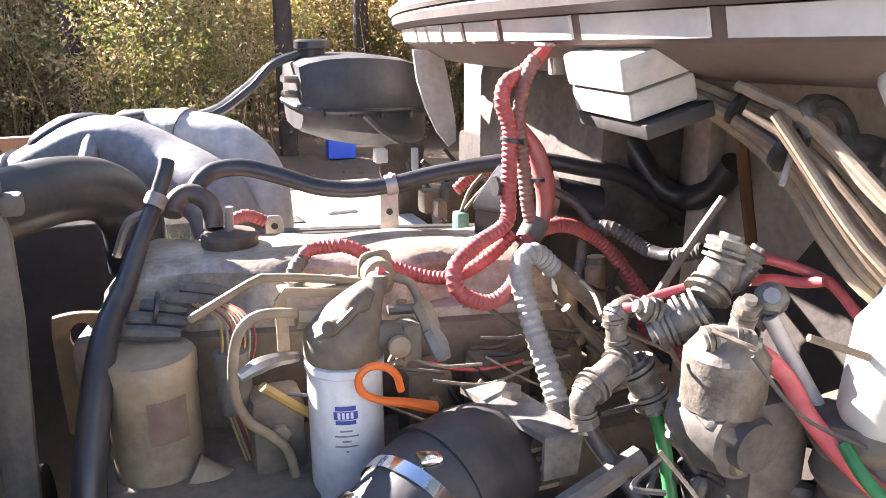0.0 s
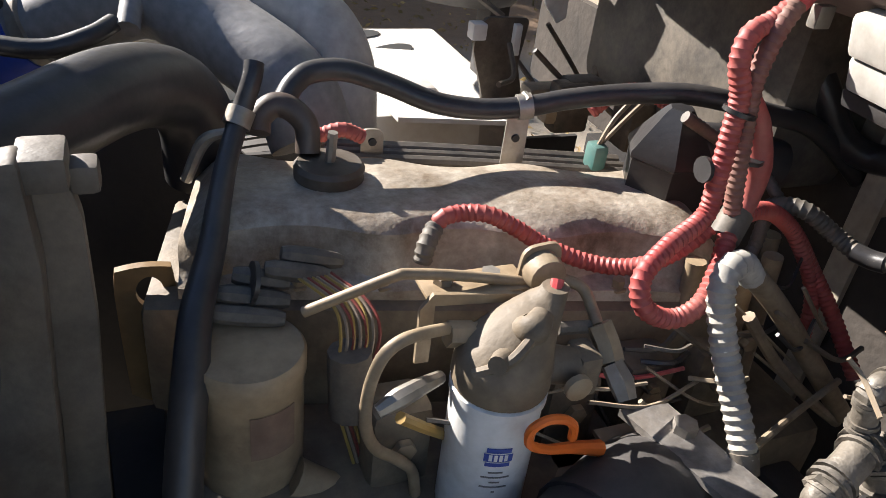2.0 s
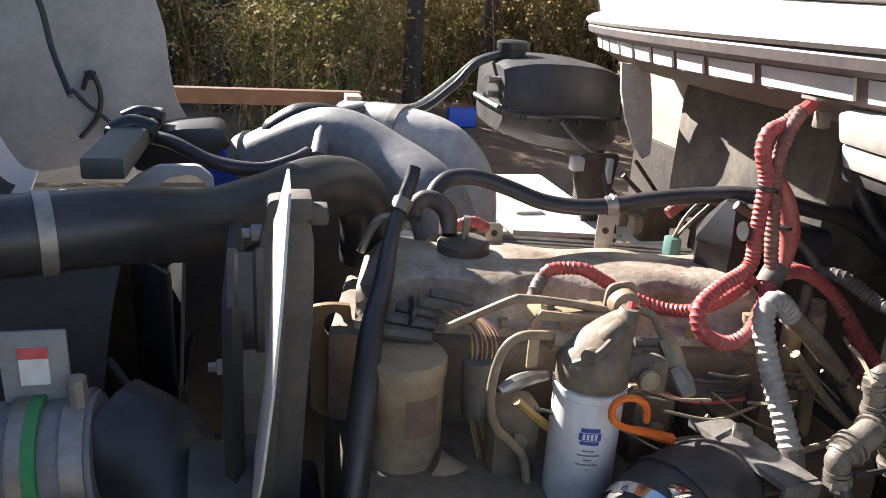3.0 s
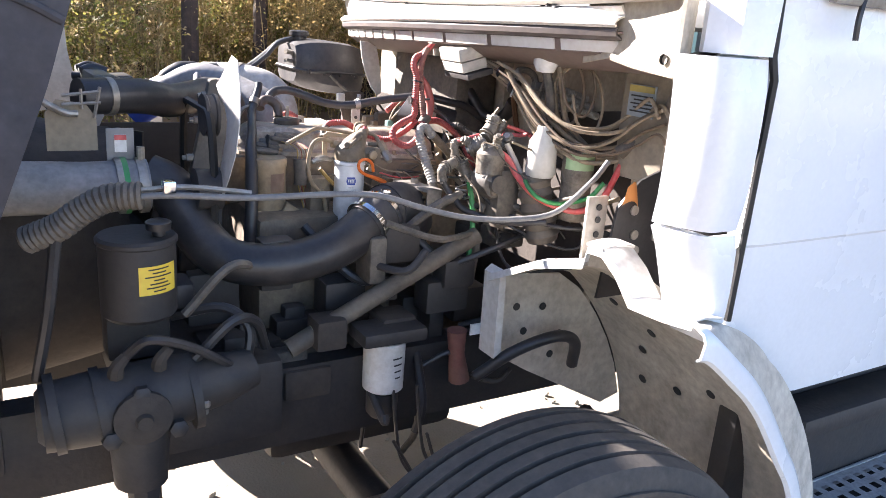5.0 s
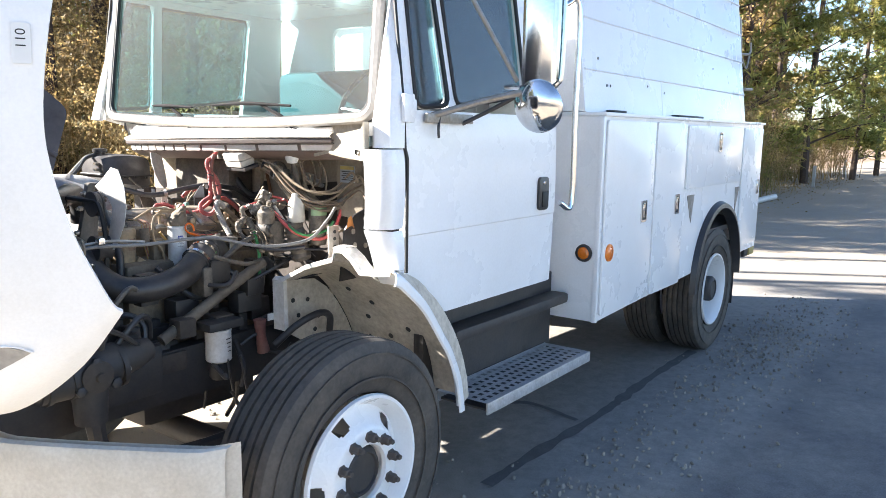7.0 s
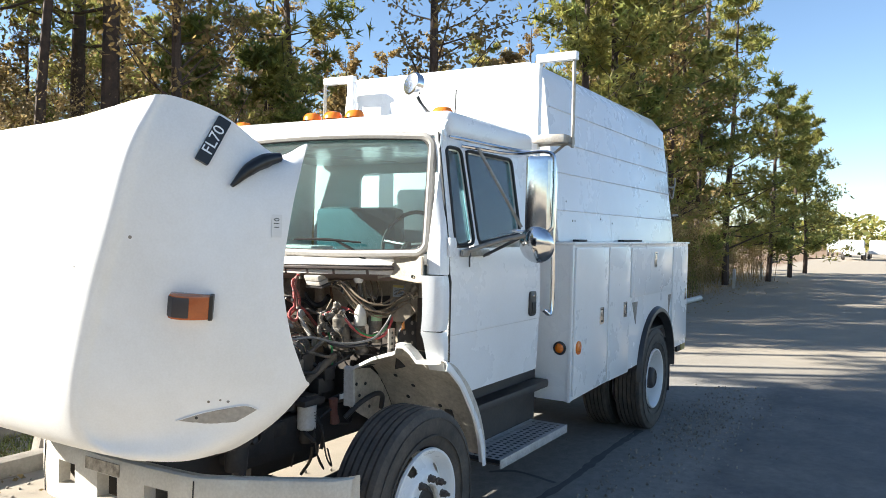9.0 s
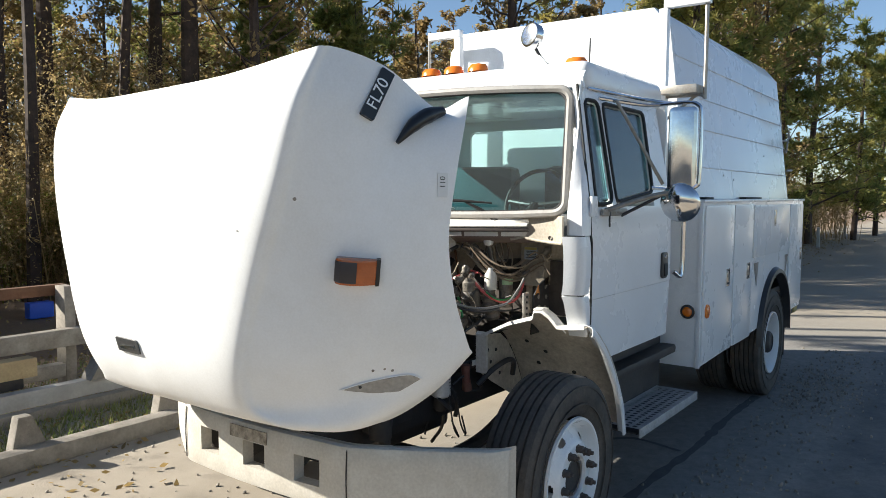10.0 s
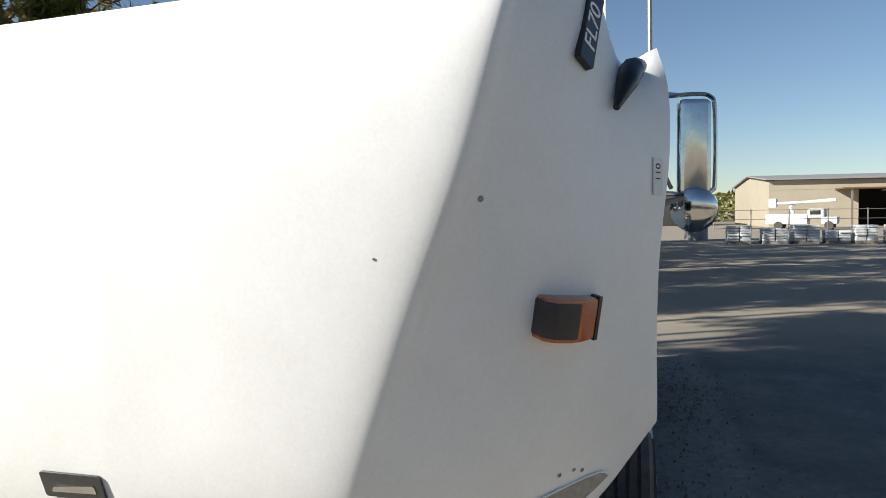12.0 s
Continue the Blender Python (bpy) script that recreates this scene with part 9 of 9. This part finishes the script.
beam((-5.5, 2.45, 0.0), (0.28, 2.60, 0.13), "grey weathered timber lying on the sand")
beam((-5.8, 3.62, 0.10), (0.62, 3.74, 0.24), "pale grey timber resting on low blocks", mat("pale_timber", (0.42, 0.40, 0.37), 0.8, second=(0.3, 0.27, 0.23), scale=5, fine=40, bump=0.4))
beam((-5.6, 3.50, 0.0), (0.70, 3.62, 0.10), "grey timber lying on the ground")
beam((-6.0, 3.95, 0.50), (0.42, 4.05, 0.66), "grey timber rail on posts")
beam((-7.0, 4.25, 0.94), (0.30, 4.33, 1.04), "rust-brown steel top rail", M_RUST, "steel_rail")
for x in (-5.9, 0.18):
    thing("rail_post", box((x, 4.05, 0.0), (x + 0.10, 4.22, 1.04), 0.006), M_WOOD, "grey weathered rail post", "post", "rail posts")
for x, y in ((-0.98, 2.58), (0.16, 2.60), (-2.9, 2.58)):
    tri_ = plate([(x - 0.02, 0.0), (x + 0.30, 0.0), (x + 0.14, 0.34), (x + 0.05, 0.34)], y, y + 0.10, bevel=0.006)
    thing("trestle", tri_, M_WOOD, "wedge-shaped grey timber trestle", "trestle", "timber trestles")
for x, y in ((0.30, 3.56), (-1.5, 3.56)):
    tri_ = plate([(x - 0.16, 0.24), (x + 0.02, 0.24), (x + 0.10, 0.52), (x + 0.02, 0.52)], y, y + 0.18, bevel=0.006)
    thing("trestle", tri_, M_WOOD, "wedge-shaped grey timber trestle", "trestle", "timber trestles")
beam((-1.9, 3.70, 0.34), (-0.25, 3.86, 0.50), "fresh yellow squared timber on the pile", M_WOODY)
beam((-1.6, 3.90, 0.24), (0.10, 4.02, 0.36), "grey timber on the pile")
thing("black_crate", box((-0.35, 3.76, 0.24), (-0.08, 3.92, 0.42), 0.02, m=Matrix.Rotation(radians(4), 4, "Z")), M_BLACK, "small black plastic crate among timbers", "crate")
thing("blue_tarp", box((2.0, 8.55, 0.02), (2.36, 8.72, 0.26), 0.02), mat("blue_sheet", (0.03, 0.10, 0.55), 0.5, second=(0.02, 0.07, 0.4), scale=5), "bright blue plastic sheet by the wood", "tarp")
# grass and dead leaves between the timbers
rng.seed(31)
gb = bmesh.new()
for _ in range(9000):
    x, y = rng.uniform(-4.5, 1.2), rng.uniform(2.55, 3.55)
    if rng.random() < 0.35:
        y = rng.uniform(3.6, 5.6)
    h = rng.uniform(0.03, 0.10)
    a = rng.uniform(0, 6.28)
    w = Vector((math.cos(a), math.sin(a), 0)) * 0.006
    t = Vector((rng.gauss(0, 0.03), rng.gauss(0, 0.03), h))
    v = [gb.verts.new(Vector((x, y, 0.0)) + q_) for q_ in (w, t, -w)]
    gb.faces.new(v)
thing("grass", gb, leaf_mat("yellow_green_grass", (0.17, 0.24, 0.05), (0.34, 0.28, 0.12), 0.4), "thin yellow-green grass between timbers", "grass", kind="stuff", smooth=False)
lb = bmesh.new()
for _ in range(7000):
    r = rng.random()
    if r < 0.45:
        x, y = rng.uniform(-5, 5), 2.3 + abs(rng.gauss(0, 2.6))
    elif r < 0.85:
        x, y = rng.uniform(6, 34), 3.4 - abs(rng.gauss(0, 0.9))
    else:
        x, y = rng.uniform(-6, 2), 1.4 + rng.random() * 5.0
    quad_leaf(lb, Vector((x, y, rng.uniform(0.008, 0.03))), rng.uniform(0.012, 0.03), 0.25, 1.3)
thing("fallen_leaves", lb, M_LEAF, "scattered dry brown leaves on the ground", "leaves", kind="stuff", smooth=False)
sb_ = bmesh.new()
for k_ in range(2300):
    x, y = rng.uniform(-3.5, 1.5), rng.uniform(-3.5, 2.4)
    if k_ > 900:
        x, y = rng.uniform(0.8, 7.0), -1.25 - abs(rng.gauss(0, 0.42))
    if k_ > 1700:
        x, y = rng.gauss(4.9, 0.7), rng.gauss(-1.5, 0.25)
    r = rng.uniform(0.004, 0.014)
    m = Matrix.Translation((x, y, r * 0.5)) @ Euler((rng.random() * 6, rng.random() * 6, 0)).to_matrix().to_4x4() @ Matrix.Diagonal((r * 1.4, r, r * 0.7, 1))
    bmesh.ops.create_icosphere(sb_, subdivisions=1, radius=1.0, matrix=m)
thing("gravel", sb_, mat("gravel_stone", (0.26, 0.23, 0.19), 0.9, vary=0.4, island=True), "loose small stones on the sand", "gravel", kind="stuff", smooth=False)

# white pipe edging and marker posts along the lane
thing("edge_pipe", tube([(15.0, 2.1, 0.08), (20.5, 2.0, 0.10)], 0.08, 12), mat("white_pipe", (0.6, 0.6, 0.58), 0.5, dust=DUST, dust_amount=0.3), "white pipe lying along the lane's edge", "pipe")
for x, y, h in ((18.5, 2.05, 0.9), (27.5, 2.3, 0.75), (36.0, 2.6, 0.8)):
    thing("marker_post", box((x - 0.05, y - 0.05, 0), (x + 0.05, y + 0.05, h), 0.008), mat("pale_post", (0.5, 0.48, 0.44), 0.7), "pale wooden marker post by the lane", "post", "marker posts")

# ---- far end of the lane: yard, pallets, warehouse ----
M_BAG = mat("white_bag_plastic", (0.62, 0.62, 0.61), 0.45, second=(0.5, 0.5, 0.5), scale=3, fine=30, bump=0.3, vary=0.12)
rng.seed(41)


def bag_stack(x, y, n, w):
    st = empty("bag_stack", (x, y, 0), "white plastic bags stacked on a wooden pallet", "pallet", "stacks of bags")
    part("pallet", box((-w / 2, -w / 2, 0.0), (w / 2, w / 2, 0.14), 0.01), M_WOOD, st)
    for k in range(n):
        for s in (-1, 1):
            o = rng.gauss(0, 0.05)
            part("bag", box((-w / 2 + o, s * w * 0.26 - w * 0.25, 0.142 + 0.15 * k), (w / 2 + o, s * w * 0.26 + w * 0.24, 0.142 + 0.15 * k + 0.146), 0.05, seg=3), M_BAG, st)


for y, n, w in ((-7.0, 6, 1.25), (-8.9, 5, 1.3), (-10.6, 6, 1.35), (-12.2, 4, 1.2), (-13.6, 6, 1.1), (-15.2, 6, 1.2), (-16.8, 5, 1.2)):
    bag_stack(43.5 + rng.uniform(-0.5, 0.5), y, n, w)
wh = empty("warehouse", (92, -16.5, 0), "long tan metal warehouse with dark open bays", "warehouse")
M_TANWALL = mat("tan_sheet_metal", (0.42, 0.37, 0.28), 0.6, second=(0.36, 0.31, 0.24), scale=0.5, fine=20, bump=0.1)
# near-black wall colour stands in for the shade inside the open bays
M_BAYSHADE = mat("bay_shade", (0.03, 0.028, 0.026), 0.9)
part("end_wall", plate([(0, 0), (0, 5.4), (15, 6.4), (30, 5.4), (30, 0)], 0.0, -0.2), M_TANWALL, wh)
part("front_wall", box((0, -60, 4.3), (0.2, -0.2, 5.4)), M_TANWALL, wh)
part("front_wall", box((0, -9.5, 0), (0.2, -0.2, 4.28)), M_TANWALL, wh)
part("back_wall", box((12, -60, 0), (12.2, -0.2, 5.3)), M_BAYSHADE, wh)
part("roof", plate([(-0.6, 5.45), (15, 6.5), (30.5, 5.45), (30.5, 5.6), (15, 6.65), (-0.6, 5.6)], 0.4, -60), mat("grey_roof", (0.3, 0.29, 0.28), 0.5), wh)
part("awning", box((-4, -60, 4.2), (0, -7, 4.35)), M_RUST, wh)
for k in range(6):
    part("awning_post", box((-3.8, -8 - 9 * k, 0), (-3.6, -7.8 - 9 * k, 4.2)), M_STEEL, wh)
for k in range(3):
    part("bay_light", box((-1.5, -14 - 12 * k, 4.0), (-1.2, -11.5 - 12 * k, 4.08)), M_FILTER, wh)
shed = thing("far_shed", box((105, -10, 0), (118, -3, 4.2), 0.05), M_FRAME, "low dark shed beyond the warehouse", "shed")
M_CAR = mat("far_white_paint", (0.7, 0.7, 0.7), 0.4)


def far_truck(x, y, turn, boom):
    t = empty("parked_truck", (x, y, 0), "white utility pickup parked in the yard" + (" with a folded boom" if boom else ""), "truck", "parked trucks")
    t.rotation_euler = (0, 0, radians(turn))
    part("body", box((-0.4, -1.0, 0.55), (3.4, 1.0, 1.55), 0.08), M_CAR, t)
    part("cab", box((-1.9, -0.95, 1.1), (-0.4, 0.95, 2.05), 0.2, seg=3), M_CAR, t)
    part("hood", box((-3.0, -0.95, 0.55), (-1.6, 0.95, 1.25), 0.1), M_CAR, t)
    part("side_window", box((-1.6, -0.965, 1.45), (-0.6, 0.965, 1.9), 0.05), M_SEAL, t)
    for wx in (-2.3, 2.2):
        for wy in (-0.95, 0.95):
            part("wheel", lathe([(0, -0.12), (0.4, -0.12), (0.42, 0), (0.4, 0.12), (0, 0.12)], at=(wx, wy, 0.42), axis="y", seg=18), M_TYRE, t)
    if boom:
        part("boom", tube([(1.0, 0, 1.6), (1.0, 0, 2.5), (-2.8, 0, 2.9)], 0.16, 8, 3), M_CAR, t)
        part("boom", tube([(-2.8, 0.3, 2.8), (2.8, 0.3, 2.6)], 0.13, 8, 3), M_CAR, t)
        part("bucket", box((2.5, -0.3, 2.2), (3.2, 0.5, 3.1), 0.06), M_CAR, t)


far_truck(78, -17.5, 70, True)
far_truck(85, 1.2, 5, False)
far_truck(92, -1.0, 0, False)
far_truck(100, 3.5, 10, False)
thing("grey_tank", lathe([(0, 0), (0.75, 0), (0.75, 2.2), (0, 2.3)], at=(50, -5.2, 0), seg=20), M_PIPE, "grey steel tank by the yard entrance", "tank")
for k in range(14):
    thing("fence_post", lathe([(0, 2.0), (0.04, 2.0), (0.04, 0)], at=(52, -6.5 - 2.4 * k, 0), seg=8), M_STEEL, "grey chain-link fence post", "post", "fence posts")
for k in range(3):
    thing("fence_rail", tube([(52, -6.5, 0.7 + 0.62 * k), (52, -38, 0.7 + 0.62 * k)], 0.02, 6), M_STEEL, "thin grey fence rail", "rail", "fence rails")
rng.seed(51)
fw_ = bmesh.new()
for _ in range(9000):
    x, y = 150 + rng.uniform(-8, 30), rng.uniform(-120, 60)
    h = 5.5 + 2.5 * noise.noise((y * 0.06, 0, 0)) + 1.5 * noise.noise((y * 0.3, 1, 0))
    quad_leaf(fw_, Vector((x, y, rng.random() * h)), rng.uniform(0.35, 0.8), 0.8, 1.3)
thing("far_woods", fw_, M_SHRUB, "low distant tree line at the horizon", "woods", kind="stuff", smooth=False)
